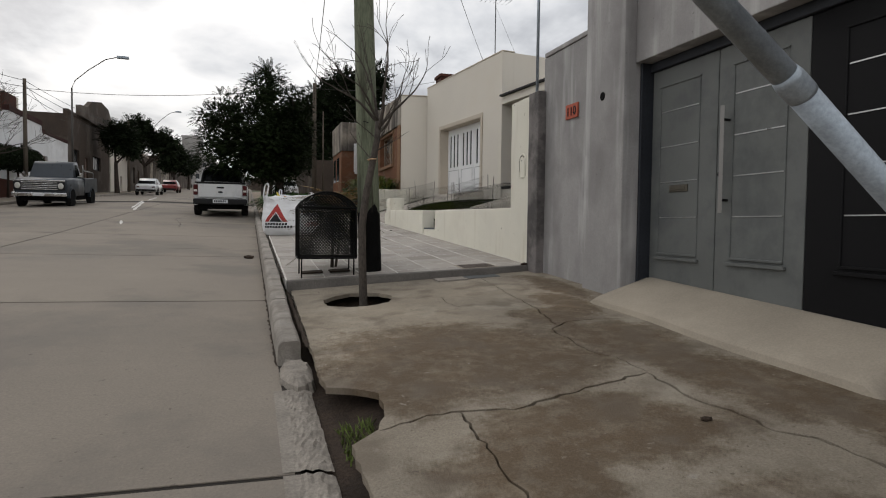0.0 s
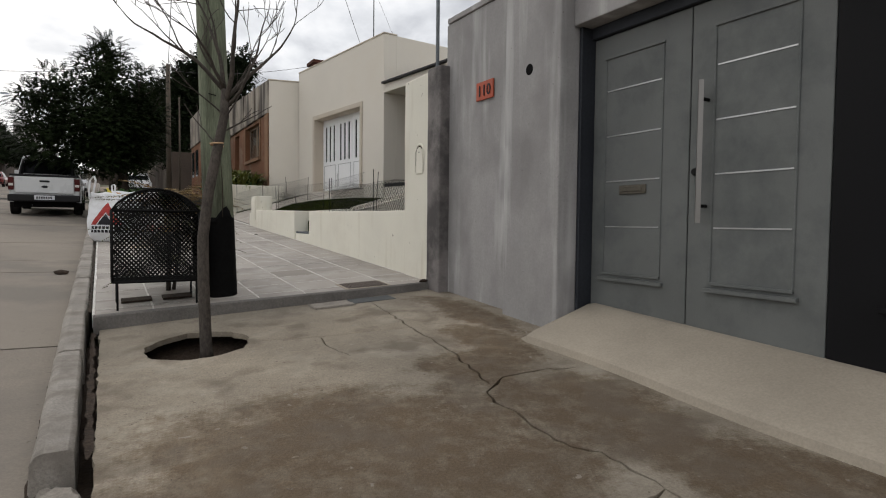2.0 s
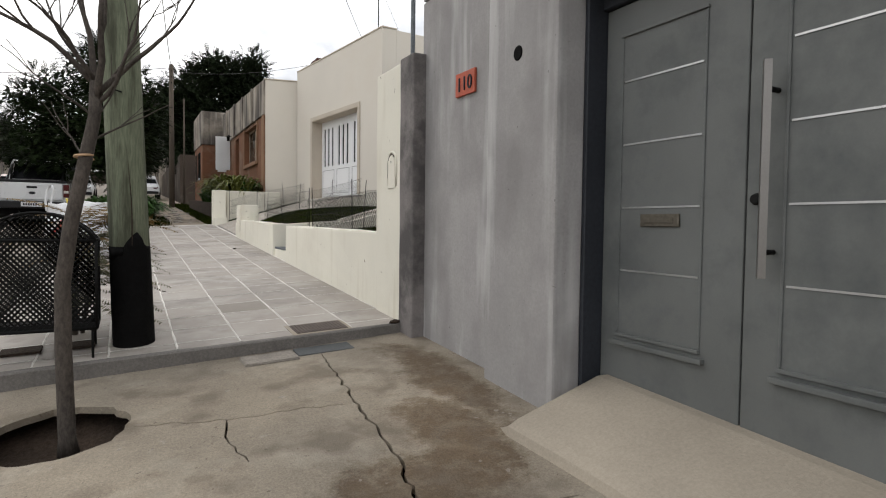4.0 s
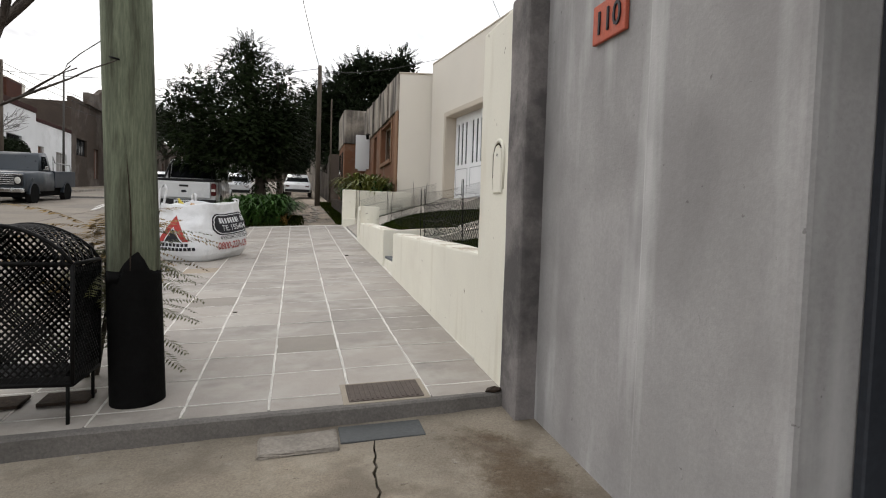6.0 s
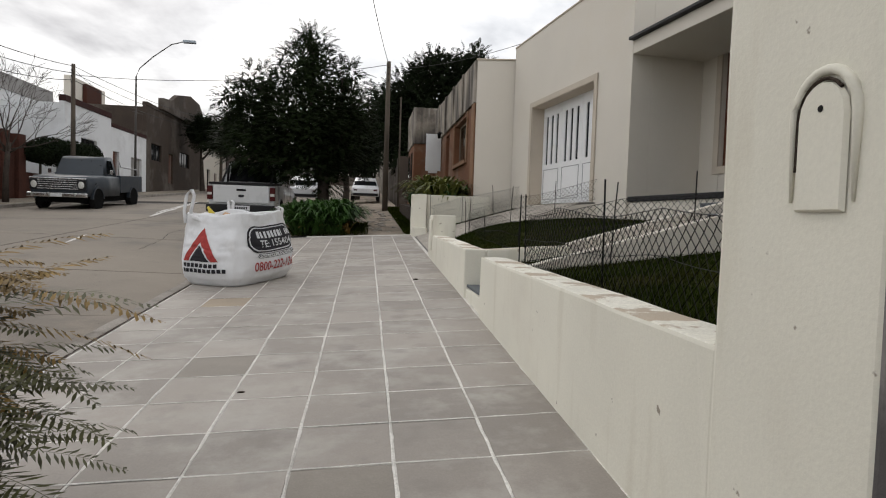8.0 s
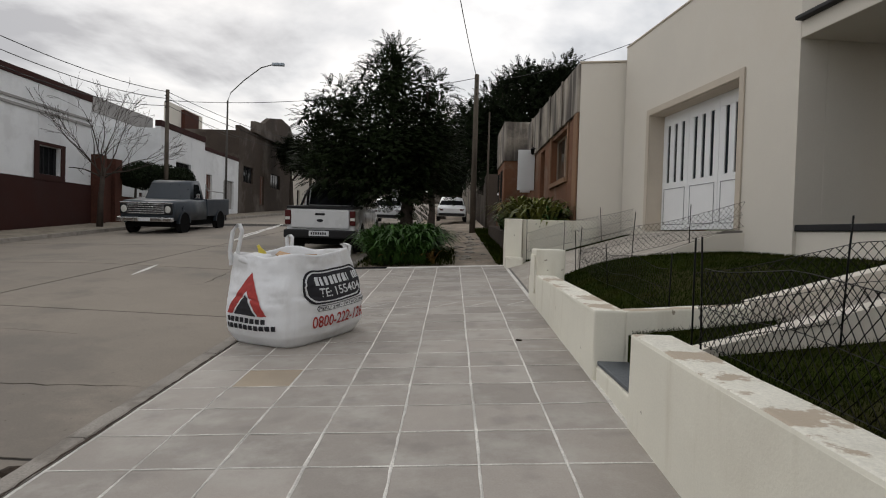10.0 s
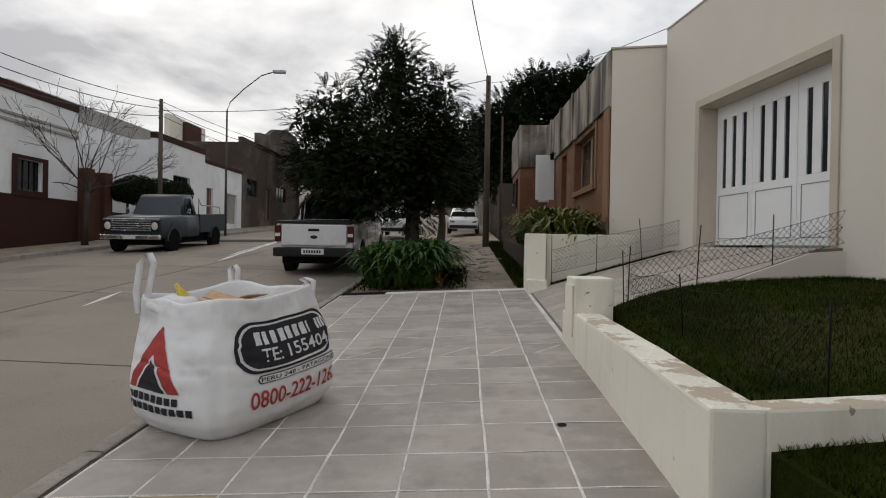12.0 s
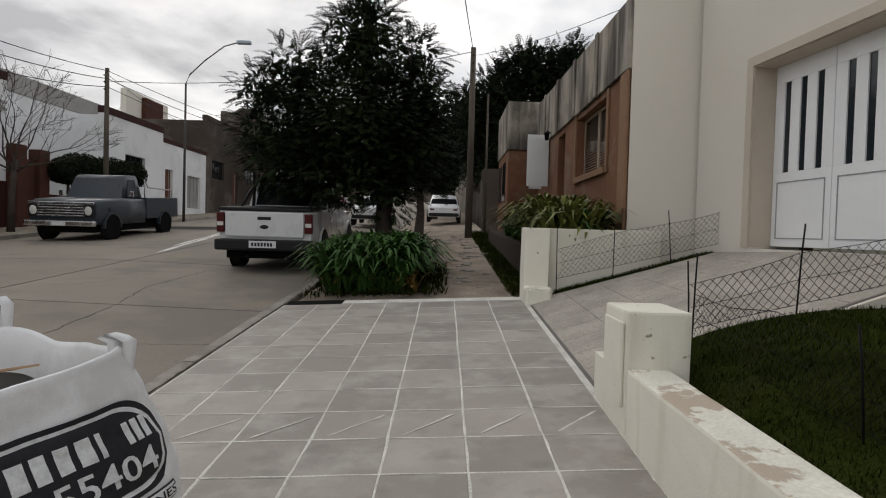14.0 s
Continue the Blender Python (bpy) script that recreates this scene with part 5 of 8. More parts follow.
def build_orange_house():
    h = thing("orange_house", "old orange plastered house with a weathered grey parapet", "house")
    a, b = Vector((5.73, 23.25, 0)), Vector((5.73, 32.6, 0))
    u = (b - a).normalized()
    n = Vector((u.y, -u.x, 0))
    L = (b - a).length
    m = Matrix(((u.x, n.x, 0, a.x), (u.y, n.y, 0, a.y), (0, 0, 1, 0), (0, 0, 0, 1)))

    def wb(name, lo, hi, mat, label="", bev=0.01):
        bm = bmnew()
        box(bm, lo, hi, m, bev, 1)
        return part(name, bm, M[mat], h, label)
    z0, zb, zt = 1.4, 5.45, 6.58
    wins = ((1.3, 3.85, 4.05, 5.33), (5.2, 6.1, 3.0, 5.3), (7.4, 8.6, 4.2, 5.5))
    cur = 0.03
    for w0, w1, wz0, wz1 in wins:
        wb("wall", (cur, 0, z0), (w0, 0.3, zb), "orange")
        wb("wall", (w0 + 0.001, 0, z0), (w1 - 0.001, 0.3, wz0), "orange")
        wb("wall", (w0 + 0.001, 0, wz1), (w1 - 0.001, 0.3, zb), "orange")
        cur = w1
    wb("wall", (cur, 0, z0), (L, 0.3, zb), "orange")
    for v in wb("parapet", (-0.02, -0.06, zb + 0.001), (L, 0.3, zt), "weathered").data.vertices:
        v.co.z += 0.03 * (v.co.y - a.y) if v.co.z > zt - 0.2 else 0.0
    wb("corner_strip", (0.0, -0.05, z0), (0.42, -0.001, zb), "orange_pale")
    for k in range(1, 5):
        wb("parapet_rib", (k * 2.0 - 0.09, -0.10, zb + 0.001), (k * 2.0 + 0.09, -0.061, zt + 0.06 * k + 0.02), "weathered")
    wb("inner_wall", (0.3, 3.0, z0), (L, 3.2, zt - 0.5), "orange")
    wb("roof", (0.1, 0.31, zb + 0.3), (L, 6, zb + 0.45), "grey_roof")
    # white painted flank towards the garage house
    bm = bmnew()
    c, d = Vector((5.73, 23.2, 0)), Vector((6.76, 23.02, 0))
    w = (d - c).normalized()
    mm = Matrix(((w.x, -w.y, 0, c.x), (w.y, w.x, 0, c.y), (0, 0, 1, 0), (0, 0, 0, 1)))
    box(bm, (0, 0, 1.4), ((d - c).length + 1.5, 0.04, 6.58), mm, 0.008, 1)
    part("flank_wall", bm, M["house_white"], h, "white painted flank wall")
    bm = bmnew()
    box(bm, (-0.03, -0.03, 6.581), ((d - c).length, 0.35, 6.62), mm, 0.006, 1)
    part("flank_coping", bm, M["beige_trim"], h)
    wi = thing("shuttered_window", "window with half-open beige slatted shutters in an orange wall", "window", m)
    w0, w1, wz0, wz1 = wins[0]
    bm = bmnew()
    for lo, hi in (((w0 - 0.12, -0.04, wz0 - 0.12), (w0, -0.001, wz1 + 0.1)), ((w1, -0.04, wz0 - 0.12), (w1 + 0.12, -0.001, wz1 + 0.1)), ((w0, -0.07, wz0 - 0.13), (w1, -0.001, wz0 - 0.001))):
        box(bm, lo, hi, None, 0.006, 1)
    part("surround", bm, M["orange_pale"], wi)
    for k, (s0, s1) in enumerate(((w0 + 0.02, (w0 + w1) / 2 - 0.01), ((w0 + w1) / 2 + 0.01, w1 - 0.02))):
        bm = bmnew()
        for lo, hi in (((s0, 0.16, wz0), (s0 + 0.06, 0.2, wz1)), ((s1 - 0.06, 0.16, wz0), (s1, 0.2, wz1)), ((s0 + 0.061, 0.16, wz0), (s1 - 0.061, 0.2, wz0 + 0.07)), ((s0 + 0.061, 0.16, wz1 - 0.07), (s1 - 0.061, 0.2, wz1))):
            box(bm, lo, hi, None, 0.004, 1)
        sh = part("shutter", bm, M["shutter"], wi)
        z = wz0 + 0.09
        while z < wz1 - 0.1:
            bm = bmnew()
            box(bm, (s0 + 0.065, -0.02, -0.004), (s1 - 0.065, 0.02, 0.004), pose(0, 0.18, z, 40, 0, 0))
            part("slat", bm, M["shutter"], sh)
            z += 0.055
    dr = thing("house_door", "dark recessed wooden door in an orange wall", "door", m)
    bm = bmnew()
    box(bm, (5.21, 0.18, 3.01), (6.09, 0.24, 5.29), None, 0.01, 1)
    part("door_panel", bm, M["wood_red"], dr)
    ws = thing("open_shutter_window", "window with a white shutter standing open", "window", m)
    bm = bmnew()
    for i in range(2):
        box(bm, (7.45, -0.62, 4.15), (7.49, -0.02, 5.6), None, 0.004, 1) if i == 0 else box(bm, (8.55, -0.40, 4.15), (8.59, -0.02, 5.6), None, 0.004, 1)
    part("shutter", bm, M["white_metal"], ws, "white metal shutter standing open")
    bm = bmnew()
    for k in range(18):
        z = 4.25 + 0.072 * k
        box(bm, (7.436, -0.57, z), (7.4495, -0.07, z + 0.04), None)
    part("slat_row", bm, M["white_metal"], ws)
    bm = bmnew()
    box(bm, (7.42, 0.2, 4.2), (8.58, 0.22, 5.5), None)
    part("pane", bm, M["glass_dark"], ws)
    ln = thing("wall_lantern", "small black wall lantern on the house front", "lamp", m @ pose(6.9, -0.06, 5.45))
    bm = bmnew()
    spin(bm, [(0, 0.16), (0.09, 0.1), (0.07, 0.1), (0.05, -0.08), (0, -0.1)], 8, pose(0, -0.12, 0))
    tube(bm, [(0, 0, 0.1), (0, -0.12, 0.17)], 0.012, 6)
    part("body", bm, M["iron"], ln)
    # next house on
    g = thing("grey_parapet_house", "old house with a blackened grey parapet and ochre wall", "house")
    for lo, hi, mat, nm in (((4.83, 33.2, 1.6), (9.0, 36.6, 5.5), "orange", "wall"), ((4.78, 33.15, 5.501), (9.05, 36.65, 7.05), "weathered", "parapet")):
        bm = bmnew()
        box(bm, lo, hi, pose(0, 0, 0), 0.01, 1)
        part(nm, bm, M[mat], g)
    for y in (34.0, 35.4):
        bm = bmnew()
        box(bm, (4.81, y, 3.9), (4.829, y + 0.9, 5.2), None)
        part("window", bm, M["glass_dark"], g)
    f = thing("far_house", "plain rendered house further up the street", "house")
    bm = bmnew()
    box(bm, (4.9, 47.5, 2), (12, 70, 6.4), None, 0.01, 1)
    part("wall", bm, M["brown_wall"], f)
    bm = bmnew()
    box(bm, (4.6, 70.2, 2.5), (12, 140, 11.5), None, 0.01, 1)
    tagged(finish("far_terrace", bm, M["weathered"]), "row of old rendered houses far up the street", "house")


def facade(name, label, x, y0, y1, ztop, zbase, mat, opens, base=None, coping=None, depth=0.3, back=9.0):
    """A house across the road: front wall with real openings, flanks, roof."""
    h = thing(name, label, "house")
    cuts = sorted(opens)
    cur = y0

    def wb(nm, lo, hi, mt, lb=""):
        bm = bmnew()
        box(bm, lo, hi, None, 0.008, 1)
        return part(nm, bm, M[mt], h, lb)
    for oy0, oy1, oz0, oz1, kind in cuts:
        wb("wall", (x - depth, cur, zbase), (x, oy0, ztop), mat)
        wb("wall", (x - depth, oy0 + 0.001, oz1), (x, oy1 - 0.001, ztop), mat)
        if oz0 > zbase + 0.1:
            wb("wall", (x - depth, oy0 + 0.001, zbase), (x, oy1 - 0.001, oz0), mat)
        nm = {"w": "window", "d": "door", "g": "garage_door"}[kind]
        bm = bmnew()
        box(bm, (x - 0.2, oy0 + 0.002, oz0 + 0.002), (x - 0.16, oy1 - 0.002, oz1 - 0.002), None)
        o = part(nm, bm, M["car_glass"] if kind == "w" else M["wood_red"] if kind == "d" else M["grey_roof"], h)
        bm = bmnew()
        for k in range(4 if kind != "d" else 2):
            yy = oy0 + (oy1 - oy0) * (k + 0.5) / (4 if kind != "d" else 2)
            box(bm, (x - 0.159, yy - 0.02, oz0 + 0.01), (x - 0.13, yy + 0.02, oz1 - 0.01), None)
        part("frame", bm, M["dark_trim"] if kind == "w" else M["grey_roof"], o)
        cur = oy1
    wb("wall", (x - depth, cur, zbase), (x, y1, ztop), mat)
    wb("flank", (x - back, y0, zbase), (x - depth - 0.001, y0 + 0.3, ztop - 0.1), mat)
    wb("flank", (x - back, y1 - 0.3, zbase), (x - depth - 0.001, y1, ztop - 0.1), mat)
    wb("roof", (x - back, y0 + 0.31, ztop - 0.5), (x - depth - 0.001, y1 - 0.31, ztop - 0.35), "grey_roof")
    wb("back_wall", (x - back - 0.3, y0, zbase), (x - back - 0.001, y1, ztop - 0.1), mat)
    if coping:
        wb("coping", (x - depth - 0.02, y0, ztop + 0.001), (x + 0.05, y1, ztop + coping[1]), coping[0])
    if base:
        for a, b in zip([y0] + [c[1] for c in cuts if c[4] != "w" or c[2] < base[1]], [c[0] for c in cuts if c[4] != "w" or c[2] < base[1]] + [y1]):
            wb("base", (x + 0.001, a, zbase), (x + 0.03, b, base[1]), base[0])
    return h


def build_left_houses():
    X = -13.9
    h = facade("red_base_house", "white house with an oxide-red base and red window surround", X, 20, 36.55, 8.05, 1.2, "white_wall", [(33.0, 34.35, 4.45, 5.6, "w"), (27.5, 29.0, 4.3, 5.5, "w")], ("red_base", 4.25), ("red_base", 0.32))
    bm = bmnew()
    for lo, hi in (((X + 0.031, 32.72, 4.2), (X + 0.06, 32.99, 5.75)), ((X + 0.031, 34.36, 4.2), (X + 0.06, 34.63, 5.75)), ((X + 0.031, 32.991, 5.61), (X + 0.06, 34.359, 5.75)), ((X + 0.031, 32.991, 4.2), (X + 0.06, 34.359, 4.44))):
        box(bm, lo, hi, None)
    part("window_surround", bm, M["red_base"], h, "oxide-red surround")
    for z in (6.9, 7.15):
        bm = bmnew()
        box(bm, (X + 0.001, 20, z), (X + 0.06, 36.5, z + 0.1), None)
        part("cornice", bm, M["grey_roof"], h)
    g = thing("brick_fence", "dark brick garden fence with two piers", "fence")
    for y0, y1, z in ((36.6, 37.15, 5.7), (37.9, 38.5, 5.65)):
        bm = bmnew()
        box(bm, (X - 0.1, y0, 1.8), (X + 0.4, y1, z), None, 0.02, 1)
        part("pier", bm, M["brick"], g)
    bm = bmnew()
    box(bm, (X, 37.151, 1.8), (X + 0.2, 37.899, 5.2), None)
    part("gate_leaf", bm, M["brick"], g)
    bm = bmnew()
    box(bm, (X, 38.501, 1.8), (X + 0.25, 43.0, 3.9), None, 0.02, 1)
    part("low_wall", bm, M["brick"], g)
    facade("set_back_house", "white house set back behind a hedge under a grey roof", -17.6, 37.2, 49.5, 8.8, 1.8, "white_wall", [(40, 41.5, 5.2, 6.6, "w")], None, ("grey_roof", 0.9))
    facade("white_house_far", "white house across the road with a stepped brown coping", X, 43.1, 49.3, 8.15, 2.0, "white_wall", [(45.1, 47.2, 4.8, 6.4, "w")], None, ("red_base", 0.35))
    facade("white_house_low", "lower white house across the road with a garage", X, 49.31, 55.7, 7.65, 2.0, "white_wall", [(49.6, 50.6, 4.0, 6.1, "d"), (52.7, 54.8, 3.9, 6.0, "g")], None, ("red_base", 0.25))
    facade("brown_house", "dark brown rendered house across the road", X, 55.71, 71, 10.2, 2.5, "brown_wall", [(56.8, 59.2, 6.2, 7.5, "w"), (61, 62.2, 4.6, 7.1, "d"), (64, 67, 6.3, 7.6, "w")], None, ("brown_wall", 0.3))
    b = thing("brick_gable", "brick and white gable wall above the far roofs", "wall")
    bm = bmnew()
    box(bm, (-19, 54, 8), (-18.6, 60, 11.8), None)
    part("white_part", bm, M["house_white"], b)
    bm = bmnew()
    box(bm, (-18.59, 56, 8), (-18.3, 58.6, 11.6), None)
    part("brick_part", bm, M["brick"], b)
    bm = bmnew()
    pts = [(0, 0), (0, 0.9), (2.2, 1.1), (4.0, 1.9), (7.5, 2.5), (10.5, 2.3), (12, 1.4), (12.5, 0)]
    prism(bm, pts, 0.4, Matrix(((0, 1, 0, X - 0.05), (1, 0, 0, 58.4), (0, 0, 1, 10.4), (0, 0, 0, 1))))
    tagged(finish("shaped_gable", bm, M["brown_wall"]), "dark shaped gable of an old house", "wall")
    for y0, y1, z, mt in ((71.5, 82, 9.0, "house_white"), (82.5, 98, 10.5, "brown_wall"), (98.5, 120, 10.0, "weathered"), (121, 165, 13.5, "brown_wall")):
        facade("terrace_house", "rendered house far along the street", X, y0, y1, z, 3.0, mt, [(y0 + 2, y0 + 3.2, z - 4.2, z - 2.2, "w"), (y0 + 5, y0 + 6.2, z - 5.5, z - 2.4, "d")], None, ("weathered", 0.25))
    t = thing("far_tower", "pale stepped tower block far up the street", "building")
    for lo, hi in (((-19, 178, 8), (-9, 188, 19.5)), ((-17.5, 179, 19.501), (-12.5, 187, 25.0))):
        bm = bmnew()
        box(bm, lo, hi, None, 0.05, 1)
        part("block", bm, M["grey_roof"], t)
    for k in range(5):
        for j in range(3):
            bm = bmnew()
            box(bm, (-17.5 + 1.8 * k, 177.9, 10 + 3 * j), (-16.6 + 1.8 * k, 177.99, 11.6 + 3 * j), None)
            part("window", bm, M["glass_dark"], t)
    tr = thing("end_terrace", "low houses closing the street far off", "houses")
    bm = bmnew()
    box(bm, (-60, 222, 10), (60, 230, 17), None)
    part("wall", bm, M["brown_wall"], tr)


M["tar_joint"] = shader("joint_tar", (0.026, 0.022, 0.018), 0.9, vary=0.3, scale=3, bump=0.3, coords="World")
M["moss"] = shader("moss_green", (0.09, 0.12, 0.03), 0.8, vary=0.3, scale=9, bump=0, island=0.3)
M["wire"] = shader("dark_wire", (0.014, 0.013, 0.012), 0.6, 0.5, vary=0.2, bump=0)
M["gate_frame_light"] = shader("grey_bead", (0.30, 0.31, 0.32), 0.5, vary=0.05, bump=0)
M["orange_pale"] = shader("pale_orange_plaster", (0.24, 0.14, 0.085), 0.9, vary=0.15, scale=1.5, grain=30, grain_amt=0.12, bump=0.3, coords="World")
M["weathered_path"] = shader("path_stone", (0.36, 0.33, 0.29), 0.9, vary=0.2, scale=2, grain=30, grain_amt=0.2, bump=0.5, coords="World")

build_ground()
build_road()
build_pavements()
build_seams()
build_grey_house()
build_low_walls()
build_white_house()
build_orange_house()
build_left_houses()
fence("wire_fence", (4.42, 12.84, 1.78), (7.3, 13.03, 2.22), 0.52, 4, "sagging chain-link wire fence on thin iron stakes")
fence("wire_fence", (4.46, 12.86, 1.77), (4.44, 8.75, 1.72), 0.56, 3, "dark chain-link wire fence behind the low garden wall", 0.0027)
fence("wire_fence", (4.72, 14.2, 1.83), (4.74, 18.15, 1.95), 0.42, 3, "sagging chain-link wire fence along the lawn", 0.0015)
fence("wire_fence", (4.78, 18.3, 2.02), (7.3, 18.26, 2.70), 0.40, 4, "sagging chain-link wire fence beside the drive", 0.0026)
fence("wire_fence", (4.48, 22.4, 2.1), (6.95, 22.3, 2.72), 0.5, 4, "chain-link wire fence by the boundary wall", 0.0024)

# ---- things by the pavement ----
def build_pipe():
    p = thing("brace_tube", "galvanised steel brace tube leaning over the pavement", "steel tube")
    a, k, b = Vector((3.75, 1.307, 0.39)), Vector((1.641, 1.307, 1.98)), Vector((-0.15, 1.307, 3.255))
    bm = bmnew()
    tube(bm, [a, k], 0.045, 20)
    part("lower_tube", bm, M["galvanised"], p)
    bm = bmnew()
    d = (b - k).normalized()
    tube(bm, [k - d * 0.045, k - d * 0.03, k + d * 0.03, k + d * 0.055], [0.0455, 0.0475, 0.0475, 0.043], 20)
    part("collar", bm, M["galvanised"], p)
    bm = bmnew()
    tube(bm, [k + d * 0.05, b], 0.042, 20)
    part("upper_tube", bm, M["galvanised"], p)


def limb(bm, start, way, length, radius, depth, rnd, tips, spread=0.55, up=0.15, kids=(2, 3), wig=0.12, minr=0.0028):
    """A bough that tapers, wanders and forks."""
    pts, rs = [Vector(start)], [radius]
    d = Vector(way).normalized()
    n = 5
    for i in range(n):
        d = (d + Vector((rnd.uniform(-wig, wig), rnd.uniform(-wig, wig), rnd.uniform(-wig, wig) + up * 0.2))).normalized()
        pts.append(pts[-1] + d * length / n)
        rs.append(max(minr, radius * (1 - 0.45 * (i + 1) / n)))
    tube(bm, pts, rs, 7 if radius > 0.012 else 4, True)
    if depth == 0:
        tips.append((pts[-1], d))
        return
    for c in range(rnd.randint(*kids)):
        i = rnd.randint(2, n)
        nd = (d + Vector((rnd.uniform(-1, 1), rnd.uniform(-1, 1), rnd.uniform(-0.4, 0.8))) * spread).normalized()
        limb(bm, pts[i], nd, length * rnd.uniform(0.55, 0.85), rs[i] * 0.62, depth - 1, rnd, tips, spread, up, kids, wig, minr)
    limb(bm, pts[-1], d, length * 0.7, rs[-1] * 0.9, depth - 1, rnd, tips, spread, up, kids, wig, minr)


def build_young_tree():
    t = thing("young_tree", "slender bare young street tree in a round pavement pit", "tree", pose(0.115, 0.38, 0.03))
    bm = bmnew()
    z = slab_z(1.2, 6.5) - 0.16
    pts = [(1.205, 6.5, z), (1.20, 6.5, z + 0.1), (1.185, 6.52, 1.1), (1.185, 6.53, 1.5), (1.23, 6.54, 1.85), (1.30, 6.55, 2.2), (1.36, 6.55, 2.5), (1.37, 6.55, 2.72)]
    tube(bm, pts, [0.062, 0.048, 0.046, 0.044, 0.042, 0.040, 0.036, 0.034], 14)
    part("trunk", bm, M["bark"], t)
    bm = bmnew()
    rnd = random.Random(23)
    tips = []
    for way, l, r in (((-0.75, -0.1, 0.75), 0.62, 0.02), ((-0.25, 0.3, 1), 0.7, 0.022), ((0.15, -0.3, 1), 0.75, 0.024), ((0.6, 0.1, 0.9), 0.62, 0.02), ((0.8, -0.3, 0.5), 0.55, 0.016), ((-0.5, -0.5, 0.9), 0.55, 0.017)):
        limb(bm, (1.37, 6.55, 2.66 + rnd.uniform(-0.1, 0.05)), way, l * 0.85, r, 3, rnd, tips, 0.8, 0.05, (1, 2), 0.2, 0.0026)
    for k in range(5):
        limb(bm, (1.31 + 0.01 * k, 6.55, 2.25 + 0.09 * k), (rnd.uniform(-1, 1), rnd.uniform(-0.6, 0.6), 0.5), 0.35, 0.008, 1, rnd, tips, 0.6, 0.2, (1, 2), 0.14, 0.0024)
    part("crown", bm, M["bark"], t, "bare twigs")
    bm = bmnew()
    tube(bm, [(1.30 + 0.05 * math.cos(a), 6.55 + 0.05 * math.sin(a), 2.25 + 0.004 * a) for a in (0.6 * i for i in range(12))], 0.008, 5)
    part("tie", bm, M["card"], t, "pale cloth tie")


def build_pole():
    p = thing("utility_pole", "green treated wooden utility pole with a tarred black foot", "utility pole")
    n, segs = 26, 46
    for name, z0, z1, mat in (("shaft", 1.42, 9.6, "pole_wood"), ("tarred_foot", 0.5, 1.72, "tar")):
        bm = bmnew()
        rings = []
        for j in range(segs + 1):
            f = j / segs
            zz = z0 + (z1 - z0) * f
            r = 0.158 - 0.0055 * (zz - 0.9) + (0.0035 if name != "shaft" else 0)
            cx, cy = 1.69 - 0.032 * (zz - 0.9), 8.42
            ring = []
            for k in range(n):
                a = 6.28319 * k / n
                q = 1 + 0.02 * noise.noise((math.cos(a) * 2, math.sin(a) * 2, zz * 0.6)) + 0.008 * noise.noise((math.cos(a) * 9, math.sin(a) * 9, zz))
                zq = zz
                if name != "shaft" and j == segs:
                    zq = zz + 0.14 * noise.noise((math.cos(a) * 1.5, math.sin(a) * 1.5, 3.1)) - (0.12 if 3.6 < a < 4.4 else 0)
                ring.append(bm.verts.new((cx + r * q * math.cos(a), cy + r * q * math.sin(a), zq)))
            rings.append(ring)
        for a, b in zip(rings, rings[1:]):
            for k in range(n):
                bm.faces.new((a[k], a[(k + 1) % n], b[(k + 1) % n], b[k])).smooth = True
        bm.faces.new(rings[-1])
        part(name, bm, M[mat], p, "black tar coat with a ragged edge" if mat == "tar" else "")
    # long drying split and a nail
    bm = bmnew()
    tube(bm, [(1.69 - 0.032 * (z - 0.9) + 0.02 + 0.006 * math.sin(z * 7), 8.42 - (0.158 - 0.0055 * (z - 0.9)) + 0.001, z) for z in (1.6 + 0.1 * i for i in range(9))], [0.001, 0.004, 0.006, 0.006, 0.005, 0.005, 0.004, 0.003, 0.001], 5)
    part("split", bm, M["soil"], p, "dark drying split")
    bm = bmnew()
    tube(bm, [(1.53, 8.33, 2.98), (1.585, 8.255, 2.955), (1.62, 8.25, 2.945)], 0.006, 6)
    part("nail", bm, M["iron"], p)


def expanded_mesh(bm, m, w, h, pitch=0.040, bar=0.0070, inside=None):
    """Diamond mesh in the local x-z plane, clipped to a shape."""
    ratio = 0.55
    steps = int((w + h / ratio) / pitch) + 2
    for s in (1, -1):
        for k in range(-int(h / ratio / pitch) - 1, steps):
            run = []
            q = 0.0
            while q <= h:
                x = k * pitch + s * q / ratio * 0.5 if s > 0 else k * pitch - q / ratio * 0.5 + 0.0
                ok = 0 <= x <= w and (inside is None or inside(x, q))
                if ok:
                    run.append((x, q))
                if (not ok or q + 0.06 > h) and len(run) > 1:
                    tube(bm, [m @ Vector((run[0][0], 0, run[0][1])), m @ Vector((run[-1][0], 0, run[-1][1]))], bar, 3, False)
                if not ok:
                    run = []
                q += 0.03


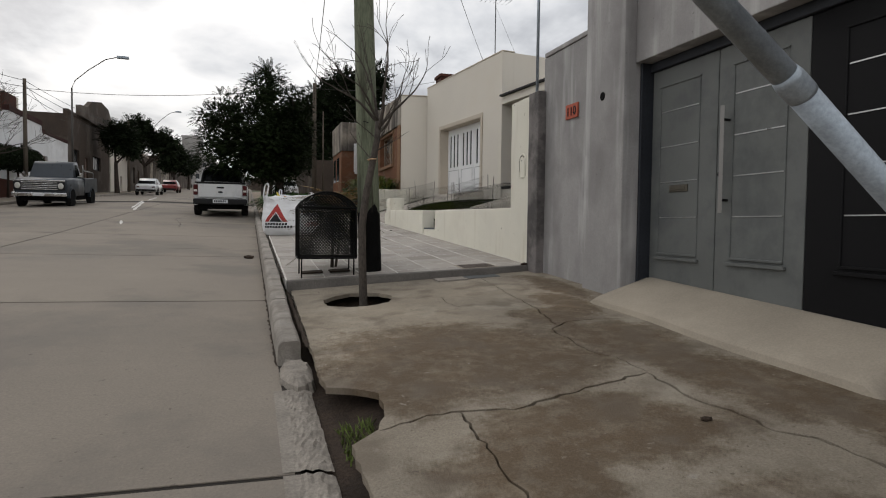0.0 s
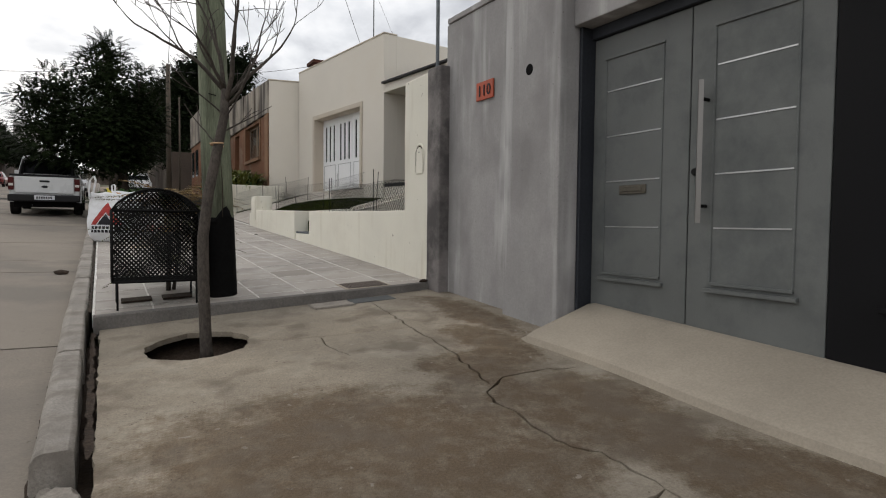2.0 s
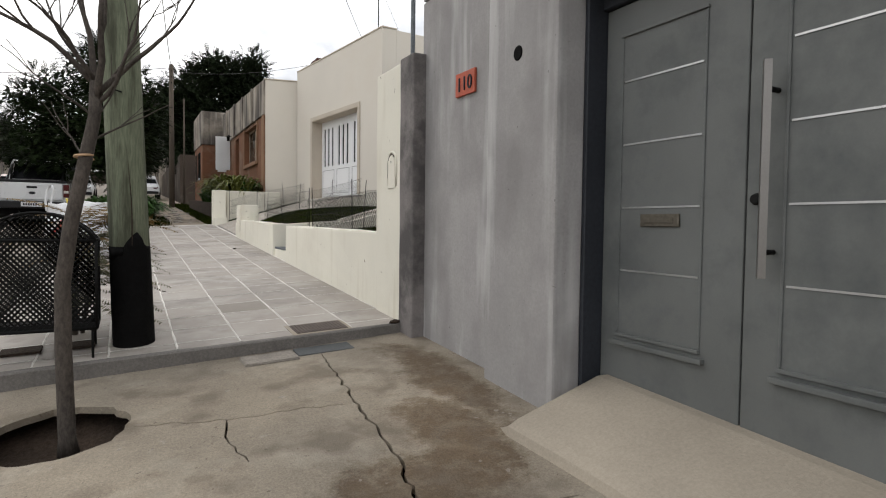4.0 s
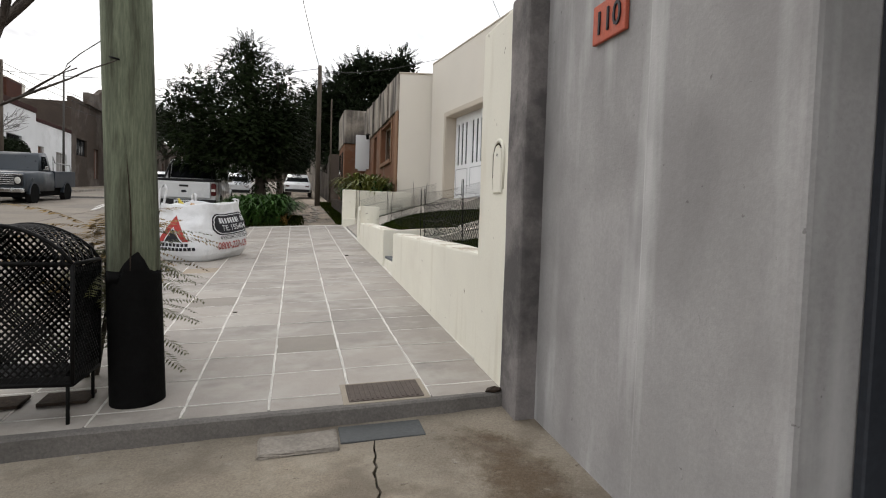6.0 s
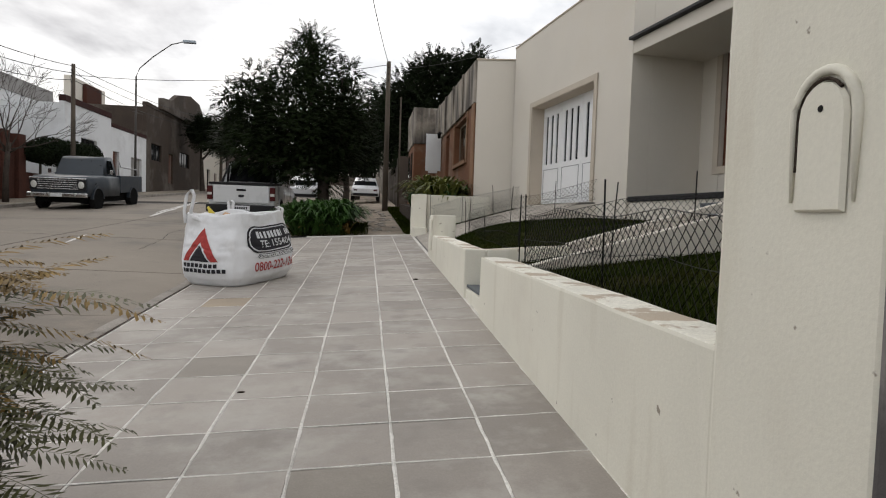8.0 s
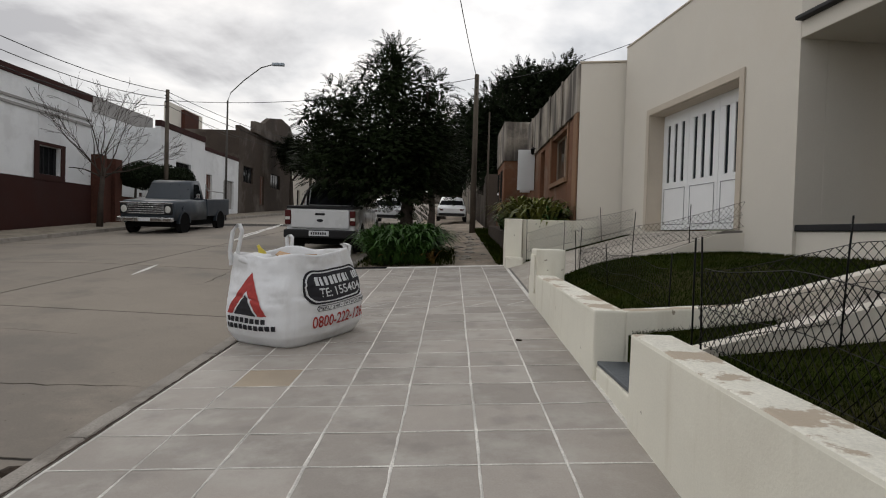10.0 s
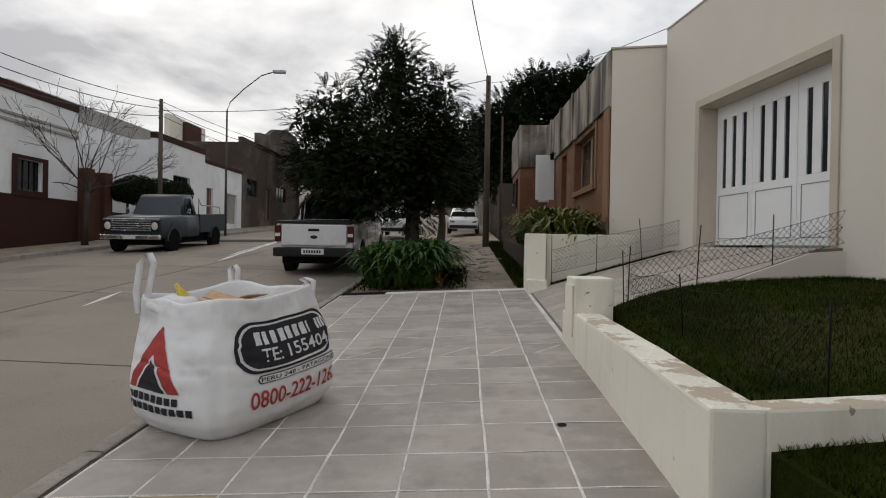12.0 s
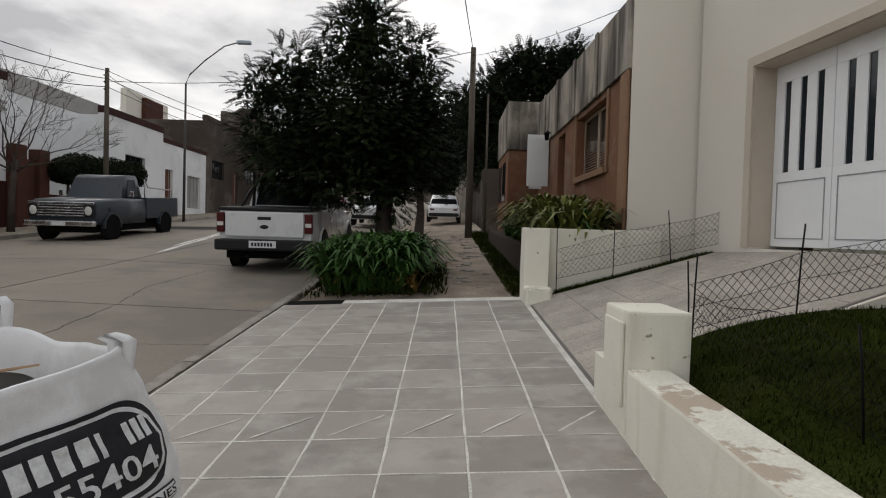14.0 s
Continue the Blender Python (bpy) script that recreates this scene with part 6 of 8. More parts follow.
def build_bin():
    b = thing("street_bin", "black iron street litter basket of diamond mesh on thin legs", "litter bin")
    x0, x1, y0, y1 = 0.66, 1.43, 8.08, 8.56
    zg = lambda x, y: tile_z(x, y)
    zb, zt = 1.07, 1.75
    for x in (x0 + 0.04, x1 - 0.03):
        for y in (y0 + 0.02, y1 - 0.02):
            bm = bmnew()
            tube(bm, [(x, y, zg(x, y) - 0.01), (x, y, zb + 0.1)], 0.011, 6)
            part("leg", bm, M["iron"], b)
    bm = bmnew()
    for p, q in (((x0, y0), (x1, y0)), ((x1, y0), (x1, y1)), ((x1, y1), (x0, y1)), ((x0, y1), (x0, y0))):
        for z in (zb, zt):
            tube(bm, [(*p, z), (*q, z)], 0.013, 6)
        tube(bm, [(*p, zb), (*p, zt)], 0.013, 6)
    box(bm, (x0, y0 - 0.004, zb - 0.015), (x1, y0 + 0.004, zb + 0.045))
    box(bm, (x1 - 0.004, y0, zb - 0.015), (x1 + 0.004, y1, zb + 0.045))
    for y in (y0, y1):
        tube(bm, [(x0 + (x1 - x0) * i / 14, y, zt + 0.21 * math.sin(math.pi * i / 14) ** 0.7) for i in range(15)], 0.012, 6)
    part("frame", bm, M["iron"], b)
    arch = lambda x, z: z < (zt - zb) + 0.21 * math.sin(math.pi * max(0.0, min(1.0, x / (x1 - x0)))) ** 0.7
    for y in (y0, y1):
        bm = bmnew()
        expanded_mesh(bm, Matrix.Translation((x0, y, zb)), x1 - x0, zt - zb + 0.21, inside=arch)
        part("mesh_panel", bm, M["iron"], b)
    for x in (x0, x1):
        bm = bmnew()
        expanded_mesh(bm, Matrix.Translation((x, y0, zb)) @ pose(0, 0, 0, 0, 0, 90), y1 - y0, zt - zb)
        part("mesh_panel", bm, M["iron"], b)
    bm = bmnew()
    for i in range(14):
        f0, f1 = i / 14, (i + 1) / 14
        for k in range(5):
            ya, yb = y0 + (y1 - y0) * k / 5, y0 + (y1 - y0) * (k + 1) / 5
            for (fa, fb) in ((f0, f1), (f1, f0)):
                tube(bm, [(x0 + (x1 - x0) * fa, ya, zt + 0.21 * math.sin(math.pi * fa) ** 0.7), (x0 + (x1 - x0) * fb, yb, zt + 0.21 * math.sin(math.pi * fb) ** 0.7)], 0.0045, 3, False)
    part("mesh_lid", bm, M["iron"], b, "arched mesh lid")
    bm = bmnew()
    box(bm, (x0 + 0.01, y0 + 0.01, zb + 0.002), (x1 - 0.01, y1 - 0.01, zb + 0.012))
    part("floor_plate", bm, M["iron"], b)
    for xa, xb in ((0.74, 1.02), (1.12, 1.40)):
        bm = bmnew()
        ya, yb = 8.42, 8.62
        vs = [(xa, ya), (xb, ya), (xb, yb), (xa, yb)]
        bm.faces.new([bm.verts.new((x, y, tile_z(x, y) + 0.004)) for x, y in vs])
        r = bmesh.ops.extrude_face_region(bm, geom=list(bm.faces))
        for v in r["geom"]:
            if isinstance(v, bmesh.types.BMVert):
                v.co.z += 0.02
        tagged(finish("planting_pit", bm, M["soil"]), "dark soil pit in the tiled pavement", "soil pit", kind="structure")


def frond(vs, fs, base, way, length, pairs, leaf_l, leaf_w, droop, rnd):
    """A feathered leaf: a drooping midrib with pairs of leaflets."""
    d = Vector(way).normalized()
    p = Vector(base)
    step = length / pairs
    for i in range(pairs):
        q = p + d * step
        d = (d + Vector((0, 0, -droop / pairs))).normalized()
        side = d.cross(Vector((0, 0, 1)))
        side = side.normalized() if side.length > 1e-3 else Vector((1, 0, 0))
        upv = side.cross(d)
        f = math.sin(math.pi * (0.12 + 0.83 * i / pairs)) ** 0.7
        for s in (1, -1):
            tip = p + (side * s * 0.93 + d * 0.35 - upv * rnd.uniform(0.0, 0.35)) * leaf_l * f
            mid = p.lerp(tip, 0.5)
            w = d * leaf_w * 0.5
            n = len(vs)
            vs += [p, mid + w, tip, mid - w]
            fs.append((n, n + 1, n + 2, n + 3))
        n = len(vs)
        vs += [p - side * leaf_w * 0.12, p + side * leaf_w * 0.12, q + side * leaf_w * 0.08, q - side * leaf_w * 0.08]
        fs.append((n, n + 1, n + 2, n + 3))
        p = q


def build_fern_tree():
    t = thing("sapling", "feathery sapling with green and yellowing fronds behind the bin", "plant")
    bm = bmnew()
    c = Vector((1.22, 9.0, tile_z(1.22, 9.0)))
    tube(bm, [c - Vector((0, 0, 0.05)), c + Vector((0.01, 0.0, 0.5)), c + Vector((0.03, 0.02, 0.95))], [0.028, 0.024, 0.018], 8)
    tube(bm, [c + Vector((0.05, 0.03, -0.05)), c + Vector((0.12, 0.05, 0.45)), c + Vector((0.1, 0.1, 0.9))], [0.02, 0.017, 0.012], 8)
    part("stem", bm, M["bark"], t)
    rnd = random.Random(9)
    for nm, mat, count, z0, z1, dr in (("green_fronds", "frond", 58, 0.3, 0.9, 0.8), ("yellow_fronds", "frond_brown", 32, 0.65, 1.1, 0.55)):
        vs, fs = [], []
        for k in range(count):
            a = rnd.uniform(0, 6.283)
            if k % 3 == 0:
                a = rnd.uniform(-0.5, 0.7)
            frond(vs, fs, c + Vector((0.03, 0.02, rnd.uniform(z0, z1))), (math.cos(a), math.sin(a), rnd.uniform(-0.05, 0.7)), rnd.uniform(0.45, 0.9), 32, 0.105, 0.015, dr, rnd)
        raw(nm, vs, fs, M[mat], t, "yellowing fronds" if mat == "frond_brown" else "")


def build_lids():
    l = thing("meter_cover", "reddish ribbed meter lid set in the tiles", "meter cover")
    m = Matrix(((1, 0, 0, 2.97), (0, 1, 0, 8.0), (0.05, 0.058, 1, tile_z(2.97, 8.0) + 0.001), (0, 0, 0, 1)))
    bm = bmnew()
    box(bm, (-0.02, 0, -0.03), (0.53, 0.375, 0.003), m)
    part("frame", bm, M["cement"], l)
    bm = bmnew()
    box(bm, (0.015, 0.03, 0.0035), (0.495, 0.345, 0.009), m, 0.003, 1)
    part("lid", bm, M["lid_red"], l)
    for i in range(14):
        bm = bmnew()
        box(bm, (0.03 + 0.032 * i, 0.045, 0.0092), (0.045 + 0.032 * i, 0.33, 0.014), m)
        part("rib", bm, M["lid_red"], l)
    g = thing("valve_cover", "worn grey steel lid in the old pavement", "meter cover")
    m = Matrix(((1, 0, 0, 2.91), (0, 1, 0, 7.66), (0.05, 0.058, 1, slab_z(2.91, 7.66) + 0.002), (0, 0, 0, 1)))
    bm = bmnew()
    box(bm, (0, 0, -0.02), (0.49, 0.225, 0.006), m, 0.004, 1)
    part("lid", bm, M["lid_grey"], g)
    bm = bmnew()
    box(bm, (-0.45, -0.08, -0.03), (-0.01, 0.19, 0.012), m, 0.02, 2)
    rough_up(bm, 0.006, 4)
    tagged(finish("mortar_patch", bm, M["rubble"]), "pale mortar patch at the step", "mortar", kind="structure")
    # drain mouth: not cut open, its dark inside is a thin black plate
    bm = bmnew()
    m2 = Matrix(((1, 0, 0, 0.92), (0, 1, 0, 22.62), (0.05, 0.058, 1, tile_z(0.92, 22.62) + 0.006), (0, 0, 0, 1)))
    box(bm, (-0.42, -0.16, -0.02), (0.42, 0.16, 0.0), m2)
    tagged(finish("drain_opening", bm, M["tar"]), "black plate for the shaded drain opening at the end of the tiles", "drain", kind="structure")
    # small leavings
    rnd = random.Random(12)
    for k, (x, y) in enumerate(((0.02, 12.75), (2.05, 10.9), (3.55, 15.3), (3.92, 8.0), (2.45, 2.55))):
        bm = bmnew()
        s = (0.09, 0.018, 0.03, 0.045, 0.03)[k]
        bmesh.ops.create_icosphere(bm, subdivisions=1, radius=s)
        for v in bm.verts:
            v.co = Vector((v.co.x * 1.4, v.co.y, v.co.z * 0.5)) * rnd.uniform(0.7, 1.2)
        f = road_z if x < 0.2 else (slab_z if y < 7.9 else tile_z)
        for v in bm.verts:
            v.co += Vector((x, y, f(x, y) + s * 0.3))
        tagged(finish("pebble", bm, M["soil"]), "small dark clod on the ground", "pebble", group="clods on the ground")


# ---- bulk bag ----
BAG = [(0.35, 15.53), (1.19, 15.04), (1.76, 16.06), (0.92, 16.55)]


def bag_at(side, f, v, off=0.0):
    """Point of the bag's wall: side 0..3, f along it, v up it."""
    a, b = Vector((*BAG[side], 0)), Vector((*BAG[(side + 1) % 4], 0))
    cen = sum((Vector((*p, 0)) for p in BAG), Vector()) / 4
    u = (b - a).normalized()
    n = Vector((u.y, -u.x, 0))
    f2 = min(1, max(0, f))
    p = a.lerp(b, f2)
    bulge = (0.075 * math.sin(math.pi * min(1, v * 1.15 + 0.08)) + 0.015) * math.sin(math.pi * f2) ** 0.6
    corner = 0.06 * (abs(2 * f2 - 1) ** 7)
    p = p + n * bulge - (p - cen).normalized() * corner
    tight = 1.0 - 0.08 * max(0, 0.12 - v) / 0.12 + 0.075 * math.sin(math.pi * min(1, max(0, v)) ** 0.75) - 0.01 * v
    p = cen + (p - cen) * tight
    wr = 0.016 * noise.noise((side * 7 + f2 * 3.5, v * 7.0, 1.0)) - 0.012 * math.exp(-((v - 0.52 - 0.03 * math.sin(f2 * 5 + side)) / 0.012) ** 2) + 0.010 * abs(noise.noise((side * 7 + f2 * 2.2, v * 20, 8.0))) * max(0.0, 0.45 - abs(v - 0.75)) * 2 + 0.007 * noise.noise((side * 7 + f2 * 12, v * 16, 5.0))
    if 0.05 < v:
        p += n * wr
    top = 0.985 - 0.04 * math.sin(math.pi * f2) ** 1.2 + 0.02 * noise.noise((side * 3 + f2 * 4, 0, 9))
    # the upper part is drawn in on the far side
    pull = (Vector((*BAG[1], 0)) - Vector((*BAG[2], 0))).normalized() * (0.20 * v ** 2 * max(0.0, min(1.0, (p - Vector((*BAG[1], 0))).dot((Vector((*BAG[2], 0)) - Vector((*BAG[1], 0))).normalized()))))
    p = p + pull
    z = tile_z(p.x, p.y) + 0.004 + top * v
    return p + n * off + Vector((0, 0, z))


def bag_patch(parent, name, side, f0, f1, v0, v1, off, mat, shape=None, label=""):
    """A printed field that lies on the bag's wall; shape bounds it."""
    bm = bmnew()
    n, m = 44, 26
    grid = {}
    for i in range(n + 1):
        for j in range(m + 1):
            a, b = i / n, j / m
            if shape:
                lo, hi = shape(a)
                b = lo + (hi - lo) * b
            grid[i, j] = bm.verts.new(bag_at(side, f0 + (f1 - f0) * a, v0 + (v1 - v0) * b, off))
    for i in range(n):
        for j in range(m):
            f = bm.faces.new((grid[i, j], grid[i + 1, j], grid[i + 1, j + 1], grid[i, j + 1]))
            f.smooth = True
    return part(name, bm, mat, parent, label)


def bag_text(parent, body, side, f0, f1, v0, v1, off, mat, name):
    cu = bpy.data.curves.new("lettering", "FONT")
    cu.body, cu.size, cu.resolution_u = body, 1.0, 3
    cu.offset = 0.012
    tmp = new("lettering", cu)
    me = bpy.data.meshes.new_from_object(tmp.evaluated_get(bpy.context.evaluated_depsgraph_get()))
    bpy.data.objects.remove(tmp)
    bm = bmnew()
    bm.from_mesh(me)
    bmesh.ops.subdivide_edges(bm, edges=list(bm.edges), cuts=1)
    bmesh.ops.triangulate(bm, faces=list(bm.faces))
    xs, ys = [v.co.x for v in bm.verts], [v.co.y for v in bm.verts]
    x0, x1, y0, y1 = min(xs), max(xs), min(ys), max(ys)
    for v in bm.verts:
        v.co = bag_at(side, f0 + (f1 - f0) * (v.co.x - x0) / (x1 - x0), v0 + (v1 - v0) * (v.co.y - y0) / (y1 - y0), off)
    part(name, bm, mat, parent)


def oval(r):
    def shape(a):
        e = min(a, 1 - a) / r
        h = 1.0 if e >= 1 else math.sqrt(max(0.0, 1 - (1 - e) ** 2))
        return 0.5 - 0.5 * h, 0.5 + 0.5 * h
    return shape


def build_bag():
    b = thing("bulk_bag", "white woven bulk bag full of rubble with printed sides", "bulk bag")
    bm = bmnew()
    n, m = 34, 40
    rings = []
    for j in range(m + 1):
        ring = []
        for s in range(4):
            for i in range(n):
                ring.append(bm.verts.new(bag_at(s, i / n, j / m)))
        rings.append(ring)
    cen = sum((Vector((*p, 0)) for p in BAG), Vector()) / 4
    # turned-in lip
    for k, (q, dz) in enumerate(((0.975, 0.004), (0.955, -0.02), (0.94, -0.09), (0.93, -0.2))):
        rings.append([bm.verts.new(Vector((cen.x + (v.co.x - cen.x) * q, cen.y + (v.co.y - cen.y) * q, v.co.z + dz))) for v in rings[m]])
    for a, c in zip(rings, rings[1:]):
        for k in range(4 * n):
            bm.faces.new((a[k], a[(k + 1) % (4 * n)], c[(k + 1) % (4 * n)], c[k])).smooth = True
    bm.faces.new(rings[0][::-1])
    part("sack", bm, M["bag"], b)
    bm = bmnew()
    g = 26
    ux, uy = Vector((*BAG[1], 0)) - Vector((*BAG[0], 0)), Vector((*BAG[3], 0)) - Vector((*BAG[0], 0))
    o = Vector((*BAG[0], 0))
    grid = [[bm.verts.new(o + ux * (0.05 + 0.9 * i / g) + uy * (0.05 + 0.9 * j / g) + Vector((0, 0, 2.02 + 0.05 * noise.noise((i * 0.3, j * 0.3, 0)) + 0.03 * noise.noise((i, j, 2)) - 0.1 * ((i / g - 0.5) ** 2 + (j / g - 0.5) ** 2)))) for i in range(g + 1)] for j in range(g + 1)]
    for j in range(g):
        for i in range(g):
            bm.faces.new((grid[j][i], grid[j][i + 1], grid[j + 1][i + 1], grid[j + 1][i]))
    part("rubble", bm, M["cement"], b, "rubble filling")
    for s in range(4):
        p = bag_at(s, 0.03, 1.0)
        out = (Vector((p.x, p.y, 0)) - cen).normalized()
        if s == 1:
            continue
        along, out = Vector((0.96, 0.28, 0)), Vector((-0.28, 0.96, 0))
        h = (0.32, 0.0, 0.05, 0.14)[s]
        lean = Vector((0.05, 0, 0)) * (1, 0, -1, 0)[s]
        w = (0.06, 0.1, 0.04, 0.04)[s]
        bm = bmnew()
        pts = [p - Vector((0, 0, 0.14)) - along * w * 0.4 + out * 0.006, p - along * w * 0.7 + Vector((0, 0, 0.02)), p - along * w * 0.8 + lean * 0.7 + Vector((0, 0, h * 0.75)), p + lean + Vector((0, 0, h)), p + along * w * 0.8 + lean * 0.7 + Vector((0, 0, h * 0.75)), p + along * w * 0.7 + Vector((0, 0, 0.02)), p - Vector((0, 0, 0.14)) + along * w * 0.4 + out * 0.006]
        flat, thin = Vector((0.017, 0.018, 0.003)), Vector((0.003, -0.003, 0.002))
        vs = []
        for q in pts:
            vs.append((bm.verts.new(q - flat), bm.verts.new(q + flat), bm.verts.new(q + flat + thin), bm.verts.new(q - flat + thin)))
        for a, c in zip(vs, vs[1:]):
            for k in range(4):
                bm.faces.new((a[k], a[(k + 1) % 4], c[(k + 1) % 4], c[k])).smooth = True
        part("lifting_loop", bm, M["bag"], b, "white webbing loop")
    # right wall print
    bag_patch(b, "black_oval", 1, 0.10, 0.985, 0.455, 0.83, 0.007, M["print_black"], oval(0.17))
    bag_patch(b, "oval_line", 1, 0.125, 0.96, 0.475, 0.81, 0.010, M["print_white"], oval(0.17))
    bag_patch(b, "oval_field", 1, 0.142, 0.943, 0.49, 0.796, 0.013, M["print_black"], oval(0.17))
    for k in range(8):
        f = 0.255 + 0.067 * k
        bag_patch(b, "name_mark", 1, f, f + (0.05, 0.036, 0.04, 0.05, 0.043, 0.046, 0.05, 0.018)[k], 0.66, 0.755, 0.016, M["print_white"])
    for k in range(3):
        f = 0.82 + 0.034 * k
        bag_patch(b, "name_mark", 1, f, f + 0.024, 0.665, 0.75, 0.016, M["print_white"])
    bag_text(b, "TE:", 1, 0.29, 0.44, 0.53, 0.63, 0.016, M["print_white"], "phone_mark")
    bag_text(b, "155404", 1, 0.50, 0.90, 0.53, 0.63, 0.016, M["print_white"], "phone_line")
    bag_patch(b, "address_frame", 1, 0.245, 0.97, 0.375, 0.44, 0.007, M["print_black"], oval(0.03))
    bag_patch(b, "address_field", 1, 0.252, 0.963, 0.382, 0.433, 0.010, M["bag"], oval(0.03))
    bag_text(b, "PERU 248 - PATAGONES", 1, 0.265, 0.95, 0.39, 0.425, 0.013, M["print_black"], "address_line")
    bag_text(b, "0800-222-1260", 1, 0.20, 0.965, 0.19, 0.325, 0.008, M["print_red"], "phone_number")
    # left wall print: a red mark with a black peak, bars for the maker's name
    tri = lambda a: (0.0, 1 - abs(2 * a - 1))
    bag_patch(b, "red_mark", 0, 0.14, 0.74, 0.36, 0.82, 0.007, M["print_red"], tri)
    bag_patch(b, "white_mark", 0, 0.25, 0.63, 0.36, 0.62, 0.010, M["print_white"], tri)
    bag_patch(b, "black_mark", 0, 0.275, 0.605, 0.36, 0.585, 0.013, M["print_black"], tri)
    for row, cnt, v0 in ((0, 8, 0.275), (1, 10, 0.20)):
        for k in range(cnt):
            f = (0.13 if row else 0.15) + 0.074 * k
            bag_patch(b, "name_mark", 0, f, f + 0.056, v0, v0 + 0.055, 0.008, M["print_black"])
    # what lies on top
    c = thing("cardboard_pieces", "torn brown cardboard lying on the rubble", "cardboard")
    rnd = random.Random(31)
    for k in range(7):
        bm = bmnew()
        p = o + ux * rnd.uniform(0.35, 0.8) + uy * rnd.uniform(0.25, 0.85)
        box(bm, (-0.14, -0.1, -0.004), (0.14, 0.1, 0.004), pose(p.x, p.y, 2.10 + 0.012 * k, rnd.uniform(-14, 14), rnd.uniform(-14, 14), rnd.uniform(0, 180)))
        part("board", bm, M["card"], c)
    y = thing("plastic_bottle", "yellow plastic bottle end sticking out of the bag", "bottle")
    bm = bmnew()
    spin(bm, [(0, 0), (0.035, 0.0), (0.045, 0.02), (0.042, 0.14), (0.02, 0.2), (0.016, 0.24), (0, 0.24)], 14, pose(0.78, 15.55, 2.08, 18, -24, 0))
    part("body", bm, M["yellow"], y)
    w = thing("rubble_sack", "crumpled white plastic sack lying in the bulk bag", "sack")
    bm = bmnew()
    bmesh.ops.create_icosphere(bm, subdivisions=3, radius=0.16)
    for v in bm.verts:
        v.co = v.co * (1 + 0.4 * noise.noise(v.co * 9)) * 1.0
        v.co = Vector((v.co.x * 1.3 + 0.70, v.co.y + 15.50, v.co.z * 0.7 + 2.09))
    part("body", bm, M["bag"], w, "", True)


# ---- vehicles ----
def wheel(parent, x, y, r, w, rim):
    bm = bmnew()
    disc_wheel(bm, (x, y, r), r, w, "x", 30, r * 0.55)
    t = part("wheel", bm, M["rubber"], parent)
    bm = bmnew()
    s = 1 if x > 0 else -1
    spin(bm, [(0, 0.0), (r * 0.15, 0.01), (r * 0.3, -0.02), (r * 0.5, -0.03), (r * 0.58, 0.0), (r * 0.6, -0.04), (r * 0.6, -w * 0.6)], 24, Matrix.Translation((x + s * w * 0.42, y, r)) @ pose(0, 0, 0, 0, 90 * s, 0))
    part("rim", bm, rim, t)


def loft(bm, sections, close=True):
    """Skins closed outlines of equal length."""
    rings = [[bm.verts.new(p) for p in s] for s in sections]
    n = len(rings[0])
    for a, b in zip(rings, rings[1:]):
        for k in range(n):
            bm.faces.new((a[k], a[(k + 1) % n], b[(k + 1) % n], b[k])).smooth = True
    if close:
        bm.faces.new(rings[0][::-1])
        bm.faces.new(rings[-1])


def section(y, half, z0, z1, r=0.06, tuck=0.0):
    """A rounded body outline across the car at y."""
    out = []
    pts = [(half - tuck, z0), (half, z0 + (z1 - z0) * 0.45), (half - 0.02, z1 - r), (half - r, z1)]
    for x, z in pts:
        out.append((x, y, z))
    for x, z in reversed(pts):
        out.append((-x, y, z))
    return out


def arch_trim(parent, x, y, r, mat):
    bm = bmnew()
    s = 1 if x > 0 else -1
    a = [(y + (r + 0.09) * math.cos(t), r + (r + 0.09) * math.sin(t)) for t in (math.pi * i / 16 for i in range(17))]
    c = [(y + (r + 0.03) * math.cos(t), r + (r + 0.03) * math.sin(t)) for t in (math.pi * i / 16 for i in range(17))]
    for p, q, p2, q2 in zip(a, a[1:], c, c[1:]):
        bm.faces.new([bm.verts.new((x + s * 0.025, *k)) for k in (p, q, q2, p2)])
        bm.faces.new([bm.verts.new(k) for k in ((x + s * 0.025, *p), (x + s * 0.025, *q), (x - s * 0.05, *q), (x - s * 0.05, *p))])
        bm.faces.new([bm.verts.new(k) for k in ((x + s * 0.025, *p2), (x + s * 0.025, *q2), (x - s * 0.12, *q2), (x - s * 0.12, *p2))])
    part("wheel_arch", bm, mat, parent)


def wheel_well(parent, x, y, r):
    bm = bmnew()
    s = 1 if x > 0 else -1
    # No hollow is cut: a flat black disc paints the wheel well's shade.
    spin(bm, [(0, 0), (r + 0.035, 0), (r + 0.035, 0.012)], 26, Matrix.Translation((x + s * 0.006, y, r)) @ pose(0, 0, 0, 0, 90 * s, 0))
    part("wheel_well", bm, M["tar"], parent, "flat black disc for the shade in the wheel well")


def pane_quad(parent, pts, mat=None, name="pane", grow=0.0):
    bm = bmnew()
    vs = [bm.verts.new(p) for p in pts]
    bm.faces.new(vs)
    r = bmesh.ops.extrude_face_region(bm, geom=list(bm.faces))
    c = sum((Vector(p) for p in pts), Vector()) / len(pts)
    n = (Vector(pts[1]) - Vector(pts[0])).cross(Vector(pts[2]) - Vector(pts[0])).normalized()
    for v in r["geom"]:
        if isinstance(v, bmesh.types.BMVert):
            v.co += n * 0.008
    return part(name, bm, mat or M["car_glass"], parent)


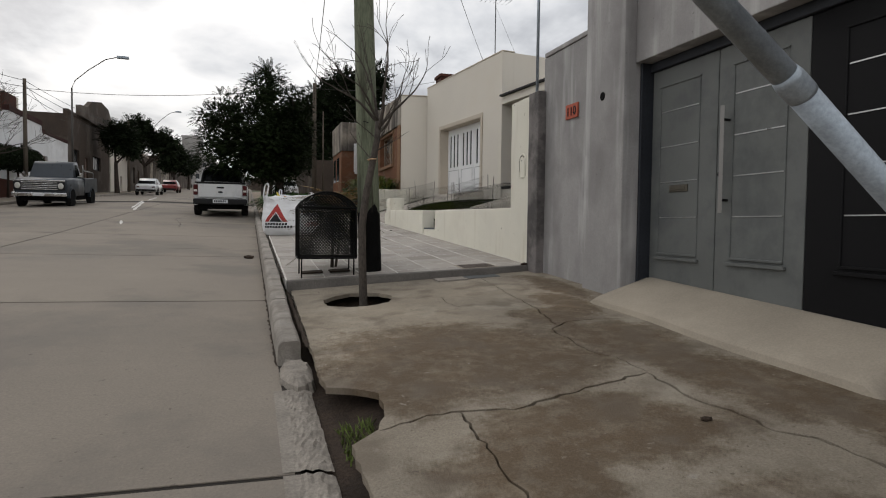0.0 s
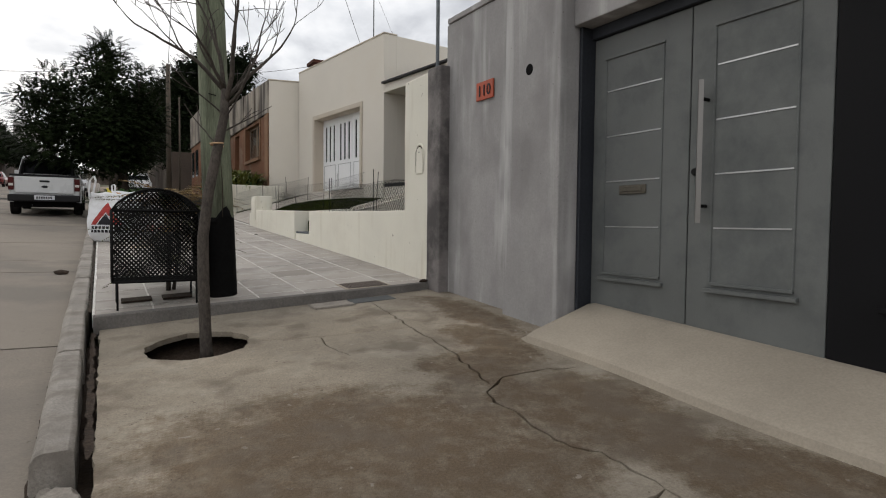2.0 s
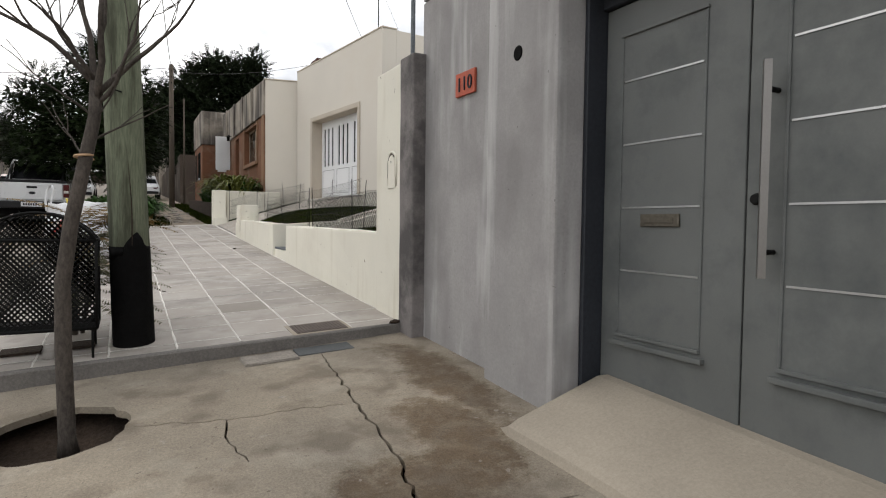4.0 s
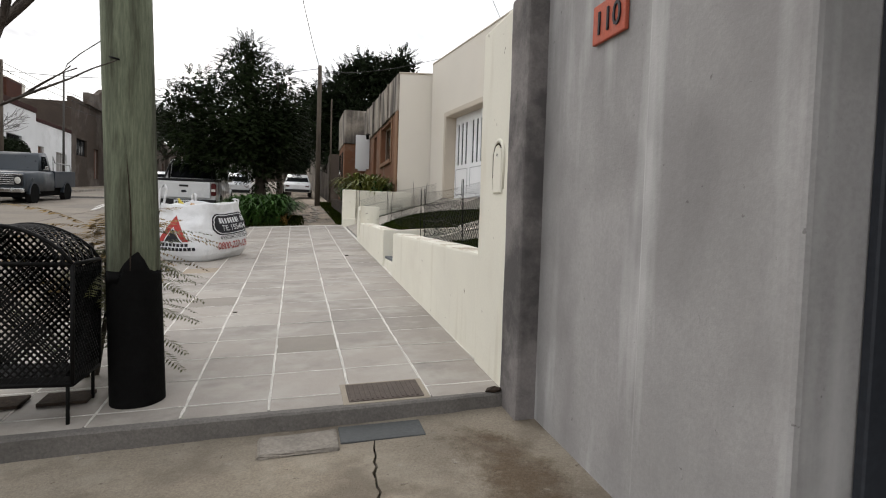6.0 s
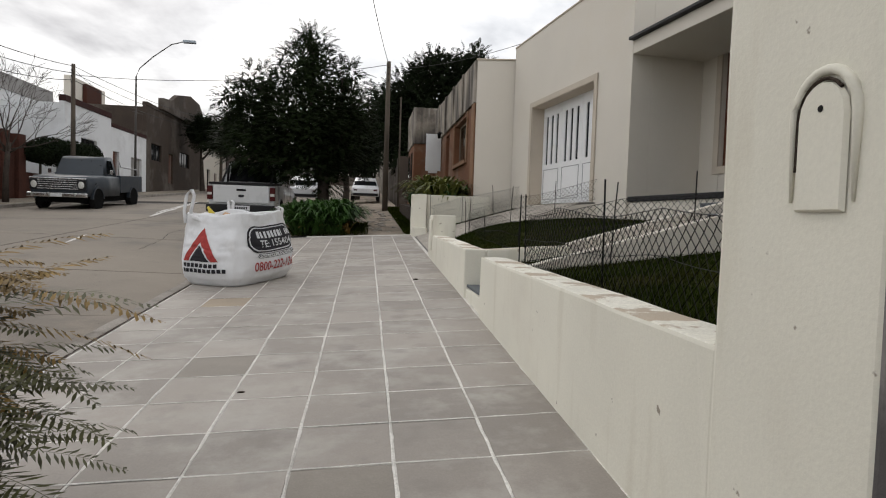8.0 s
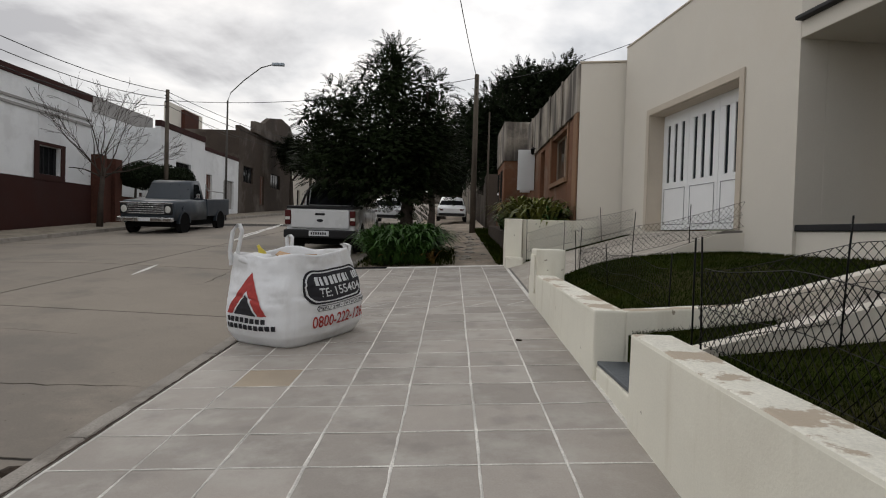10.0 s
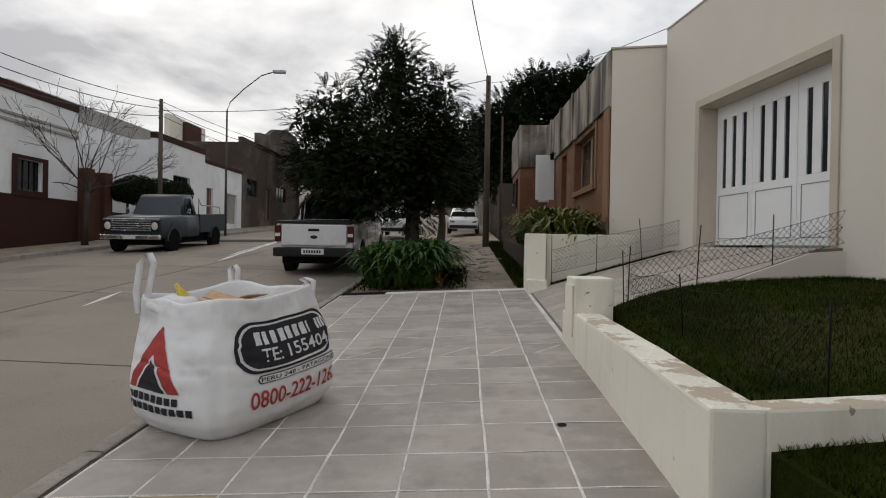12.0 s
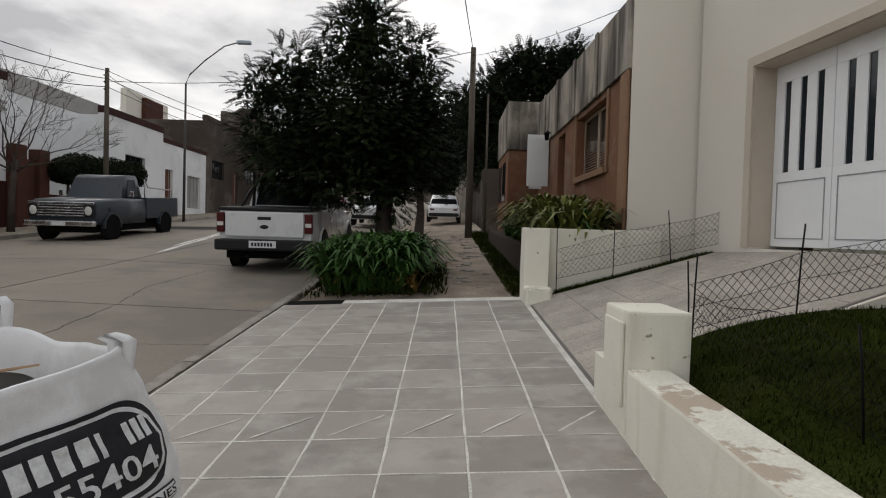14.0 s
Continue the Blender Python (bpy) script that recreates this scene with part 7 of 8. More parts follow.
def ranger(at):
    """A modern crew-cab pickup, tail at y = 0, nose towards +y."""
    c = thing("pickup_truck", "silver-white crew-cab pickup parked at the kerb with a black tonneau", "pickup truck", at)
    W, R = 0.925, 0.38
    bm = bmnew()
    loft(bm, [section(0.06, W - 0.03, 0.52, 1.13, 0.03, 0.02), section(0.25, W, 0.45, 1.14, 0.04, 0.03), section(1.9, W, 0.42, 1.14, 0.04, 0.03), section(3.9, W + 0.005, 0.42, 1.10, 0.06, 0.03), section(4.6, W, 0.42, 1.06, 0.10, 0.03), section(5.15, W - 0.05, 0.45, 0.98, 0.12, 0.04), section(5.3, W - 0.14, 0.5, 0.86, 0.12, 0.04)])
    part("body", bm, M["car_white"], c)
    bm = bmnew()
    loft(bm, [[(0.87, 1.72, 1.13), (0.72, 1.86, 1.72), (-0.72, 1.86, 1.72), (-0.87, 1.72, 1.13)], [(0.88, 2.3, 1.13), (0.73, 2.3, 1.79), (-0.73, 2.3, 1.79), (-0.88, 2.3, 1.13)], [(0.88, 3.0, 1.13), (0.72, 3.0, 1.79), (-0.72, 3.0, 1.79), (-0.88, 3.0, 1.13)], [(0.88, 3.95, 1.10), (0.70, 3.3, 1.74), (-0.70, 3.3, 1.74), (-0.88, 3.95, 1.10)]])
    cab = part("cab", bm, M["car_white"], c)
    pane_quad(cab, [(-0.70, 1.73, 1.22), (0.70, 1.73, 1.22), (0.64, 1.83, 1.66), (-0.64, 1.83, 1.66)][::-1], name="rear_window")
    for s in (1, -1):
        q = [(s * 0.862, 1.95, 1.18), (s * 0.862, 2.85, 1.18), (s * 0.755, 2.8, 1.70), (s * 0.755, 2.02, 1.68)]
        pane_quad(cab, q if s < 0 else q, name="side_window")
        q = [(s * 0.864, 2.92, 1.18), (s * 0.866, 3.75, 1.15), (s * 0.75, 3.28, 1.69), (s * 0.755, 2.92, 1.70)]
        pane_quad(cab, q, name="side_window")
        bm = bmnew()
        box(bm, (s * 1.0 - 0.09, 3.3, 1.12), (s * 1.0 + 0.09, 3.44, 1.32), None, 0.03, 2)
        part("mirror", bm, M["car_white"], c)
        for y in (1.12, 4.36):
            wheel_well(c, s * (W + 0.002), y, R)
            wheel(c, s * (W - 0.08), y, R, 0.25, M["rim"])
            arch_trim(c, s * W, y, R, M["car_white"])
        bm = bmnew()
        box(bm, (s * (W - 0.075) - 0.075, 0.0, 0.74), (s * (W - 0.075) + 0.075, 0.1, 1.10), None, 0.02, 2)
        l = part("tail_light", bm, M["lamp_red"], c, "red tail light")
        bm = bmnew()
        box(bm, (s * (W - 0.075) - 0.06, -0.004, 0.86), (s * (W - 0.075) + 0.06, 0.0, 0.93), None)
        part("reverse_lens", bm, M["lamp_clear"], l, "clear lens")
        bm = bmnew()
        tube(bm, [(s * 0.72, 1.62, 1.14), (s * 0.66, 1.5, 1.62), (s * 0.6, 1.48, 1.70), (0, 1.48, 1.74)], 0.035, 10)
        tube(bm, [(s * 0.70, 0.75, 1.17), (s * 0.68, 1.2, 1.45), (s * 0.66, 1.5, 1.62)], 0.03, 10)
        part("roll_bar", bm, M["black_plastic"], c, "black roll bar")
    bm = bmnew()
    box(bm, (-0.76, 0.0, 0.66), (0.76, 0.07, 1.13), None, 0.025, 2)
    t = part("tailgate", bm, M["car_white"], c)
    bm = bmnew()
    box(bm, (-0.13, -0.012, 0.98), (0.13, -0.0005, 1.035), None, 0.008, 1)
    part("latch", bm, M["black_plastic"], t, "black tailgate handle")
    bm = bmnew()
    spin(bm, [(0, 0.012), (0.075, 0.01), (0.085, 0.0)], 24, Matrix.Translation((0, -0.001, 0.85)) @ pose(0, 0, 0, 90, 0, 0) @ Matrix.Diagonal((1, 0.45, 1, 1)))
    part("badge", bm, M["print_black"], t, "dark oval badge")
    bm = bmnew()
    box(bm, (-0.88, 0.0, 1.142), (0.88, 1.7, 1.20), None, 0.02, 2)
    part("tonneau", bm, M["black_plastic"], c, "black tonneau cover")
    bm = bmnew()
    box(bm, (-0.93, -0.12, 0.42), (0.93, 0.12, 0.62), None, 0.035, 2)
    bp = part("rear_bumper", bm, M["black_plastic"], c, "black step bumper")
    bm = bmnew()
    box(bm, (-0.26, -0.128, 0.475), (0.26, -0.121, 0.60), None, 0.003, 1)
    pl = part("licence_plate", bm, M["print_white"], bp)
    for k in range(7):
        bm = bmnew()
        box(bm, (-0.21 + 0.06 * k, -0.1315, 0.505), (-0.17 + 0.06 * k, -0.1285, 0.57), None)
        part("character_bar", bm, M["print_black"], pl)
    bm = bmnew()
    tube(bm, [(-0.35, 0.25, 0.30), (-0.35, 0.02, 0.30)], 0.03, 8)
    part("exhaust", bm, M["iron"], c)
    bm = bmnew()
    box(bm, (-0.8, 0.2, 0.25), (0.8, 5.0, 0.5))
    part("underside", bm, M["tar"], c)
    return c


def old_pickup(at):
    """A 1960s pickup, nose towards -y (y = 0 is the bumper)."""
    c = thing("old_pickup_truck", "faded dark blue old pickup parked across the road", "pickup truck", at)
    W, R = 0.98, 0.37
    bm = bmnew()
    loft(bm, [section(0.08, W - 0.04, 0.55, 1.02, 0.04, 0.02), section(0.3, W - 0.01, 0.48, 1.08, 0.05, 0.02), section(1.4, W, 0.46, 1.13, 0.06, 0.02), section(1.7, W, 0.46, 1.12, 0.06, 0.02), section(2.75, W, 0.46, 1.10, 0.05, 0.02)])
    part("front_body", bm, M["car_blue"], c)
    bm = bmnew()
    for lo, hi in (((-W, 2.80, 0.58), (-W + 0.07, 5.0, 1.14)), ((W - 0.07, 2.80, 0.58), (W, 5.0, 1.14)), ((-W + 0.071, 2.80, 0.58), (W - 0.071, 2.86, 1.14)), ((-W + 0.071, 4.94, 0.58), (W - 0.071, 5.0, 1.12)), ((-W + 0.071, 2.861, 0.58), (W - 0.071, 4.939, 0.66))):
        box(bm, lo, hi, None, 0.012, 1)
    part("load_bed", bm, M["car_blue"], c)
    bm = bmnew()
    loft(bm, [[(0.86, 1.55, 1.1), (0.74, 1.85, 1.62), (-0.74, 1.85, 1.62), (-0.86, 1.55, 1.1)], [(0.87, 1.75, 1.1), (0.74, 2.0, 1.70), (-0.74, 2.0, 1.70), (-0.87, 1.75, 1.1)], [(0.88, 2.6, 1.1), (0.76, 2.5, 1.72), (-0.76, 2.5, 1.72), (-0.88, 2.6, 1.1)], [(0.86, 2.76, 1.1), (0.74, 2.68, 1.64), (-0.74, 2.68, 1.64), (-0.86, 2.76, 1.1)]])
    cab = part("cab", bm, M["car_blue"], c)
    pane_quad(cab, [(-0.74, 1.60, 1.16), (0.74, 1.60, 1.16), (0.67, 1.83, 1.585), (-0.67, 1.83, 1.585)][::-1], mat=M["old_glass"], name="windscreen")
    for s in (1, -1):
        pane_quad(cab, [(s * 0.868, 1.85, 1.16), (s * 0.868, 2.5, 1.16), (s * 0.775, 2.45, 1.6), (s * 0.772, 2.05, 1.6)], mat=M["old_glass"], name="side_window")
        for y in (0.85, 4.05):
            wheel_well(c, s * (W + 0.002), y, R)
            wheel(c, s * (W - 0.1), y, R, 0.2, M["rim"])
            arch_trim(c, s * W, y, R, M["car_blue"])
        bm = bmnew()
        spin(bm, [(0, 0.03), (0.09, 0.015), (0.105, 0.0)], 20, Matrix.Translation((s * 0.78, -0.002, 0.83)) @ pose(0, 0, 0, 90, 0, 0))
        part("headlight", bm, M["lamp_clear"], c, "round headlight")
        bm = bmnew()
        tube(bm, [(s * 0.88, 1.75, 1.15), (s * 1.08, 1.72, 1.2)], 0.01, 6)
        box(bm, (s * 1.1 - 0.06, 1.69, 1.16), (s * 1.1 + 0.06, 1.72, 1.3), None, 0.01, 1)
        part("mirror", bm, M["chrome"], c)
        bm = bmnew()
        tube(bm, [(s * 0.9, 2.85, 1.14), (s * 0.9, 2.85, 1.62), (s * 0.88, 3.1, 1.42), (s * 0.88, 4.7, 1.36), (s * 0.88, 4.75, 1.14)], 0.02, 8)
        part("bed_rail", bm, M["rim"], c)
    bm = bmnew()
    box(bm, (-0.93, 0.0, 0.68), (0.93, 0.075, 0.98), None, 0.03, 2)
    g = part("grille", bm, M["black_plastic"], c)
    for k in range(5):
        bm = bmnew()
        z = 0.70 + 0.062 * k
        box(bm, (-0.66, -0.012, z), (0.66, 0.0, z + 0.022), None, 0.004, 1)
        part("grille_bar", bm, M["chrome"], g)
    bm = bmnew()
    box(bm, (-0.94, 0.0, 0.985), (0.94, 0.05, 1.03), None, 0.012, 1)
    part("grille_head", bm, M["chrome"], c, "bright trim")
    bm = bmnew()
    box(bm, (-1.0, -0.12, 0.44), (1.0, 0.02, 0.60), None, 0.04, 2)
    bp = part("front_bumper", bm, M["chrome"], c, "dull chrome bumper")
    bm = bmnew()
    box(bm, (-0.2, -0.13, 0.46), (0.2, -0.121, 0.56), None)
    part("licence_plate", bm, M["print_white"], bp)
    bm = bmnew()
    box(bm, (-0.8, 0.2, 0.25), (0.8, 4.8, 0.55))
    part("underside", bm, M["tar"], c)
    # the body stands tall over its wheels
    for ob in c.children_recursive:
        if ob.type == "MESH" and ob.name.split(".")[0] not in ("wheel", "tyre", "rim", "hub", "wheel_well", "wheel_arch"):
            for v in ob.data.vertices:
                if v.co.z > 0.6:
                    v.co.z = 0.6 + (v.co.z - 0.6) * 1.2
    return c


def sedan(at, paint, name, label):
    c = thing(name, label, "car", at)
    W, R = 0.84, 0.31
    bm = bmnew()
    loft(bm, [section(0.0, W - 0.12, 0.38, 0.75, 0.08, 0.03), section(0.2, W - 0.02, 0.3, 0.88, 0.08, 0.03), section(1.5, W, 0.28, 0.92, 0.06, 0.03), section(3.2, W, 0.28, 0.90, 0.08, 0.03), section(3.95, W - 0.03, 0.3, 0.82, 0.1, 0.03), section(4.2, W - 0.12, 0.36, 0.66, 0.1, 0.03)])
    part("body", bm, paint, c)
    bm = bmnew()
    loft(bm, [[(0.74, 0.35, 0.86), (0.7, 0.4, 0.9), (-0.7, 0.4, 0.9), (-0.74, 0.35, 0.86)], [(0.78, 0.9, 0.88), (0.6, 1.05, 1.38), (-0.6, 1.05, 1.38), (-0.78, 0.9, 0.88)], [(0.8, 2.2, 0.88), (0.6, 2.0, 1.42), (-0.6, 2.0, 1.42), (-0.8, 2.2, 0.88)], [(0.78, 3.2, 0.88), (0.72, 3.1, 0.92), (-0.72, 3.1, 0.92), (-0.78, 3.2, 0.88)]])
    cab = part("cabin", bm, paint, c)
    pane_quad(cab, [(-0.68, 0.46, 0.95), (0.68, 0.46, 0.95), (0.56, 1.0, 1.34), (-0.56, 1.0, 1.34)][::-1], name="rear_window")
    pane_quad(cab, [(-0.7, 2.98, 0.97), (0.7, 2.98, 0.97), (0.56, 2.1, 1.38), (-0.56, 2.1, 1.38)], name="windscreen")
    for s in (1, -1):
        pane_quad(cab, [(s * 0.787, 0.95, 0.94), (s * 0.80, 2.7, 0.93), (s * 0.63, 2.05, 1.35), (s * 0.63, 1.1, 1.33)], name="side_window")
        for y in (0.75, 3.35):
            wheel_well(c, s * (W + 0.003), y, R)
            wheel(c, s * (W - 0.07), y, R, 0.19, M["rim"])
        for y, mt in ((0.0, "lamp_red"), (4.13, "lamp_clear")):
            bm = bmnew()
            box(bm, (s * 0.58 - 0.13, y, 0.6), (s * 0.58 + 0.13, y + 0.1, 0.76), None, 0.03, 1)
            part("light", bm, M[mt], c, "red tail light" if mt == "lamp_red" else "headlight")
    bm = bmnew()
    box(bm, (-0.75, -0.05, 0.34), (0.75, 0.1, 0.5), None, 0.04, 2)
    part("bumper", bm, M["black_plastic"], c)
    return c


# ---- trees, plants ----
def crown_tree(name, label, foot, trunk_top, lobes, fronds, leaf_l, leaf_w, length, pairs, mat, seed, radius=0.2, droop=0.7, filler=0, fill_size=0.1, lift=1.0):
    """A tapered trunk with limbs to each lobe, and a crown of many feathered leaves."""
    t = thing(name, label, "tree")
    rnd = random.Random(seed)
    foot, top = Vector(foot), Vector(trunk_top)
    bm = bmnew()
    mid = foot.lerp(top, 0.5) + Vector((rnd.uniform(-0.1, 0.1), rnd.uniform(-0.1, 0.1), 0))
    tube(bm, [foot - Vector((0, 0, 0.2)), foot + Vector((0, 0, 0.1)), mid, top], [radius * 1.35, radius * 1.1, radius * 0.85, radius * 0.7], 12)
    part("trunk", bm, M["dark_bark"], t)
    bm = bmnew()
    for c, r in lobes:
        c = Vector(c)
        m1 = top.lerp(c, 0.5) + Vector((rnd.uniform(-0.3, 0.3), rnd.uniform(-0.3, 0.3), rnd.uniform(-0.1, 0.3)))
        tube(bm, [top - Vector((0, 0, 0.1)), m1, c], [radius * 0.5, radius * 0.3, radius * 0.12], 7)
        for k in range(5):
            e = c + Vector((rnd.gauss(0, 1), rnd.gauss(0, 1), rnd.gauss(0.3, 1))).normalized() * Vector(r).length * 0.5
            tube(bm, [m1.lerp(c, rnd.uniform(0.3, 1)), e], [radius * 0.12, radius * 0.04], 5)
    part("branchwork", bm, M["dark_bark"], t)
    vs, fs = [], []
    vol = [r[0] * r[1] * r[2] for _, r in lobes]
    for _ in range(fronds):
        c, r = rnd.choices(lobes, vol)[0]
        d = Vector((rnd.gauss(0, 1), rnd.gauss(0, 1), rnd.gauss(0, 1))).normalized()
        q = rnd.uniform(0.45, 1.0) ** 0.5
        p = Vector((c[0] + d.x * r[0] * q, c[1] + d.y * r[1] * q, c[2] + d.z * r[2] * q))
        way = (Vector((d.x, d.y, d.z * lift)) + Vector((rnd.uniform(-0.5, 0.5), rnd.uniform(-0.5, 0.5), 0.3))).normalized()
        frond(vs, fs, p, way, length * rnd.uniform(0.6, 1.2), pairs, leaf_l, leaf_w, droop, rnd)
    for _ in range(filler):
        c, r = rnd.choices(lobes, vol)[0]
        d = Vector((rnd.gauss(0, 1), rnd.gauss(0, 1), rnd.gauss(0, 1))).normalized() * rnd.uniform(0.0, 0.9)
        p = Vector((c[0] + d.x * r[0], c[1] + d.y * r[1], c[2] + d.z * r[2]))
        a = Vector((rnd.gauss(0, 1), rnd.gauss(0, 1), rnd.gauss(0, 1))).normalized() * fill_size
        b = a.cross(Vector((rnd.gauss(0, 1), rnd.gauss(0, 1), rnd.gauss(0, 1)))).normalized() * fill_size * 0.45
        n = len(vs)
        vs += [p - a, p + b, p + a, p - b]
        fs.append((n, n + 1, n + 2, n + 3))
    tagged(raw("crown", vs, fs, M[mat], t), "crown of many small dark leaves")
    return t


def build_trees():
    g = lambda x, y: tile_z(x, y) - 0.05
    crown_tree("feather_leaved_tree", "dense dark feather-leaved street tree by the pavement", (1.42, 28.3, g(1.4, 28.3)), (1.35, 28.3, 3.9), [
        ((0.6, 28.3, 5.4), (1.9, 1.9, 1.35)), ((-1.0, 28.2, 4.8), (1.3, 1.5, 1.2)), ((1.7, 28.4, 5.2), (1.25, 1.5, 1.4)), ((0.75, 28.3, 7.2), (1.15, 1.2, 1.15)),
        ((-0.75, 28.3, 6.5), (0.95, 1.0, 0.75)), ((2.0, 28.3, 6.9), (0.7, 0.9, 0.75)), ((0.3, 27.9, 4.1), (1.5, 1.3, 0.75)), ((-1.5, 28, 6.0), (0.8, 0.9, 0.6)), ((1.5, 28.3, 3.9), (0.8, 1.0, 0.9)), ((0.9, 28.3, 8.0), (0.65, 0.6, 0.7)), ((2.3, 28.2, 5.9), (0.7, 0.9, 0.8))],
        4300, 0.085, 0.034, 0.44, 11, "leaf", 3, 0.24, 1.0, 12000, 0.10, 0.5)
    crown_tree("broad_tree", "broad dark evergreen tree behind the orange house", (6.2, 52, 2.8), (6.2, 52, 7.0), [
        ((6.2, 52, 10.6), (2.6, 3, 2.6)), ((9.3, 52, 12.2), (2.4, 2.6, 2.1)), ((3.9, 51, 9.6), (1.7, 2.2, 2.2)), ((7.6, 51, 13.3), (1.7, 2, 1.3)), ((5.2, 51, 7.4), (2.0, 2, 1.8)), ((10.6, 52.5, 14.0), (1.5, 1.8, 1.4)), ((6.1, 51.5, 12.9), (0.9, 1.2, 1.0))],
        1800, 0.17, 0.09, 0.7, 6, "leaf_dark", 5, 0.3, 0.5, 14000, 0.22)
    crown_tree("street_tree", "dark leafy street tree further along the pavement", (1.7, 40, g(1.7, 40)), (1.7, 40, 4.6), [
        ((1.6, 40, 6.4), (1.7, 2, 1.8)), ((2.6, 40.5, 5.6), (1.1, 1.2, 1.2)), ((0.8, 40, 5.4), (1.2, 1.4, 1.0))], 900, 0.14, 0.05, 0.55, 7, "leaf_dark", 6, 0.2, 0.6, 6000, 0.16)
    crown_tree("street_tree", "dark leafy street tree across the road far off", (-11.6, 80, far_z(-12, 80)), (-11.9, 80, 8.2), [
        ((-12.6, 80, 12.0), (2.2, 2.2, 1.7)), ((-10.0, 80, 10.8), (1.9, 2, 1.5)), ((-13.6, 80, 10.4), (1.5, 1.6, 1.3)), ((-8.6, 79, 10.2), (1.2, 1.4, 1.0))], 500, 0.3, 0.12, 0.9, 6, "leaf_dark", 8, 0.3, 0.6, 5000, 0.3)
    crown_tree("street_tree", "dark leafy tree across the road beside brown houses", (-11.9, 64, far_z(-12, 64)), (-12.0, 64, 7.0), [
        ((-11.8, 64, 9.4), (1.6, 1.8, 1.3)), ((-10.6, 64, 8.6), (1.2, 1.3, 1.0))], 380, 0.25, 0.1, 0.8, 6, "leaf_dark", 9, 0.22, 0.6, 3500, 0.25)
    for k, (x, y) in enumerate(((2.0, 60), (1.6, 75), (3.2, 95), (-11.5, 105), (-11.5, 130))):
        z = tile_z(x, y) - 0.2 if x > 0 else far_z(x, y)
        crown_tree("street_tree", "dark leafy street tree far up the street", (x, y, z), (x, y, z + 2.6), [((x, y, z + 4.6), (2.2, 2.2, 1.9)), ((x + 1.2, y, z + 5.6), (1.4, 1.5, 1.2)), ((x - 1.3, y, z + 4.0), (1.3, 1.4, 1.1))], 220, 0.35, 0.16, 1.0, 6, "leaf_dark", 20 + k, 0.24, 0.6, 2600, 0.32)
    h = thing("hedge", "clipped dark green hedge over a garden fence", "hedge")
    rnd = random.Random(17)
    for y in (39.3, 41, 42.6):
        bm = bmnew()
        tube(bm, [(-13.3, y, 2.4), (-13.3, y + 0.1, 4.7)], [0.09, 0.05], 7)
        part("stem", bm, M["dark_bark"], h)
    vs, fs = [], []
    for _ in range(22000):
        c, r = rnd.choice([((-13.2, 40.2, 5.05), (0.9, 1.7, 0.75)), ((-13.1, 42.3, 5.1), (1.0, 1.6, 0.8)), ((-13.1, 44.0, 5.25), (0.8, 1.0, 0.7)), ((-13.2, 38.9, 4.9), (0.7, 0.7, 0.55))])
        d = Vector((rnd.gauss(0, 1), rnd.gauss(0, 1), rnd.gauss(0, 1))).normalized() * rnd.uniform(0.5, 1.0)
        p = Vector((c[0] + d.x * r[0], c[1] + d.y * r[1], c[2] + d.z * r[2]))
        a = Vector((rnd.gauss(0, 1), rnd.gauss(0, 1), rnd.gauss(0, 1))).normalized() * 0.07
        b = a.cross(Vector((rnd.gauss(0, 1), rnd.gauss(0, 1), rnd.gauss(0, 1)))).normalized() * 0.03
        n = len(vs)
        vs += [p - a, p + b, p + a, p - b]
        fs.append((n, n + 1, n + 2, n + 3))
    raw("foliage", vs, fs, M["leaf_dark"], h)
    t = thing("bare_tree", "leafless street tree across the road", "tree")
    bm = bmnew()
    z = far_z(-12.3, 34.6)
    tube(bm, [(-12.3, 34.6, z - 0.1), (-12.28, 34.6, z + 1.2), (-12.2, 34.65, 4.9)], [0.14, 0.11, 0.09], 10)
    part("trunk", bm, M["dark_bark"], t)
    bm = bmnew()
    rnd = random.Random(41)
    tips = []
    for k in range(9):
        a = 6.283 * k / 9 + rnd.uniform(-0.2, 0.2)
        limb(bm, (-12.22, 34.65, 4.3 + rnd.uniform(0, 0.6)), (math.cos(a), math.sin(a), rnd.uniform(0.2, 2.6)), 1.6, 0.036, 4, rnd, tips, 0.85, 0.0, (1, 2), 0.18, 0.006)
    part("crown", bm, M["dark_bark"], t, "bare branches")


def strap_leaves(name, label, places, fz, size, mat, seed, spread=(0.2, 0.7)):
    rnd = random.Random(seed)
    vs, fs = [], []
    for x, y in places:
        z = fz(x, y)
        for _ in range(13):
            a, l = rnd.uniform(0, 6.283), size * rnd.uniform(0.45, 1.3)
            out = rnd.uniform(*spread)
            w = rnd.uniform(0.03, 0.055)
            pts = []
            for i in range(6):
                f = i / 5
                pts.append((x + math.cos(a) * l * out * f, y + math.sin(a) * l * out * f, z + l * (1.25 * f - (0.55 + 0.5 * out) * f * f * 1.1)))
            for i in range(5):
                wa, wb = w * math.sin(math.pi * (0.25 + 0.72 * i / 5)), w * math.sin(math.pi * (0.25 + 0.72 * (i + 1) / 5))
                p, q = pts[i], pts[i + 1]
                sx, sy = -math.sin(a), math.cos(a)
                n = len(vs)
                vs += [(p[0] - sx * wa, p[1] - sy * wa, p[2]), (p[0] + sx * wa, p[1] + sy * wa, p[2]), (q[0] + sx * wb, q[1] + sy * wb, q[2]), (q[0] - sx * wb, q[1] - sy * wb, q[2])]
                fs.append((n, n + 1, n + 2, n + 3))
    return tagged(raw(name, vs, fs, mat), label, "plants", kind="stuff")


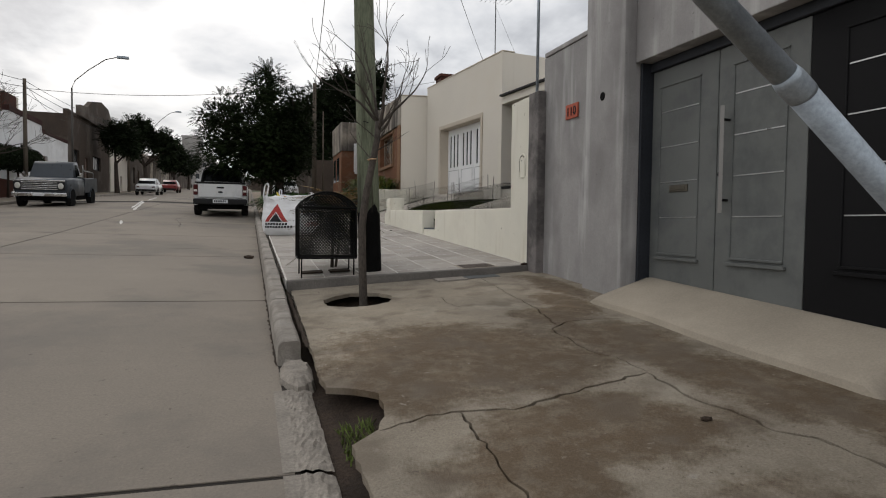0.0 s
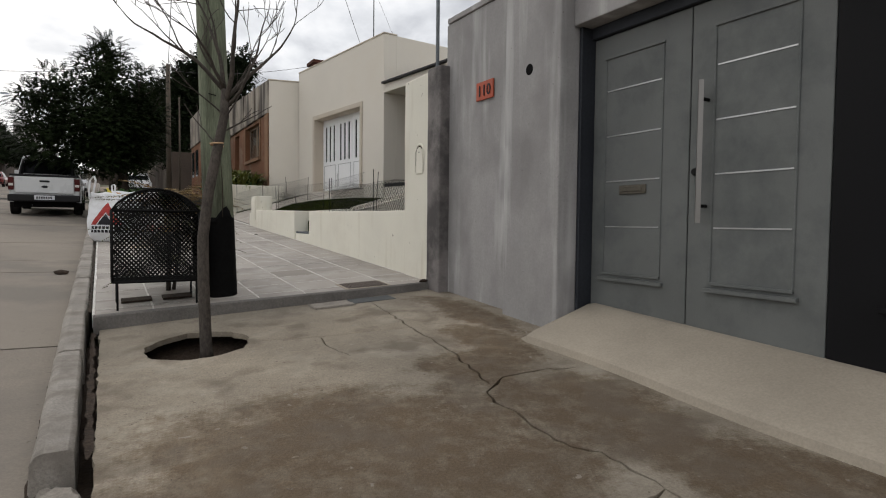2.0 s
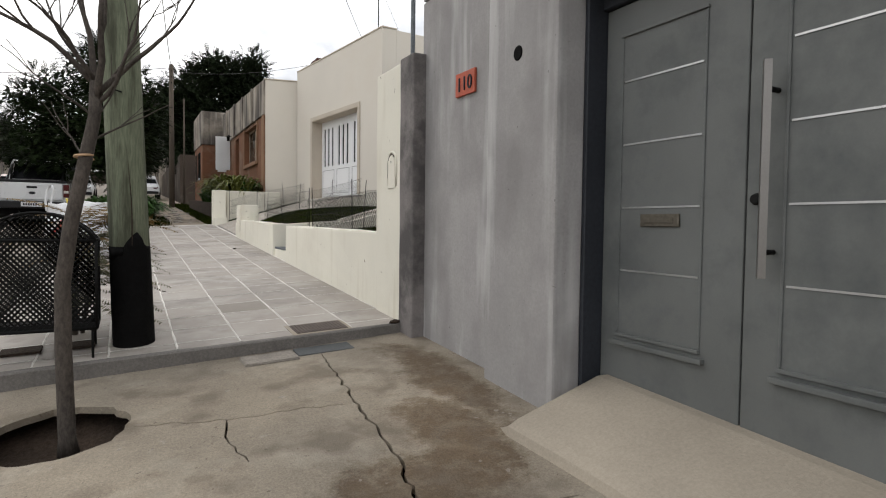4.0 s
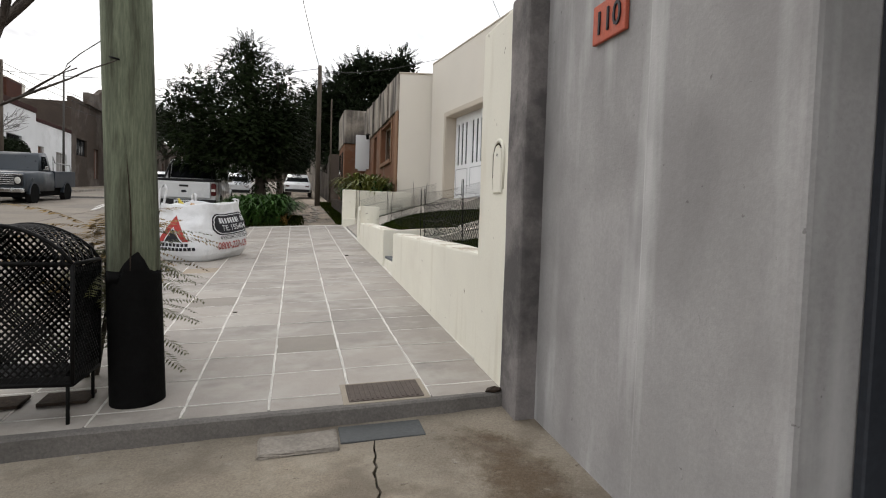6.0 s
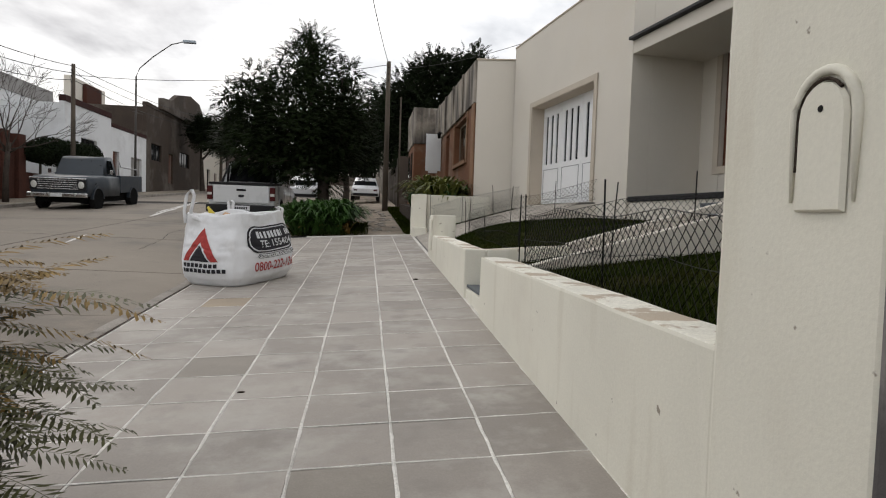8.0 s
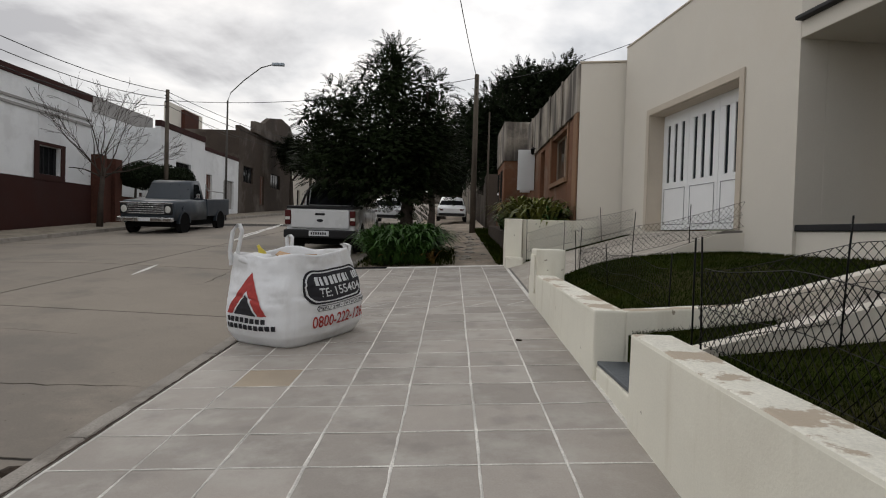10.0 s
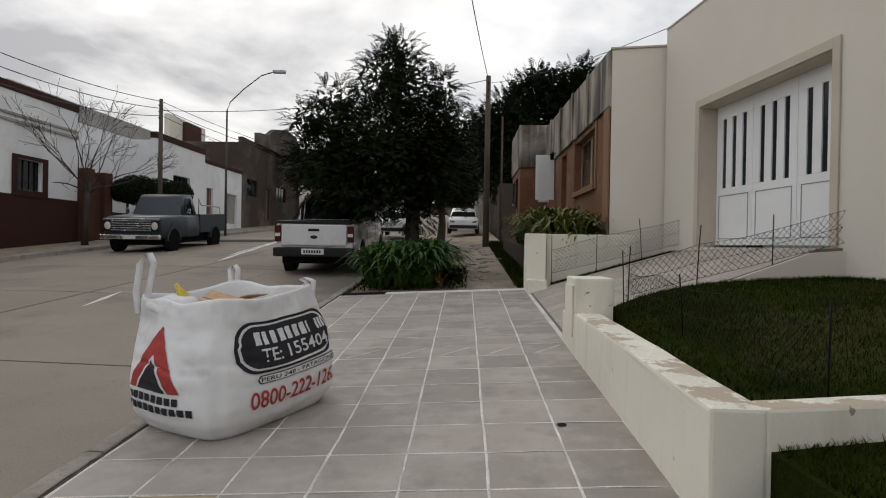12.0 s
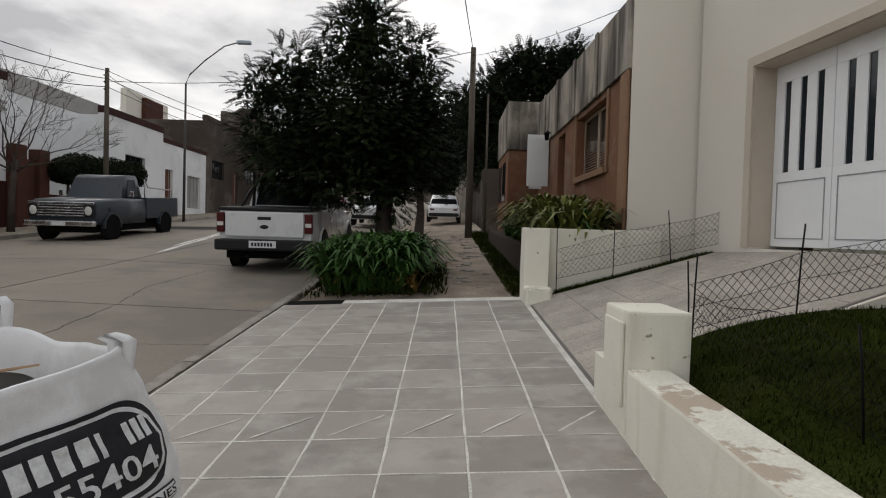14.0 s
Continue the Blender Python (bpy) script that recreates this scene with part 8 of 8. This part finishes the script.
def build_plants():
    rnd = random.Random(77)
    gz = lambda x, y: tile_z(x, y) - 0.04
    tagged(sheet("verge", 0.48, 4.6, TILE_END, 120, lambda x, y: gz(x, y) + 0.03 * noise.noise((x * 1.7, y * 0.8, 0)) - (0.05 if x < 2.6 else 0), M["earth_path"], 0.3, 14, 120), "trodden earth footpath beyond the tiles", "path", kind="structure")
    strap_leaves("strap_leaf_plants", "bushy green strap-leaved plants on the verge", [(1.55 + 0.66 * math.copysign(abs(k) ** 0.8, k), rnd.uniform(23.7, 27.0)) for k in (rnd.uniform(-1, 1) for _ in range(400))], gz, 1.38, M["leaf_plant"], 5)
    bank = lambda x, y: 2.45 + 0.04 * (y - 23)
    strap_leaves("strap_leaf_plants", "green strap-leaved plants before the orange house", [(max(4.6, rnd.gauss(5.0, 0.25)), max(23.3, rnd.gauss(24.8, 1.0))) for _ in range(70)], bank, 1.25, M["leaf_plant"], 6)
    strap_leaves("strap_leaf_plants", "low green strap-leaved plants along the orange house", [(rnd.uniform(4.5, 5.6), rnd.uniform(25, 30)) for _ in range(100)], bank, 0.9, M["leaf_plant"], 8)
    strap_leaves("yellowing_plants", "yellow-green strap-leaved plants before the orange house", [(max(4.55, rnd.gauss(4.9, 0.25)), max(23.2, rnd.gauss(24.6, 1.0))) for _ in range(120)], bank, 1.5, M["leaf_yellow"], 9)
    strap_leaves("dry_leaves", "dry yellow-brown leaves at the foot of the verge plants", [(rnd.uniform(0.8, 2.4), rnd.uniform(23.6, 24.9)) for _ in range(9)], gz, 0.6, M["frond_brown"], 10)
    tufts("verge_grass", [(rnd.uniform(0.5, 2.9), 23.3 + 4.5 * rnd.random() ** 0.8) for _ in range(3000)] + [(rnd.uniform(3.9, 4.6), rnd.uniform(22.9, 40)) for _ in range(6000)], gz, 0.13, "ragged grass on the verge", M["grass"])
    b = thing("garden_bank", "raised soil bed behind a low edging", "flower bed", kind="structure")
    sheet("bank", 4.32, 5.95, 22.87, 34, lambda x, y: 2.45 + 0.04 * (y - 23), M["soil"], 1.5, 3, 8, b)
    s = thing("stone_edging", "rough stones at the edge of the earth path", "stones")
    for k in range(46):
        bm = bmnew()
        bmesh.ops.create_icosphere(bm, subdivisions=2, radius=rnd.uniform(0.05, 0.12))
        x, y = 2.7 + rnd.uniform(-0.2, 1.3), 24 + 0.3 * k + rnd.uniform(-0.1, 0.1)
        for v in bm.verts:
            v.co *= 1 + 0.35 * noise.noise(v.co * 12 + Vector((k, 0, 0)))
            v.co = Vector((v.co.x * 1.3 + x, v.co.y * 1.3 + y, v.co.z * 0.4 + gz(x, y) + 0.01))
        part("stone", bm, M["kerb"], s)


# ---- poles, lamps, wires ----
def plain_pole(name, label, x, y, z0, z1, r, arms=True):
    p = thing(name, label, "utility pole")
    bm = bmnew()
    tube(bm, [(x, y, z0 - 0.3), (x, y, (z0 + z1) / 2), (x, y, z1)], [r, r * 0.85, r * 0.7], 10)
    part("shaft", bm, M["old_wood"], p)
    if arms:
        for k in range(3):
            bm = bmnew()
            tube(bm, [(x, y - r, z1 - 0.35 - 0.3 * k), (x, y - r - 0.12, z1 - 0.35 - 0.3 * k)], 0.03, 6)
            part("insulator", bm, M["iron"], p)


def street_lamp(x, y, z0, z1, reach, rise):
    l = thing("street_lamp", "tall thin street lamp with a curved arm over the road", "street lamp")
    bm = bmnew()
    tube(bm, [(x, y, z0 - 0.2), (x, y, z0 + (z1 - z0) * 0.55), (x, y, z1)], [0.075, 0.06, 0.05], 10)
    part("post", bm, M["galvanised_dark"], l)
    bm = bmnew()
    tube(bm, [(x, y, z1), (x + reach * 0.06, y, z1 + rise * 0.22), (x + reach * 0.3, y, z1 + rise * 0.55), (x + reach * 0.62, y, z1 + rise * 0.9), (x + reach * 0.85, y, z1 + rise)], 0.034, 8)
    part("arm", bm, M["galvanised_dark"], l)
    bm = bmnew()
    box(bm, (x + reach * 0.83, y - 0.14, z1 + rise - 0.09), (x + reach * 1.06, y + 0.14, z1 + rise + 0.09), None, 0.05, 2)
    part("lamp_head", bm, M["galvanised"], l)


def wire(a, b, sag, r=0.012, name="cable"):
    a, b = Vector(a), Vector(b)
    bm = bmnew()
    tube(bm, [a.lerp(b, i / 20) - Vector((0, 0, sag * 4 * (i / 20) * (1 - i / 20))) for i in range(21)], r, 4, False)
    tagged(finish(name, bm, M["cable"]), "dark overhead cable between poles", "cable", group="overhead cables")


def build_lines():
    plain_pole("far_utility_pole", "old grey wooden utility pole by the earth path", 3.75, 37.0, 2.3, 9.9, 0.15)
    plain_pole("thin_pole", "thin grey wooden pole by the earth path", 4.5, 39.0, 2.4, 8.6, 0.06, False)
    plain_pole("far_utility_pole", "dark wooden utility pole across the road", -12.15, 40.2, far_z(-12.6, 40), 9.55, 0.125)
    plain_pole("far_utility_pole", "dark wooden utility pole across the road", -12.0, 22.5, far_z(-12.6, 22), 8.8, 0.17)
    plain_pole("far_utility_pole", "dark utility pole far along the road", -12.6, 74, far_z(-12.6, 74), 12.4, 0.17)
    street_lamp(-11.2, 46, far_z(-12, 46), 10.3, 3.25, 2.28)
    street_lamp(-12.0, 88, far_z(-12, 88), 13.6, 3.2, 2.5)
    for dz, sg in ((0.0, 0.5), (-0.35, 0.6), (-0.7, 0.8)):
        wire((-12.0, 22.5, 8.7 + dz), (-12.15, 40.2, 9.45 + dz), sg, 0.016)
        wire((-12.15, 40.2, 9.45 + dz), (-12.6, 74, 12.0 + dz), sg, 0.016)
        wire((-12.0, -6, 7.5 + dz), (-12.0, 22.5, 8.7 + dz), sg * 1.3, 0.016)
    wire((-12.15, 40.2, 9.0), (3.75, 37.0, 9.75), 0.5, 0.014)
    wire((-12.15, 40.2, 9.3), (-13.9, 55, 9.4), 0.4, 0.012)
    wire((1.44, 8.42, 9.3), (3.75, 37, 9.75), 0.6, 0.014)
    wire((1.44, 8.42, 9.3), (-12.0, 22.5, 8.5), 0.5, 0.014)
    wire((1.44, 8.42, 9.1), (9.6, 24, 8.2), 0.25, 0.008)
    wire((3.75, 37, 9.6), (7.5, 23.6, 7.4), 0.25, 0.008)


M["galvanised_dark"] = shader("dull_grey_steel", (0.07, 0.065, 0.06), 0.6, 0.4, vary=0.15, bump=0.05)
build_pipe()
build_young_tree()
build_pole()
build_bin()
build_fern_tree()
build_lids()
build_bag()
RIDE = Matrix.Diagonal((1.136, 1.136, 1.136, 1))
ranger(Matrix.Translation((-1.12, 26.85, road_z(-1.1, 28.2) - 0.065)) @ pose(0, 0, 0, 3.3, 0, 0) @ Matrix.Diagonal((1.136, 1.136, 1.2, 1)))
old_pickup(Matrix.Translation((-9.35, 32.75, road_z(-9.7, 33.7) - 0.06)) @ pose(0, 0, 0, 3.3, 0, -1) @ RIDE)
sedan(Matrix.Translation((-9.3, 63, road_z(-9.3, 63))) @ pose(0, 0, 0, 3.3, 0, 0) @ RIDE, M["car_white"], "hatchback_car", "pale car parked across the road far off")
sedan(Matrix.Translation((-9.3, 80, road_z(-9.3, 80))) @ pose(0, 0, 0, 3.3, 0, 0) @ RIDE, M["car_red"], "hatchback_car", "red car parked across the road far off")
sedan(Matrix.Translation((2.75, 48, tile_z(2.7, 50) - 0.02)) @ pose(0, 0, 0, 3.3, 0, 0) @ RIDE, M["car_white"], "hatchback_car", "white car parked over the footpath far off")
sedan(Matrix.Translation((-1.0, 44, road_z(-1.0, 46))) @ pose(0, 0, 0, 3.3, 0, 0) @ RIDE, M["car_white"], "hatchback_car", "white car parked at the kerb behind the tree")
build_trees()
build_plants()
build_lines()

build_tiles()

# ---- from plan units to metres ----
for ob in [o for o in scene.collection.objects if o.parent is None and o.type in ("MESH", "EMPTY")]:
    ob.matrix_basis = Matrix.Scale(UNIT, 4) @ ob.matrix_basis
